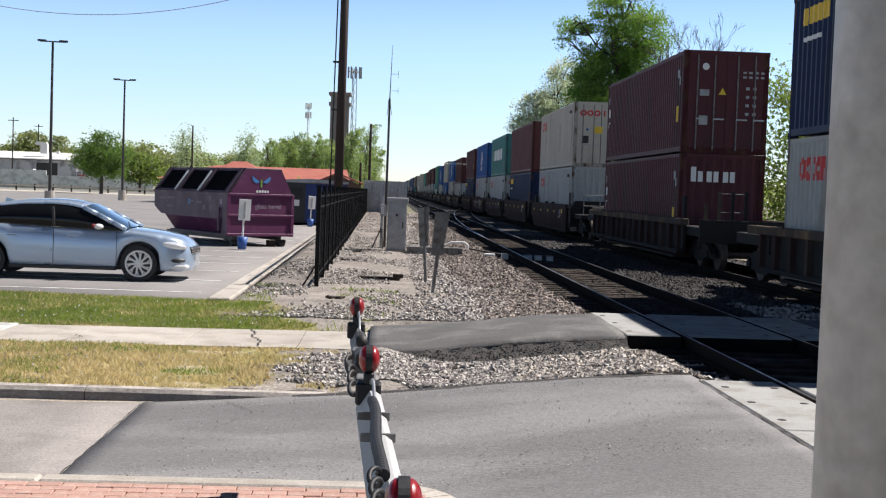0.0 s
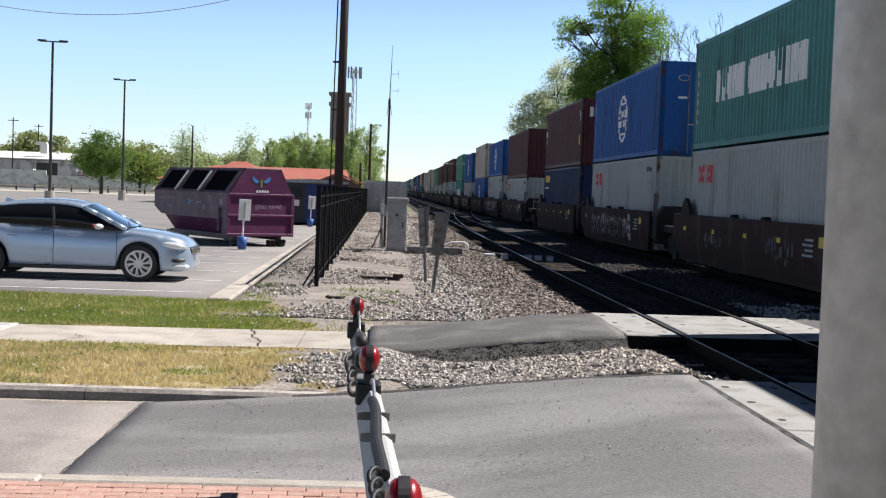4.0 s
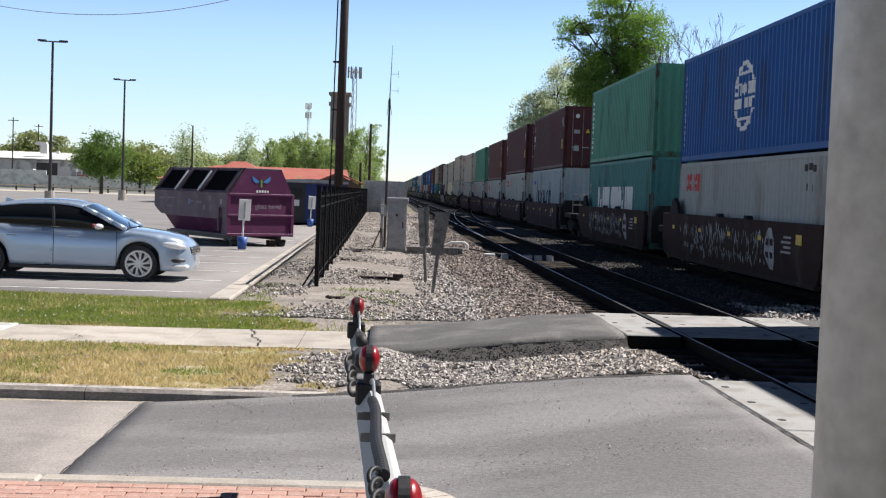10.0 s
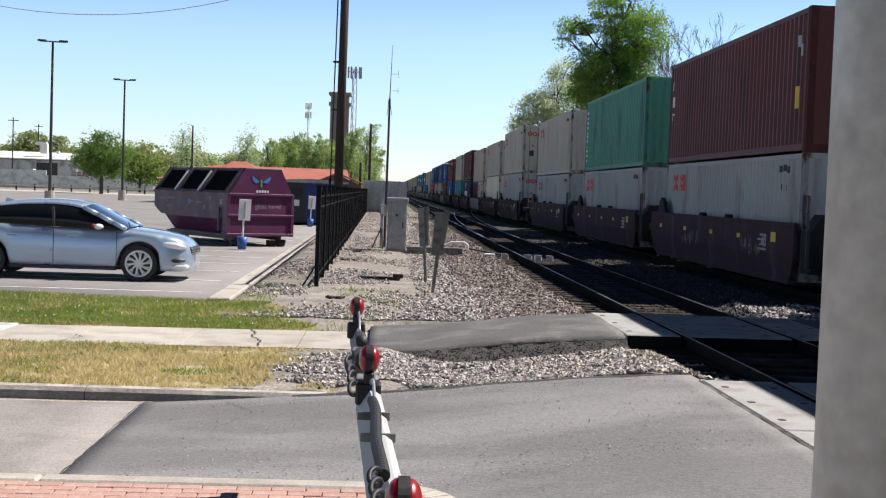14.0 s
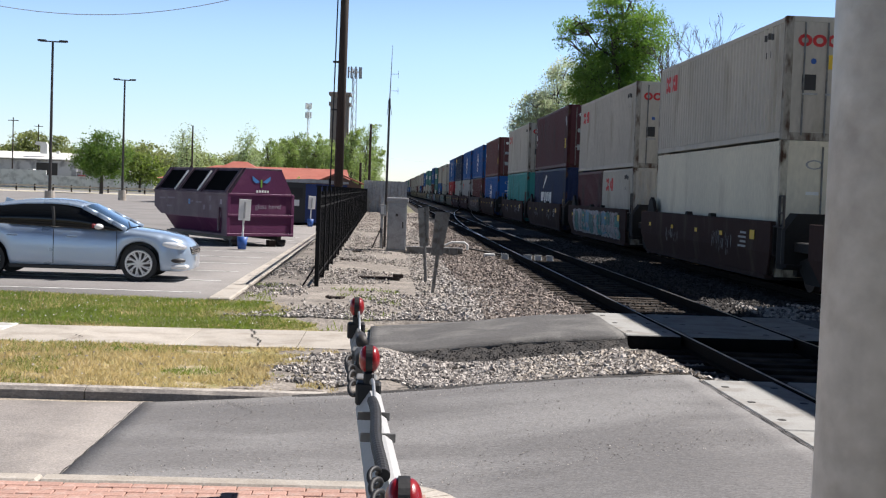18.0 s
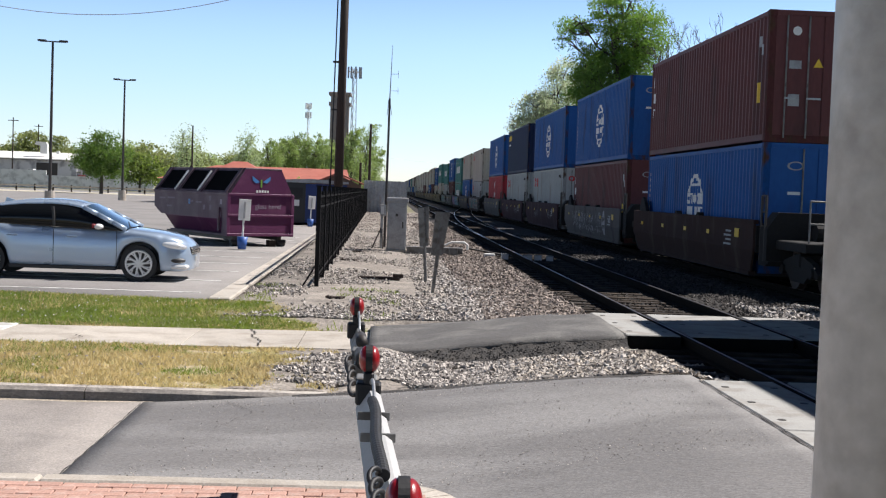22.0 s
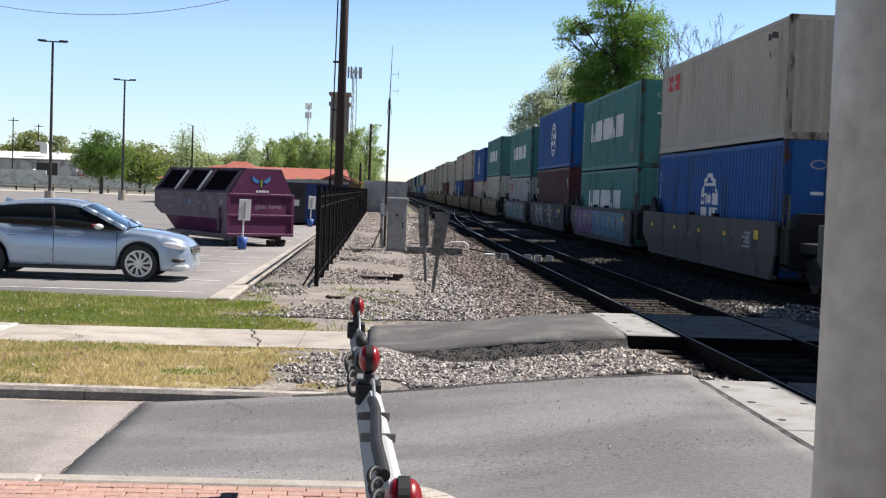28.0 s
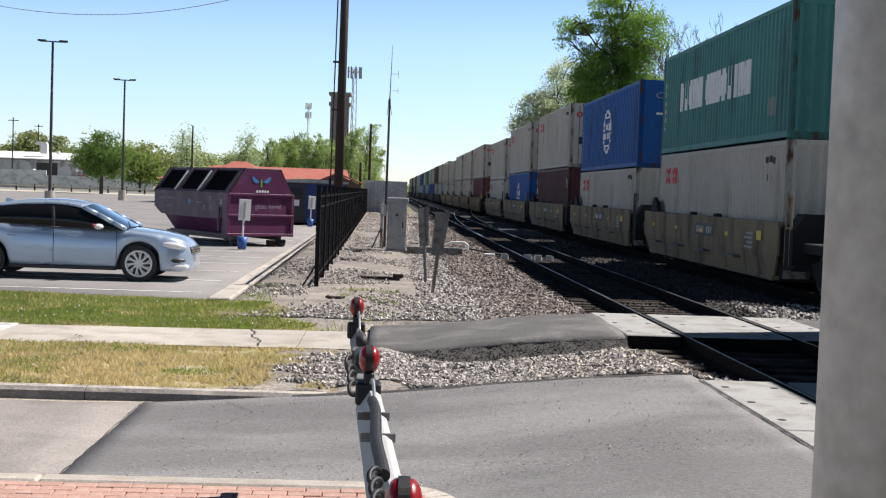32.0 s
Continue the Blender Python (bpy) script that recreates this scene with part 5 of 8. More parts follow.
# ---- crossing gate beside the camera ----
gate = empty("crossing_gate", pose(0, 0, 0), "lowered crossing gate with aluminium arm, red lamps and grey mast", "crossing gate")
part("mast", T((0.473, 1.12, -0.36), (0.473, 1.12, 5.2), 0.071, seg=40), mast_zinc, gate, "grey painted steel mast", smooth=True)
part("mast_base", prism([(0.26, 0.92), (0.66, 0.92), (0.66, 1.32), (0.26, 1.32)], "z", -0.4, -0.3), dark_metal, gate)
part("mechanism_box", B(0.1, 0.75, -0.1, 0.38, 1.5, 0.75, bevel=0.03), silver_paint, gate)
ARM_Z = 0.82
AX0, AY0, AX1, AY1 = 0.03, 4.154, -0.18, 8.679
AX = lambda y: AX0 + (y - AY0) * (AX1 - AX0) / (AY1 - AY0)
for nm, y0, y1, w, mat, what in (("arm", 1.2, 6.1, 0.058, aluminium, "bare aluminium gate arm"), ("arm_tip", 6.05, 8.92, 0.04, dull_zinc, "weathered grey outer length of the arm")):
    arm = prism([(-w, ARM_Z - 0.11), (w, ARM_Z - 0.11), (w, ARM_Z - 0.02), (w * 0.5, ARM_Z), (w * 0.1, ARM_Z), (-w, ARM_Z - 0.1)], "y", y0, y1)
    for v in arm.verts:
        v.co.x += AX(v.co.y)
    part(nm, arm, mat, gate, what)
for yy, ln, dx in ((6.75, 0.42, -0.012), (7.65, 0.3, 0.01)):
    part("coupling", T((AX(yy) + dx, yy, ARM_Z + 0.03), (AX(yy + ln) + dx, yy + ln, ARM_Z + 0.03), 0.036, seg=14), dark_metal, gate, "dark round coupling clamped on the arm", smooth=True)
part("strap", B(AX(7.3) - 0.02, 7.25, ARM_Z - 0.02, AX(7.3) + 0.09, 7.34, ARM_Z + 0.03, bevel=0.005), aluminium, gate, "bright metal strap")


def lamp(y, s):
    x = AX(y)
    body = part("lamp_housing", bmesh.new(), black_rubber, gate, "black lamp housing")
    bm = bmesh.new()
    tube(bm, (x - 0.022 * s, y, ARM_Z + 0.20 * s), (x + 0.022 * s, y, ARM_Z + 0.20 * s), 0.095 * s, seg=24)
    box(bm, x - 0.035 * s, y - 0.05, ARM_Z + 0.0, x + 0.035 * s, y + 0.06, ARM_Z + 0.12 * s, bevel=0.01)
    box(bm, x - 0.085 * s, y - 0.055, ARM_Z - 0.075, x + 0.085 * s, y + 0.05, ARM_Z + 0.035, bevel=0.01)
    bm.to_mesh(body.data)
    bm.free()
    for sx in (-1, 1):
        ln = bmesh.new()
        bmesh.ops.create_uvsphere(ln, u_segments=18, v_segments=10, radius=0.088 * s, matrix=Matrix.Translation((x + sx * 0.022 * s, y, ARM_Z + 0.2 * s)) @ Matrix.Diagonal((0.55, 1, 1, 1)))
        part("lens", ln, red_lens, body, "red glass lens", smooth=True)


for yy, s in ((3.28, 0.73), (6.07, 0.73), (8.76, 0.73)):
    lamp(yy, s)


def cable(pts, r, name, mat, rings=False):
    part(name, sweep(pts, r, 12, 0.035 if rings else 0.0), mat, gate, "black corrugated cable conduit" if rings else "thin cable", smooth=not rings)


cable([(AX(y) - 0.004 + 0.008 * math.sin(y * 5) - 0.02 * max(0.0, 4.9 - y), y, ARM_Z + 0.022 + 0.012 * abs(math.sin((y - 4.15) * 1.8))) for y in steps(4.12, 5.55, 0.018)], 0.023, "conduit", black_rubber, True)
cable([(AX(y) - 0.045 + 0.018 * math.sin(y * 40), y, ARM_Z + 0.035 + 0.02 * math.cos(y * 40)) for y in steps(3.6, 4.14, 0.007)], 0.009, "lamp_cable", black_rubber)
cable([(AX(y) - 0.075 + 0.016 * math.sin(y * 34), y, ARM_Z - 0.02 + 0.02 * math.cos(y * 34) + 0.03 * math.sin(y * 5)) for y in steps(6.15, 7.5, 0.012)], 0.01, "lamp_cable", black_rubber)
cable([(AX(y) + 0.01, y, ARM_Z + 0.03 + 0.05 * math.sin((y - 5.55) / 0.49 * math.pi)) for y in steps(5.55, 6.02, 0.03)], 0.008, "lamp_cable", galvanised)
cable([(AX(y) + 0.01, y, ARM_Z + 0.03 + 0.1 * math.sin((y - 8.25) / 0.55 * math.pi)) for y in steps(8.25, 8.72, 0.04)], 0.007, "lamp_cable", galvanised)
for yy in (4.93, 5.4):
    part("clamp", B(AX(yy) - 0.068, yy - 0.006, ARM_Z - 0.03, AX(yy) + 0.072, yy + 0.006, ARM_Z + 0.006, bevel=0.002), dull_zinc, gate)
for yy in (6.4, 6.9, 7.5):
    part("splice_plate", B(AX(yy) - 0.053, yy - 0.07, ARM_Z - 0.075, AX(yy) + 0.053, yy + 0.09, ARM_Z + 0.012, bevel=0.006), dull_zinc, gate)


# ---- plants ----
def leaf_mesh(name, centres, sizes, rng, mat):
    """Small bent leaves, two triangles each way, one at every centre."""
    n = len(centres)
    ax = rng.normal(size=(n, 3))
    ax /= np.linalg.norm(ax, axis=1)[:, None]
    b = rng.normal(size=(n, 3))
    b -= (b * ax).sum(1)[:, None] * ax
    b /= np.linalg.norm(b, axis=1)[:, None]
    nrm = np.cross(ax, b)
    s = np.asarray(sizes)[:, None]
    V = np.stack([centres - ax * s, centres + b * s * 0.55 + nrm * s * 0.18, centres + ax * s, centres - b * s * 0.55 + nrm * s * 0.18], 1).reshape(-1, 3)
    idx = np.arange(n)[:, None] * 4
    F = np.concatenate([idx + [0, 1, 2], idx + [0, 2, 3]], 0)
    me = bpy.data.meshes.new(name)
    me.from_pydata(V.tolist(), [], F.tolist())
    me.materials.append(mat)
    return me


LEAF = {
    "deep": leaf_material("leaf_deep", (0.145, 0.255, 0.062), (0.22, 0.33, 0.105), (1.5, 1.5, 0.8)),
    "dense": leaf_material("leaf_dense", (0.1, 0.175, 0.045), (0.16, 0.24, 0.07), (1.4, 1.4, 0.7)),
    "fresh": leaf_material("leaf_fresh", (0.15, 0.21, 0.06), (0.21, 0.25, 0.09), (1.5, 1.5, 0.8)),
    "pale": leaf_material("leaf_pale", (0.33, 0.4, 0.23), (0.4, 0.46, 0.31), (1.4, 1.4, 1.1)),
    "silvery": leaf_material("leaf_silvery", (0.48, 0.53, 0.4), (0.55, 0.58, 0.48), (1.4, 1.4, 1.2)),
    "spring": leaf_material("leaf_spring", (0.26, 0.33, 0.13), (0.36, 0.4, 0.2), (1.25, 1.35, 0.9)),
    "dusky": leaf_material("leaf_dusky", (0.23, 0.265, 0.125), (0.3, 0.31, 0.17), (1.4, 1.4, 0.9)),
}


def twigs(name, segs, mat, th):
    """Tapered round lengths (from, to, first and last radius, sides), joined into one part."""
    V, F = [], []
    for a, b, r0, r1, n in segs:
        d = (b - a).normalized()
        u = d.orthogonal().normalized()
        w = d.cross(u)
        k = len(V)
        ang = [2 * math.pi * i / n for i in range(n)]
        V += [a + (u * math.cos(q) + w * math.sin(q)) * r0 for q in ang] + [b + (u * math.cos(q) + w * math.sin(q)) * r1 for q in ang]
        F += [(k + i, k + (i + 1) % n, k + n + (i + 1) % n, k + n + i) for i in range(n)]
    return part(name, mesh_of(name, V, F), mat, th)


def tree(x, y, base, lobes, tone, leaves, size, label, seed, trunk=0.3, clear=0.25, gap=0.3, clumps=80):
    """A tapered trunk, bent limbs with a twig to every clump, and leaves in uneven clumps. lobes: (dx, dy, z, rx, rz, share of leaves)."""
    r = np.random.default_rng(seed)
    th = empty("tree", pose(x, y, base), label, "tree")
    lobes = [(*l, 1.0)[:6] for l in lobes]
    top = max(l[2] for l in lobes)
    fork = max(0.8, min(l[2] - l[4] for l in lobes) + clear)
    jog = lambda q: Vector(r.normal(size=3)) * q
    spine = [Vector((0, 0, -0.2)), Vector((0.05, 0, fork))] + [Vector((0, 0, fork + (top - fork) * f)) + jog(trunk * 0.7) for f in (0.35, 0.65, 0.95)]
    rad = [trunk, trunk * 0.72, trunk * 0.5, trunk * 0.3, trunk * 0.1]
    twigs("trunk", [(a, b, p, q, 9) for a, b, p, q in zip(spine, spine[1:], rad, rad[1:])], bark, th)
    segs, C, S = [], [], []
    vol = np.array([l[3] ** 2 * l[4] for l in lobes])
    for (dx, dy, z, rx, rz, share), w in zip(lobes, vol / vol.sum()):
        c = Vector((dx, dy, z))
        h0 = max(fork * 0.85, min(top * 0.85, z - 0.5 * rz - 0.7 * math.hypot(dx, dy)))
        a = Vector((0.03, 0, h0))
        m = a.lerp(c, 0.5) + Vector((0, 0, -0.12 * math.hypot(dx, dy))) + jog(rx * 0.1)
        e = c + Vector((dx, dy, rz)) * 0.25
        line = [a, m, c, e]
        for p, q, r0, r1 in zip(line, line[1:], (0.2, 0.14, 0.09), (0.14, 0.09, 0.03)):
            segs.append((p, q, trunk * r0, trunk * r1, 6))
        count = max(7, int(clumps * w))
        cc = r.normal(size=(count, 3))
        cc /= np.linalg.norm(cc, axis=1)[:, None]
        cc *= (r.uniform(0.25, 1.0, count) ** 0.45)[:, None]
        per = max(4, int(leaves * w * share / count))
        for k in cc:
            tip = Vector(k * (rx, rx, rz)) + c
            f = r.uniform(0.1, 1.0)
            p = m.lerp(c, f) if f < 0.7 else c.lerp(e, (f - 0.7) / 0.3)
            mid = p.lerp(tip, 0.55) + jog(0.1 * rx)
            segs.append((p, mid, trunk * 0.12, trunk * 0.07, 5))
            segs.append((mid, tip, trunk * 0.07, 0.015, 4))
            for _ in range(2):
                segs.append((mid.lerp(tip, 0.5), tip + jog(0.22 * rx), trunk * 0.045, 0.01, 3))
            d = r.normal(size=(per, 3)) * (1.0, 1.0, 0.75)
            d *= np.minimum(1.0, 2.0 / np.linalg.norm(d, axis=1))[:, None] * gap * r.uniform(0.6, 1.3)
            C.append((k + d) * (rx, rx, rz) + (dx, dy, z))
            S.append(r.uniform(0.6, 1.2, per) * size)
    twigs("branching", segs, bark, th)
    part("crown", leaf_mesh("crown", np.concatenate(C), np.concatenate(S), r, LEAF[tone]), None, th, "crown of " + tone + " spring leaves")
    return th


def bare_tree(x, y, base, h, seed, spread=0.45, label="leafless grey tree with fine bare twigs"):
    r = random.Random(seed)
    th = empty("tree", pose(x, y, base), label, "tree")
    bm, tw = [], []

    def grow(p, d, ln, rad, depth):
        mid = p + d * ln * 0.5
        d = (d + Vector((r.uniform(-1, 1), r.uniform(-1, 1), r.uniform(-0.5, 0.9))) * 0.2).normalized()
        q = mid + d * ln * 0.5
        for a, b, r0, r1 in ((p, mid, rad, rad * 0.85), (mid, q, rad * 0.85, rad * 0.68)):
            (bm if depth > 3 else tw).append((a, b, r0, r1, 7 if depth > 3 else 3))
        if depth == 0:
            return
        for k in range(3 if depth > 1 else 2):
            nd = (d + Vector((r.uniform(-1, 1), r.uniform(-1, 1), r.uniform(-0.25, 0.75))) * spread * (0.55 if k == 0 else 1.2)).normalized()
            grow(q, nd, ln * r.uniform(0.56, 0.76), max(0.012, rad * (0.7 if k == 0 else 0.5)), depth - 1)

    grow(Vector((0, 0, -0.2)), Vector((0.02, 0, 1)), h * 0.29, h * 0.0085, 6)
    twigs("trunk", bm, bark, th)
    twigs("twig_canopy", tw, bark, th)
    return th


tree(17.15, 95, -0.3, [(1.5, 0, 14.2, 2.6, 2.3), (0.6, -0.5, 16.6, 1.9, 1.4), (-2.9, 0, 15.2, 1.9, 1.3, 0.6), (-3.7, 0.4, 14.0, 1.2, 0.8, 0.45), (-0.9, 0.6, 16.4, 1.5, 1.0, 0.5), (-0.2, 0, 13.4, 1.8, 1.4, 0.75), (-1.6, 0, 11.0, 2.2, 2.0), (-2.2, -0.5, 11.9, 1.5, 1.4, 1.4), (-0.1, 0.8, 12.4, 1.8, 1.4), (1.8, 0.4, 12.2, 2.1, 1.6), (-0.5, -0.6, 9.6, 2.9, 2.0), (2.0, 0, 9.4, 2.4, 1.9), (0.0, 0, 6.0, 3.2, 2.4)], "deep", 90000, 0.095, "tall broad tree with dark green spring leaves behind the train", 3, 0.5, gap=0.23, clumps=280)
tree(14.9, 112, -0.3, [(-0.2, 0, 10.8, 2.1, 2.0), (0.6, 0, 13.0, 1.4, 1.5), (-1.8, 0, 9.8, 1.6, 1.6), (0.6, 0, 7.8, 2.4, 2.2), (-2.4, 0.5, 7.6, 1.8, 1.8)], "silvery", 22000, 0.11, "slender tree with sparse pale green new leaves", 4, 0.22, gap=0.27, clumps=150)
bare_tree(20.9, 85, -0.3, 17.6, 7, 0.75)
bare_tree(21.9, 88, -0.3, 16.2, 12, 0.75)
for i, (tx, ty, hh) in enumerate(((19.5, 60, 1.0), (23, 64, 1.25), (17.5, 66, 0.8), (26.5, 58, 1.1))):
    tree(tx, ty, -0.3, [(0, 0, 3.0 * hh, 2.0, 2.0), (0.5, 0, 5.8 * hh, 1.9, 1.9), (-0.6, 0.5, 7.6 * hh, 1.5, 1.4), (0.9, 0, 1.4, 2.0, 1.2)], "fresh" if i % 2 == 0 else "dusky", 5200, 0.12, "young tree with light green leaves beyond the tracks", 20 + i, 0.16, gap=0.4)

# trees about the lot
tree(-38.3, 170, -0.2, [(0, 0, 5.2, 3.0, 2.6), (-1.2, 0, 4.4, 2.4, 1.8), (1.4, 0, 4.6, 2.2, 2.0), (0, 0, 7.4, 1.5, 1.3)], "dense", 12000, 0.16, "round dense green tree in the parking lot", 31, 0.28, gap=0.3)
tree(-42, 215, -0.2, [(0, 0, 4.2, 3.4, 2.4), (2.4, 0, 3.6, 2.6, 2.0), (-1.5, 0, 6.2, 2.0, 1.6)], "fresh", 3600, 0.28, "leafy green tree by the lot edge", 32, 0.25)
tree(-31, 195, -0.2, [(0, 0, 7.6, 1.7, 2.2), (0.6, 0, 5.0, 1.9, 2.0), (-1.4, 0, 8.0, 1.0, 1.2)], "pale", 2600, 0.17, "thin tree with sparse pale leaves", 33, 0.2, gap=0.5)
tree(-19.6, 175, -0.2, [(0, 0, 7.4, 1.1, 2.2), (0.2, 0, 5.0, 1.7, 1.7), (-1.2, 0, 4.2, 1.2, 1.2)], "pale", 3600, 0.15, "narrow poplar with pale young leaves", 34, 0.18, gap=0.45)
for i, (tx, ty, s) in enumerate(((-19.6, 205, 1.15), (-15.5, 210, 1.35), (-11.8, 205, 1.28), (-17.6, 222, 1.3), (-9.9, 215, 1.22), (-7.4, 200, 1.15))):
    tree(tx, ty, -0.2, [(0, 0, 5.6 * s, 2.5, 2.6), (1.5, 0, 7.0 * s, 1.4, 1.6, 0.7), (-1.6, 0, 6.4 * s, 1.4, 1.7, 0.7), (0.2, 0, 7.6 * s, 0.9, 1.3, 0.6), (0, 0, 3.4, 2.7, 2.4)], "spring" if i != 3 else "fresh", 8000, 0.17, "leafy light green tree behind the red-roofed building", 40 + i, 0.22, gap=0.2, clumps=120)
for i, (tx, ty, s) in enumerate(((-4.4, 150, 1.0), (-2.9, 165, 1.1), (-2.1, 175, 0.8))):
    tree(tx, ty, -0.2, [(0, 0, 6.4 * s, 1.5, 2.6), (0.6, 0, 8.4 * s, 1.1, 1.4), (0, 0, 3.4 * s, 1.7, 2.0)], "spring", 3600, 0.14, "upright tree with yellow-green spring leaves", 50 + i, 0.2, gap=0.24)
r0 = random.Random(77)
for i in range(22):
    ty = r0.uniform(330, 470)
    u = -0.36 + 0.0155 * i
    tree(u * ty, ty, -0.4, [(0, 0, 6.0, r0.uniform(4.5, 6.5), 4.2), (r0.uniform(-3, 3), 0, r0.uniform(9, 12.5) * (1.15 if i < 8 else 0.85), 3.6, 2.6)], r0.choice(["dusky", "fresh", "dusky", "pale"]), 4200, 0.45, "distant hazy green tree", 100 + i, 0.3, gap=0.34)
woods = []
rw = np.random.default_rng(9)
for k in range(260):
    u = rw.uniform(-0.55, 0.75)
    d = rw.uniform(600, 900)
    low_part = 0.35 if -0.03 < u < 0.16 else 1.0
    c = rw.normal(size=(60, 3)) * (7, 5, 3.2 * low_part) + (u * d, d, rw.uniform(5, 9) * low_part)
    woods.append(c)
wc = np.concatenate(woods)
wc[:, 2] = np.abs(wc[:, 2])
wd = part("distant_woods", leaf_mesh("distant_woods", wc, rw.uniform(1.2, 2.4, len(wc)), rw, LEAF["dusky"]), None)
tagged(wd, "far line of hazy green woods", "woods", kind="stuff")

# ---- fence ----
fence = empty("iron_fence", pose(0, 0, 0), "black iron picket fence along the gravel yard", "fence")
FY0, FY1 = 23.85, 113.0
FX = lambda y: -1.285 - 0.46 * (y - FY0) / (FY1 - FY0)
pm = B(-0.011, -0.011, 0.1, 0.011, 0.011, 1.84)
picket = bpy.data.meshes.new("picket")
pm.to_mesh(picket)
pm.free()
picket.materials.append(black_iron)
bm = B(-0.04, -0.04, -0.25, 0.04, 0.04, 1.92, bevel=0.006)
box(bm, -0.052, -0.052, 1.92, 0.052, 0.052, 1.95)
post = bpy.data.meshes.new("post")
bm.to_mesh(post)
bm.free()
post.materials.append(black_iron)
y, n = FY0, 0
far_pickets = bmesh.new()
while y < FY1:
    po = part("post", post, None, fence)
    po.matrix_basis = pose(FX(y), y, -0.12)
    y1 = min(y + 2.4, FY1)
    for z in (0.12, 1.42, 1.62):
        rl = bmesh.new()
        x0, x1 = FX(y), FX(y1)
        box(rl, -0.016, y, z - 0.02, 0.016, y1, z + 0.02)
        for v in rl.verts:
            v.co.x += x0 if v.co.y < (y + y1) / 2 else x1
        part("rail", rl, black_iron, fence)
    for k in range(1, 20):
        yy = y + k * 0.12
        if yy >= y1:
            break
        if n < 300:
            p = part("picket", picket, None, fence)
            p.matrix_basis = pose(FX(yy), yy, -0.12)
            n += 1
        else:
            box(far_pickets, FX(yy) - 0.011, yy - 0.011, -0.02, FX(yy) + 0.011, yy + 0.011, 1.72)
    y = y1
tagged(part("distant_pickets", far_pickets, black_iron, fence), kind="stuff")
part("brace", T((FX(FY0) - 0.32, FY0 - 0.2, -0.2), (FX(FY0), FY0, 0.35), 0.018, seg=6), black_iron, fence)

# ---- poles, masts, towers ----
up = empty("utility_pole", pose(-1.66, 42.5, -0.2), "tall dark brown wooden utility pole with a downlead", "utility pole")
part("pole", T((0, 0, -0.3), (0.06, 0, 13.0), 0.155, 0.13, seg=14), pole_wood, up, smooth=True)
part("guy_wire", T((-0.28, -0.2, 0), (-0.16, 0, 11.5), 0.022, seg=6), black_rubber, up, "black guy wire")
part("guy_guard", T((-0.28, -0.2, 0), (-0.265, -0.18, 2.3), 0.035, seg=6), black_iron, up)
ins = bmesh.new()
for z in (4.6, 6.2):
    box(ins, -0.3, -0.05, z, -0.1, 0.05, z + 0.06)
part("bracket", ins, dark_metal, up)

am = empty("radio_mast", pose(-0.03, 41.5, -0.15), "thin grey radio mast with small whip aerials", "radio mast")
part("lower_mast", T((0, 0, 0), (0.02, 0, 4.95), 0.045, 0.035, seg=8), dark_metal, am)
part("upper_mast", T((0.02, 0, 4.95), (0.06, 0, 6.7), 0.02, 0.008, seg=6), galvanised, am)
for z in (5.75, 5.2):
    bm = T((0.03, 0, z), (0.3, 0, z + 0.01), 0.008, seg=5)
    tube(bm, (0.28, 0, z - 0.12), (0.28, 0, z + 0.12), 0.006, seg=5)
    part("aerial", bm, galvanised, am)
bm = bmesh.new()
for k in range(3):
    a = radians(120 * k)
    tube(bm, (0.1 * math.cos(a), 0.1 * math.sin(a), 4.4), (0.03 * math.cos(a), 0.03 * math.sin(a), 4.9), 0.008, seg=5)
part("stay", bm, dark_metal, am)

st = empty("brick_stack", pose(-9.45, 240, -0.3), "square grey-brown brick tower with corbelled top", "tower")
tower_brick = material("tower_brick", (0.27, 0.23, 0.21), 0.9, var=0.25, scale=0.4, fine=4, bump=0.3)
part("shaft", B(-1.75, -1.75, 0, 1.75, 1.75, 17.7), tower_brick, st)
part("cornice", B(-2.05, -2.05, 17.7, 2.05, 2.05, 18.3), tower_brick, st)
part("neck", B(-1.7, -1.7, 18.3, 1.7, 1.7, 19.6), tower_brick, st)
part("cap", B(-2.1, -2.1, 19.6, 2.1, 2.1, 20.2, bevel=0.08), tower_brick, st)


def cell_tower(x, y, h, w, label):
    ct = empty("cell_tower", pose(x, y, -0.4), label, "cell tower")
    bm = bmesh.new()
    for k in range(3):
        a, b = radians(120 * k + 20), radians(120 * (k + 1) + 20)
        tube(bm, (w * math.cos(a), w * math.sin(a), 0), (w * 0.6 * math.cos(a), w * 0.6 * math.sin(a), h), 0.07, seg=5)
        for j in range(int(h / 1.6)):
            z = j * 1.6
            tube(bm, (w * 0.8 * math.cos(a), w * 0.8 * math.sin(a), z), (w * 0.8 * math.cos(b), w * 0.8 * math.sin(b), z + 1.6), 0.04, seg=4)
    part("lattice", bm, white_paint if y > 300 else galvanised, ct)
    for z in (h - 0.6, h - 3.6) if y > 300 else (h - 0.6,):
        for k in range(9):
            a = radians(40 * k)
            part("panel_antenna", B(1.7 * w * math.cos(a) - 0.14, 1.7 * w * math.sin(a) - 0.14, z - 1.1, 1.7 * w * math.cos(a) + 0.14, 1.7 * w * math.sin(a) + 0.14, z + 0.9), white_paint if y > 300 else silver_paint, ct)
        bm = bmesh.new()
        for k in range(9):
            a, b = radians(40 * k), radians(40 * k + 40)
            tube(bm, (1.7 * w * math.cos(a), 1.7 * w * math.sin(a), z), (1.7 * w * math.cos(b), 1.7 * w * math.sin(b), z), 0.06, seg=4)
        part("ring", bm, galvanised, ct)
    return ct


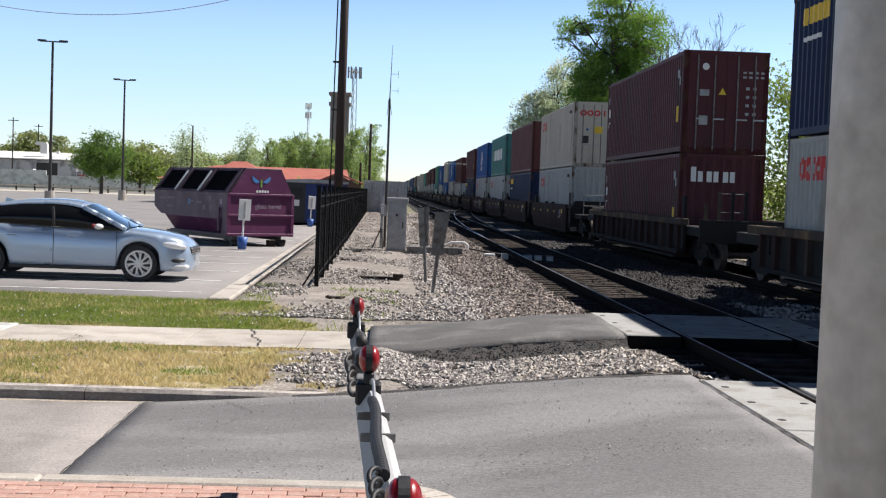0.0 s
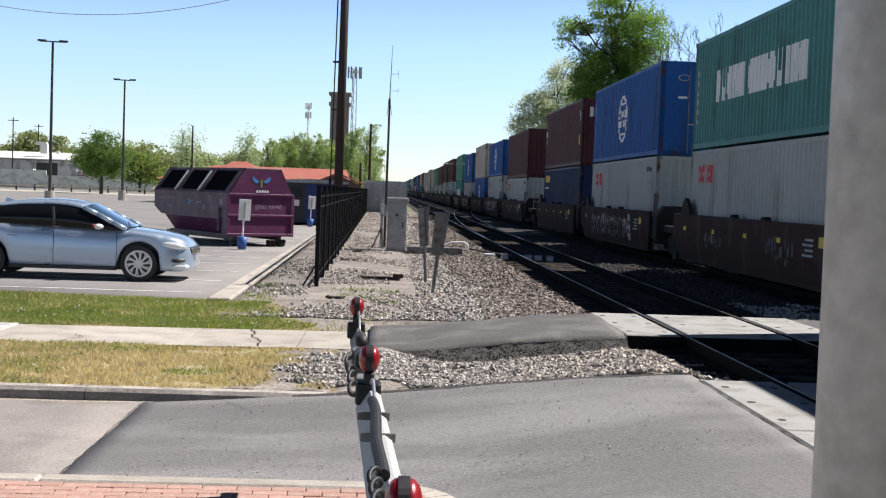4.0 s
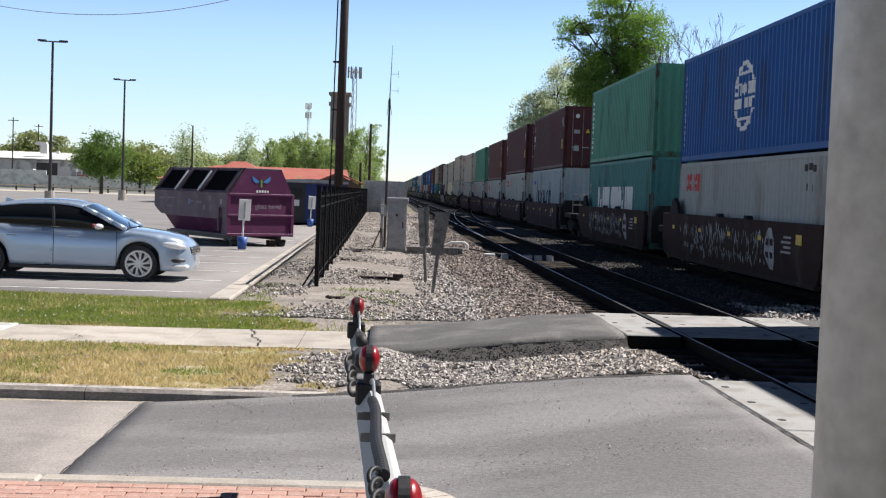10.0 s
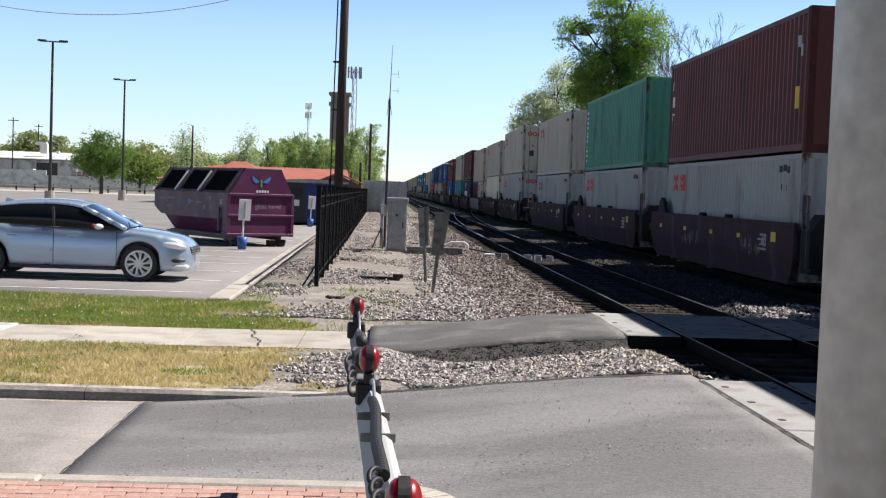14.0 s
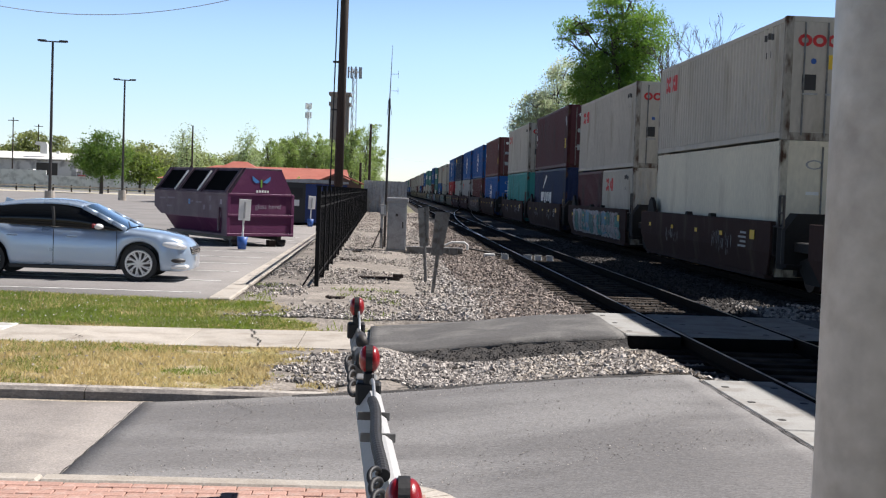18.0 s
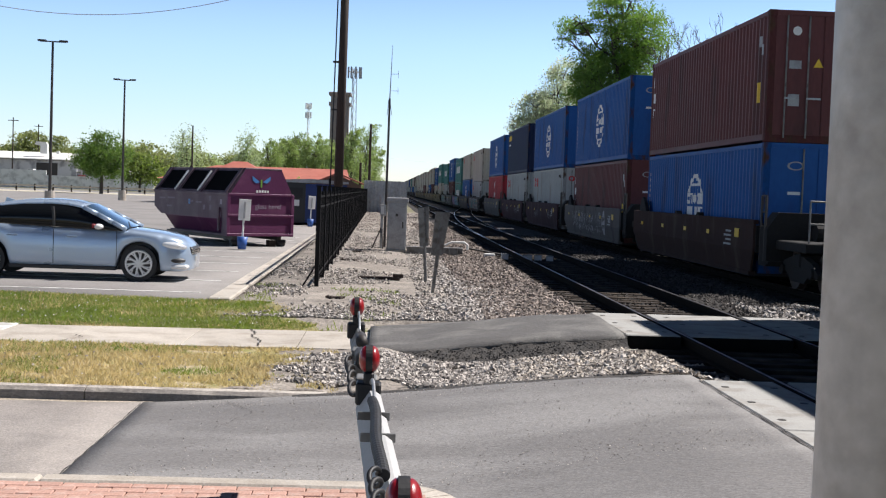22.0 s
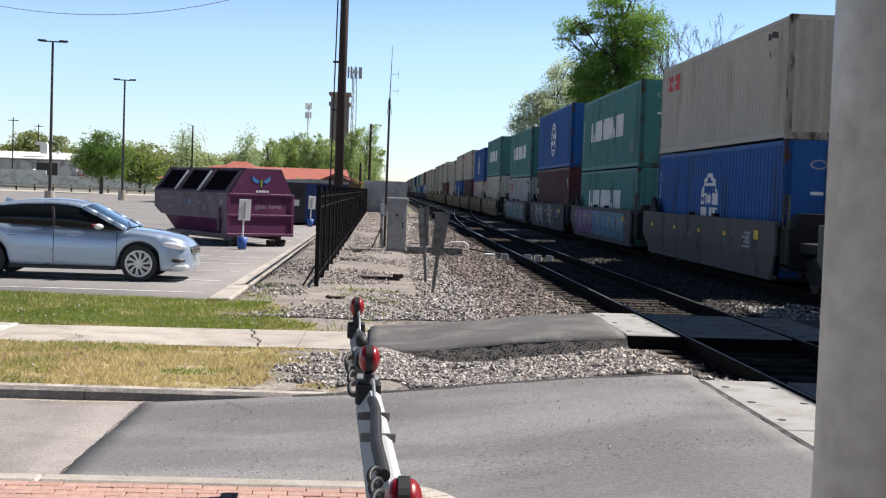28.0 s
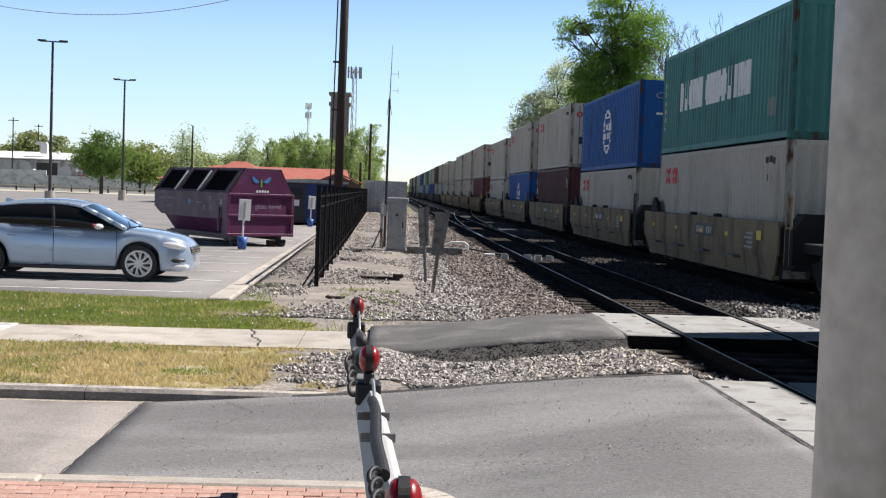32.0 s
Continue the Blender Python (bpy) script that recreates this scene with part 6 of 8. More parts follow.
cell_tower(-6.6, 230, 24.0, 0.7, "grey lattice cell tower with panel antennas")
cell_tower(-27, 420, 29.8, 0.55, "distant white lattice cell tower with two rings")


def lot_lamp(x, y, h, yaw, label):
    lp = empty("lot_lamp", pose(x, y, -0.12, 0, 0, yaw), label, "street lamp", "parking lot lamps")
    part("footing", T((0, 0, 0), (0, 0, 1.0), 0.38, 0.36, seg=16), concrete, lp, "round concrete footing")
    part("shaft", T((0, 0, 1.0), (0, 0, h), 0.12, 0.08, seg=10), dark_metal, lp)
    part("cross_arm", B(-0.9, -0.05, h - 0.06, 0.9, 0.05, h + 0.03), dark_metal, lp)
    for sx in (-1, 1):
        part("lamp_head", B(sx * 0.75 - 0.3, -0.18, h - 0.02, sx * 0.75 + 0.3, 0.18, h + 0.1, bevel=0.02), dark_metal, lp)


lot_lamp(-24.4, 92, 11.75, 8, "tall dark parking lot lamp with two heads on a concrete footing")
lot_lamp(-25.05, 120, 11.4, 8, "tall dark parking lot lamp with two flat heads")


def plain_pole(x, y, h, label="distant weathered wooden pole", arm=False):
    pp = empty("pole", pose(x, y, -0.3), label, "utility pole", "distant poles")
    part("shaft", T((0, 0, 0), (0, 0, h), 0.16, 0.11, seg=8), pole_wood, pp)
    if arm:
        part("cross_arm", B(-1.1, -0.06, h - 0.7, 1.1, 0.06, h - 0.55), pole_wood, pp)


for x, d, h in ((-29.4, 190, 10.7), (-33.3, 205, 10.2), (-76.6, 260, 14.2), (-90.7, 330, 16.0), (-1.88, 130, 8.8), (14.34, 140, 11.0), (-2.6, 120, 4.6)):
    plain_pole(x, d, h, arm=d > 250)

# ---- buildings ----
wall_grey = material("wall_grey", (0.6, 0.6, 0.605), 0.85, var=0.12, scale=0.3, fine=6, bump=0.1, second=(0.28, 0.28, 0.29))
fascia = material("white_fascia", (0.72, 0.71, 0.68), 0.7, var=0.08, scale=0.3, fine=5, bump=0.05)
tile_red = material("tile_red", (0.37, 0.12, 0.085), 0.8, var=0.18, scale=0.5, fine=5, bump=0.4, second=(0.34, 0.1, 0.07))
brown_wall = material("brown_wall", (0.14, 0.09, 0.07), 0.9, var=0.2, scale=0.5, fine=6, bump=0.2)
dark_glass = material("dark_glass", (0.02, 0.022, 0.025), 0.08, var=0.1, scale=1, fine=5, bump=0)

shop = empty("flat_roofed_building", pose(-64.1, 262, -0.2, 0, 0, 0), "long grey flat-roofed building with a white fascia", "building")
part("wall", B(-90, 0, 0, 0, 30, 5.7), wall_grey, shop)
part("roof", prism([(-1.2, 5.7), (9.5, 7.3), (9.5, 7.45), (-1.2, 5.9)], "x", -90.5, 0.4), fascia, shop, "sloping white metal roof")
part("soffit", B(-90.5, -0.99, 5.6, 0.4, 0.0, 5.69), dark_metal, shop)
part("annex", B(0.0, 1, 0, 10.3, 20, 4.5), wall_grey, shop)
part("annex_roof", B(-0.02, 0.8, 4.5, 10.5, 20, 4.65), fascia, shop)
part("loading_bay", B(-8.2, -0.1, 1.4, -3.9, 0.05, 5.1), dark_metal, shop, "dark open loading bay")
part("side_door", B(3.0, 0.9, 0.2, 4.2, 1.02, 2.6), dark_metal, shop)
part("wall_vent", B(0.4, -0.05, 2.2, 1.6, 0.98, 2.8), red_paint, shop)
part("roof_duct", prism([(-7.9, 7.0), (-6.5, 7.0), (-6.5, 9.0), (-6.9, 9.4), (-8.8, 9.5), (-9.0, 8.9), (-7.9, 8.6)], "y", 1.5, 2.6), fascia, shop, "white hooked roof duct")
part("roof_cap", B(0.0 - 4.6, 1.5, 7.0, -4.0, 2.2, 7.6), fascia, shop)
block_white = material("block_white", (0.82, 0.82, 0.8), 0.85, var=0.12, scale=0.5, fine=6, bump=0.2, second=(0.55, 0.55, 0.53))
low = empty("block_wall", pose(-76, 250, -0.2), "low pale grey block wall at the end of the lot", "wall")
for k in range(10):
    part("bay", B(3.0 * k, 0, 0, 2.96 + 3.0 * k, 0.25, 3.5 if k < 3 else 2.5 + 0.06 * (k % 2)), block_white, low)
dock = part("loading_dock", B(-78, 252, -0.3, -66, 258.5, 1.5), concrete)
tagged(dock, "raised concrete loading dock behind the wall", "loading dock", kind="structure")
fr = empty("timber_rail_fence", pose(0, 0, -0.1), "low weathered timber guard rail along the lot", "fence")
for k in range(16):
    xx = -66 + 2.6 * k
    part("post", B(xx - 0.1, 182 - 0.1, 0, xx + 0.1, 182.1, 1.0), tie_wood, fr)
    part("rail", B(xx, 181.85, 0.62, xx + 2.58, 181.9, 0.86), concrete, fr)


def far_vehicle(x, y, tone, label, h=1.75, L=5.2, kind="pickup_truck", base=-0.1):
    v = empty(kind, pose(x, y, base), label, "vehicle")
    lo = h * 0.55
    if kind == "van":
        prof = [(-L / 2, 0.45), (L / 2, 0.45), (L / 2, lo), (L * 0.36, lo + 0.1), (L * 0.27, h), (-L / 2 + 0.05, h)]
        panes = [(L * 0.12, L * 0.24), (-L * 0.1, L * 0.08)]
    else:
        prof = [(-L / 2, 0.5), (L / 2, 0.5), (L / 2, lo), (L * 0.26, lo + 0.06), (L * 0.17, h), (-L * 0.06, h), (-L * 0.1, lo + 0.05), (-L / 2, lo + 0.05)]
        panes = [(-L * 0.05, L * 0.05), (L * 0.065, L * 0.15)]
    part("body", prism(prof, "y", -0.9, 0.9), tone, v)
    for p0, p1 in panes:
        part("side_window", B(p0, -0.92, lo + 0.12, p1, 0.92, h - 0.14), dark_glass, v)
    part("bumper", B(L / 2 - 0.05, -0.85, 0.45, L / 2 + 0.06, 0.85, 0.68), dark_metal, v)
    for wx in (-L * 0.3, L * 0.32):
        for wy in (-0.82, 0.82):
            part("wheel", T((wx, wy - 0.12, 0.38), (wx, wy + 0.12, 0.38), 0.38, seg=14), black_rubber, v)


far_vehicle(-71.3, 254, white_paint, "white pickup truck parked by the grey building", 2.0, 4.6, base=1.5)

house = empty("red_roofed_building", pose(0, 0, -0.2), "low building with a hipped red tile roof", "building")


def hip_roof(x0, y0, x1, y1, z0, z1, inset, mat, name="roof", right=None):
    bm = bmesh.new()
    ym = (y0 + y1) / 2
    V = [bm.verts.new(p) for p in ((x0, y0, z0), (x1, y0, z0), (x1, y1, z0), (x0, y1, z0), (x0 + inset, ym, z1), (x1 - (inset if right is None else right), ym, z1))]
    for f in ((0, 1, 5, 4), (1, 2, 5), (2, 3, 4, 5), (3, 0, 4), (3, 2, 1, 0)):
        bm.faces.new([V[i] for i in f])
    return part(name, bm, mat, house)


part("wall", B(-20, 116, 0, -4.8, 128, 2.3), brown_wall, house)
hip_roof(-21, 115, -3.7, 129, 2.35, 3.8, 4.5, tile_red, right=0.25)
hip_roof(-17.0, 113.5, -10.5, 122, 2.6, 4.15, 2.6, tile_red)
wing = part("wall", B(-6.2, 110, 0, -2.4, 116, 2.36), brown_wall, house)
gb = prism([(-6.5, 2.3), (-6.5, 2.42), (-4.35, 3.36), (-2.0, 2.42), (-2.0, 2.3), (-4.35, 3.2)], "y", 109.3, 116.5)
part("roof", gb, tile_red, house)
part("gable", prism([(-6.2, 2.32), (-2.4, 2.32), (-4.35, 3.19)], "y", 109.5, 110.2), brown_wall, house)
bush = tree(-8.6, 108, -0.2, [(0, 0, 1.6, 0.9, 0.9), (0.9, 0, 1.9, 0.7, 0.8), (-0.8, 0, 1.5, 0.7, 0.7)], "dusky", 900, 0.12, "dark shrub in front of the building", 61, 0.05)
tagged(bush, category="shrub")

screen_wall = empty("grey_screen", pose(0, 0, -0.2), "tall pale grey corrugated screen at the yard's end", "wall")
for k in range(4):
    part("panel", wave_panel("panel", wave_line(-2.0 + 0.93 * k, -1.08 + 0.93 * k), 0, 2.75, lambda s, i, z: (s, 108 + i, z)), silver_paint, screen_wall)
part("backing", B(-2.0, 108.06, 0, 1.7, 108.2, 2.72), silver_paint, screen_wall)

# ---- wires ----
wires = empty("overhead_wire", pose(0, 0, 0), "thin sagging overhead cable slung from the utility pole", "cable")
part("strand", sweep([(-1.8 - 17.4 * f, 42.4, 9.3 - 2.05 * (1 - (2 * f - 1) ** 2)) for f in [k / 30 for k in range(31)]], 0.012, 5), silver_paint, wires)
plain_pole(-19.2, 42.4, 10.2, "plain wooden pole holding the cable's far end")
w2 = empty("overhead_wire", pose(0, 0, 0), "faint distant wire strung across the tracks", "cable")
part("strand", sweep([(-1.88 + f * 16.22, 130 + 10 * f, 5.35 - 0.5 * (1 - (2 * f - 1) ** 2)) for f in [k / 16 for k in range(17)]], 0.009, 5), silver_paint, w2)

# ---- signal equipment by the track ----
cab = empty("signal_cabinet", pose(0.34, 39.3, -0.14), "weathered grey metal railway signal cabinet", "cabinet")
part("body", B(-0.3, -0.3, 0.08, 0.3, 0.3, 1.55, bevel=0.01), silver_paint, cab)
part("lid", B(-0.34, -0.34, 1.55, 0.34, 0.34, 1.7, bevel=0.02), silver_paint, cab)
part("door", B(-0.26, -0.325, 0.14, 0.26, -0.3, 1.48, bevel=0.005), silver_paint, cab)
part("vent", B(-0.05, -0.34, 1.12, 0.03, -0.325, 1.2), dark_metal, cab)
part("latch", B(0.16, -0.345, 0.75, 0.2, -0.325, 0.95), dark_metal, cab)
part("plinth", B(-0.33, -0.33, 0, 0.33, 0.33, 0.08), concrete, cab)
sb = empty("equipment_post", pose(-0.13, 40.3, -0.14), "slim grey equipment post with a small box", "post")
part("post", T((0, 0, 0), (0, 0, 1.75), 0.05, seg=8), galvanised, sb)
part("box", B(-0.08, -0.12, 1.1, 0.12, 0.0, 1.45, bevel=0.01), silver_paint, sb)
part("white_plate", B(-0.05, -0.13, 1.15, 0.06, -0.12, 1.4), white_paint, sb)
for sx in (-0.32, 0.05):
    part("leg", T((sx, -0.25, 0), (0, 0, 0.75), 0.025, seg=6), dark_metal, sb)
tr = empty("cable_trough", pose(0, 0, 0), "low grey cable trough running from cabinet to track", "conduit")
part("trough", B(0.66, 38.6, -0.22, 2.4, 38.95, 0.07, bevel=0.01), dull_zinc, tr)
part("end_box", B(1.95, 37.9, -0.22, 2.2, 38.3, 0.1, bevel=0.01), dull_zinc, tr)
part("pipe", sweep([(1.8, 38.0, 0.16), (2.0, 38.0, 0.26), (2.4, 38.0, 0.27), (2.5, 38.0, 0.2), (2.5, 38.0, 0.06)], 0.035, 10), white_paint, tr, "white bent pipe")
part("rod", T((2.5, 38.1, 0.1), (3.6, 38.3, -0.08), 0.03, seg=6), dark_metal, tr)
jb = empty("junction_box", pose(3.15, 37.6, -0.2), "small rusty white box beside the rail", "junction box")
part("body", B(-0.16, -0.12, 0, 0.16, 0.12, 0.18, bevel=0.015), white_paint, jb)


def battered_sign(x, y, h, lean, w, label, yaw):
    s = empty("sign_post", pose(x, y, -0.18, 0, lean, yaw), label, "sign")
    part("post", prism([(-0.03, -0.02), (0.03, -0.02), (0.03, 0.02), (0.018, 0.02), (0.018, -0.006), (-0.018, -0.006), (-0.018, 0.02), (-0.03, 0.02)], "z", -0.2, h), dull_zinc, s)
    b = part("sign_back", prism([(-w * 0.45, h - 0.82), (w * 0.35, h - 0.8), (w * 0.55, h + 0.03), (-w * 0.5, h)], "y", 0.022, 0.032), dull_zinc, s, "dull grey metal sign back")
    bolts = bmesh.new()
    for k in range(5):
        tube(bolts, (w * 0.12, 0.02, h - 0.7 + 0.15 * k), (w * 0.12, 0.008, h - 0.7 + 0.15 * k), 0.012, seg=6)
    part("hole", bolts, dark_metal, b)


battered_sign(0.915, 23.6, 1.58, 5.5, 0.27, "leaning grey metal sign on a steel channel post", 8)
battered_sign(0.885, 26.4, 1.62, -4.5, 0.24, "crooked grey metal sign on a thin post", -20)
old = empty("discarded_timber", pose(-0.12, 26.3, -0.09, 0, 0, -3), "dark rotten timber lying on the gravel", "timber")
part("plank", B(-0.42, -0.07, -0.02, 0.45, 0.07, 0.06, bevel=0.015), pole_wood, old)
part("splinter", B(0.3, -0.04, 0.04, 0.52, 0.05, 0.12, bevel=0.01), pole_wood, old)



for bx, by, bw in ((3.62, 37.7, 0.1), (4.3, 37.6, 0.12), (4.62, 37.6, 0.1), (4.95, 37.4, 0.09)):
    rc = empty("switch_rod_cover", pose(bx, by, -0.19, 0, 0, 4), "small pale box over the switch rods between the rails", "junction box", "switch rod covers")
    part("body", B(-bw, -0.1, 0, bw, 0.1, 0.15, bevel=0.015), block_white, rc)
    part("cap", B(-bw - 0.01, -0.11, 0.15, bw + 0.01, 0.11, 0.17), silver_paint, rc)
rd = random.Random(15)
for bx, by, ln in ((-0.8, 37.6, 0.35), (-0.95, 33.0, 0.5), (1.05, 45.6, 0.35), (-0.85, 21.5, 0.3)):
    db = empty("debris", pose(bx, by, ground_z(bx, by) + 0.06, 0, 0, rd.uniform(-25, 25)), "dark rotten wood scrap lying on the gravel", "debris", "scraps on the gravel")
    part("scrap", sweep([(ln * (k / 8 - 0.5), 0.04 * math.sin(k * 1.7), 0.015 + 0.012 * math.sin(k * 2.3)) for k in range(9)], 0.025, 6, 0.3), pole_wood, db)
    part("chip", sweep([(ln * 0.2 + 0.03 * k, 0.06 + 0.02 * k, 0.02) for k in range(4)], 0.018, 5, 0.3), pole_wood, db)
# ---- the blue saloon car ----
car_blue = material("car_blue", (0.41, 0.51, 0.64), 0.3, 0.4, var=0.04, scale=1, fine=200, bump=0.0, coat=1.0)
# body blue darkened to put the handles' shadow into their colour
handle_shaded = material("handle_shaded", (0.2, 0.26, 0.34), 0.6, 0.0, var=0.05, scale=3, fine=40, bump=0)
chrome = material("chrome", (0.75, 0.75, 0.76), 0.12, 1.0, var=0.05, scale=5, fine=30, bump=0)
tinted = material("tinted_glass", (0.008, 0.009, 0.01), 0.08, var=0.05, scale=1, fine=5, bump=0, spec=0.3)
screen_glass = material("windscreen_glass", (0.05, 0.09, 0.13), 0.04, var=0.05, scale=1, fine=5, bump=0, coat=1.0)
lamp_glass = material("lamp_glass", (0.78, 0.8, 0.82), 0.1, 0.3, var=0.1, scale=10, fine=40, bump=0, coat=1.0)
rim_alloy = material("rim_alloy", (0.82, 0.82, 0.8), 0.35, 0.2, var=0.06, scale=5, fine=30, bump=0, coat=0.5)
plastic = material("black_plastic", (0.025, 0.025, 0.026), 0.5, var=0.1, scale=5, fine=40, bump=0.05)

CAR = empty("saloon_car", pose(-6.09, 24.85, -0.112, 0, 0, 0.5), "light metallic blue four-door saloon with tinted windows", "car")
DECK = [(-2.55, 0.92), (-2.45, 1.05), (-2.1, 1.1), (-1.5, 1.06), (0.0, 1.0), (1.0, 0.96), (1.25, 0.965), (1.7, 0.915), (2.05, 0.845), (2.2, 0.79), (2.3, 0.7), (2.36, 0.52)]
WIDE = [(-2.55, 0.62), (-2.45, 0.76), (-2.1, 0.88), (-1.3, 0.92), (1.3, 0.92), (1.95, 0.88), (2.16, 0.8), (2.3, 0.66), (2.37, 0.5)]
WB = ((-1.42, 0.34), (1.42, 0.34))


def loft(stations, section, name, mat, parent, label="", close=True):
    """Rings of section(x) joined along the stations."""
    V, F = [], []
    n = len(section(stations[0]))
    for x in stations:
        V += section(x)
    for k in range(len(stations) - 1):
        F += [(k * n + i, k * n + (i + 1) % n, (k + 1) * n + (i + 1) % n, (k + 1) * n + i) for i in range(n)]
    if close:
        F += [tuple(range(n))[::-1], tuple(range((len(stations) - 1) * n, len(stations) * n))]
    return part(name, mesh_of(name, V, F), mat, parent, label, smooth=True)


def body_ring(x):
    w, d = interp(x, WIDE), interp(x, DECK)
    low = interp(x, [(-2.56, 0.42), (-2.3, 0.24), (2.2, 0.2), (2.5, 0.26), (2.56, 0.38)])
    for cx, cz in WB:
        q = 0.405 ** 2 - (x - cx) ** 2
        if q > 0:
            low = max(low, cz + math.sqrt(q))
    low = min(low, d - 0.12)
    mid = lambda f: low + (d - low) * f
    half = [(0.0, low), (w * 0.9, low), (w * 0.985, low + 0.02), (w * 1.0, mid(0.25)), (w * 1.0, mid(0.5)), (w * 0.99, mid(0.72)), (w * 0.955, mid(0.9)), (w * 0.9, d - 0.005), (w * 0.6, d + 0.02), (0.0, d + 0.03)]
    return [(x, -a, z) for a, z in half] + [(x, a, z) for a, z in half[-2:0:-1]]


body = loft(steps(-2.55, 2.37, 0.045), body_ring, "body", car_blue, CAR, "metallic pale blue bodywork")
TOPZ = [(-2.02, 1.1), (-1.7, 1.24), (-1.3, 1.39), (-0.8, 1.465), (-0.3, 1.49), (0.05, 1.475), (0.36, 1.41), (0.75, 1.2), (1.2, 0.96)]


def cabin_ring(x, grow=0.0):
    t = interp(x, TOPZ) + grow
    w = 0.88 - 0.1 * max(0, abs(x + 0.3) - 1.2)
    b = min(0.965 - 0.035 * x, t - 0.02)
    k = (t - b) / 0.52
    half = [(w - 0.06, b), (w - 0.02 + grow, b + 0.02), (w - 0.09 * k + grow, b + (t - b) * 0.5), (w - 0.21 * k + grow, b + (t - b) * 0.86), (w - 0.34 * k, t - 0.02 * k), (0.0, t + 0.012)]
    return [(x, -a, z) for a, z in half] + [(x, a, z) for a, z in half[-2::-1]]


loft(steps(-2.0, 1.18, 0.06), cabin_ring, "glasshouse", tinted, CAR, "dark tinted glass")


def roof_ring(x):
    t = interp(x, TOPZ)
    w = 0.88 - 0.1 * max(0, abs(x + 0.3) - 1.2)
    k = max(0.05, (t - 0.97) / 0.52)
    half = [(w - 0.215 * k + 0.012, 0.97 + (t - 0.97) * 0.875), (w - 0.25 * k + 0.012, 0.97 + (t - 0.97) * 0.94), (w - 0.34 * k, t + 0.006), (0.0, t + 0.03)]
    top = [(x, -a, z) for a, z in half] + [(x, a, z) for a, z in half[-2::-1]]
    low = [(x, a * 0.97, z - 0.03) for _, a, z in top[::-1]]
    return top + low


loft(steps(-1.55, 0.34, 0.08), roof_ring, "roof", car_blue, CAR)
for sy in (-1, 1):
    def rod(pts, r, name, mat, parent=CAR):
        bm = bmesh.new()
        for p, q in zip(pts, pts[1:]):
            tube(bm, p, q, r, seg=6)
        return part(name, bm, mat, parent, smooth=True)

    rod([(x, sy * (0.885 - 0.23 * (interp(x, TOPZ) - 0.97) / 0.52), 0.97 + (interp(x, TOPZ) - 0.97) * 0.88) for x in (0.32, 0.6, 0.9, 1.16)], 0.048, "windscreen_pillar", car_blue)
    rod([(x, sy * (0.885 - 0.23 * (interp(x, TOPZ) - 0.97) / 0.52), 0.97 + (interp(x, TOPZ) - 0.97) * 0.86) for x in (-1.5, -1.75, -1.98)], 0.06, "rear_pillar", car_blue)
    rod([(x, sy * 0.9, 0.985 - 0.035 * x) for x in (-1.85, -1.0, 0.0, 1.1)], 0.006, "belt_trim", plastic)
    part("door_pillar", prism([(-0.2, 0.97), (-0.16, 0.97), (-0.2, 1.37), (-0.24, 1.37)], "y", sy * 0.84 - 0.045, sy * 0.84 + 0.045), plastic, CAR)
    for dx in (0.16, -0.95):
        part("door_handle", B(dx - 0.1, sy * 0.915 - 0.014, 0.8, dx + 0.1, sy * 0.915 + 0.016, 0.83, bevel=0.01), handle_shaded, CAR)
    for dx in (-0.18, 1.0, -1.25):
        part("door_gap", B(dx - 0.005, sy * 0.918 - 0.006, 0.3, dx + 0.005, sy * 0.918 + 0.004, 0.94), plastic, CAR)
    part("sill_trim", B(-1.0, sy * 0.9 - 0.03, 0.2, 1.0, sy * 0.9 + 0.025, 0.27, bevel=0.01), plastic, CAR)
    mi = bmesh.new()
    bmesh.ops.create_uvsphere(mi, u_segments=14, v_segments=8, radius=1.0, matrix=Matrix.Translation((0.68, sy * 1.0, 1.02)) @ Matrix.Diagonal((0.085, 0.1, 0.055, 1)))
    # near mirror gets white paint in place of sun glare on body blue
    mr = part("mirror", mi, white_paint if sy < 0 else car_blue, CAR, "door mirror, the near one painted sunlit white", smooth=True)
    part("mirror_lamp", B(0.56, sy * 1.0 - 0.06, 1.0, 0.61, sy * 1.0 + 0.05, 1.07, bevel=0.01), red_lens, mr)
    part("mirror_foot", B(0.66, sy * 0.9 - 0.06, 0.95, 0.76, sy * 0.9 + 0.08, 0.99), plastic, mr)
    hl = bmesh.new()
    bmesh.ops.create_uvsphere(hl, u_segments=16, v_segments=8, radius=1.0, matrix=Matrix.Translation((2.07, sy * 0.785, 0.69)) @ Matrix.Rotation(sy * -0.42, 4, "Z") @ Matrix.Rotation(0.14, 4, "Y") @ Matrix.Diagonal((0.25, 0.085, 0.072, 1)))
    part("headlight", hl, lamp_glass, CAR, "clear headlight", smooth=True)
    fl = bmesh.new()
    bmesh.ops.create_uvsphere(fl, u_segments=14, v_segments=8, radius=1.0, matrix=Matrix.Translation((2.13, sy * 0.77, 0.41)) @ Matrix.Rotation(sy * -0.4, 4, "Z") @ Matrix.Diagonal((0.16, 0.07, 0.055, 1)))
    part("fog_lamp_recess", fl, plastic, CAR, smooth=True)
    part("bumper_lip", B(2.0, sy * 0.68 - 0.18, 0.25, 2.33, sy * 0.68 + 0.15, 0.33, bevel=0.025), rim_alloy, CAR)
    part("tail_light", B(-2.52, sy * 0.68 - 0.16, 0.78, -2.36, sy * 0.68 + 0.16, 0.96, bevel=0.03), red_lens, CAR)
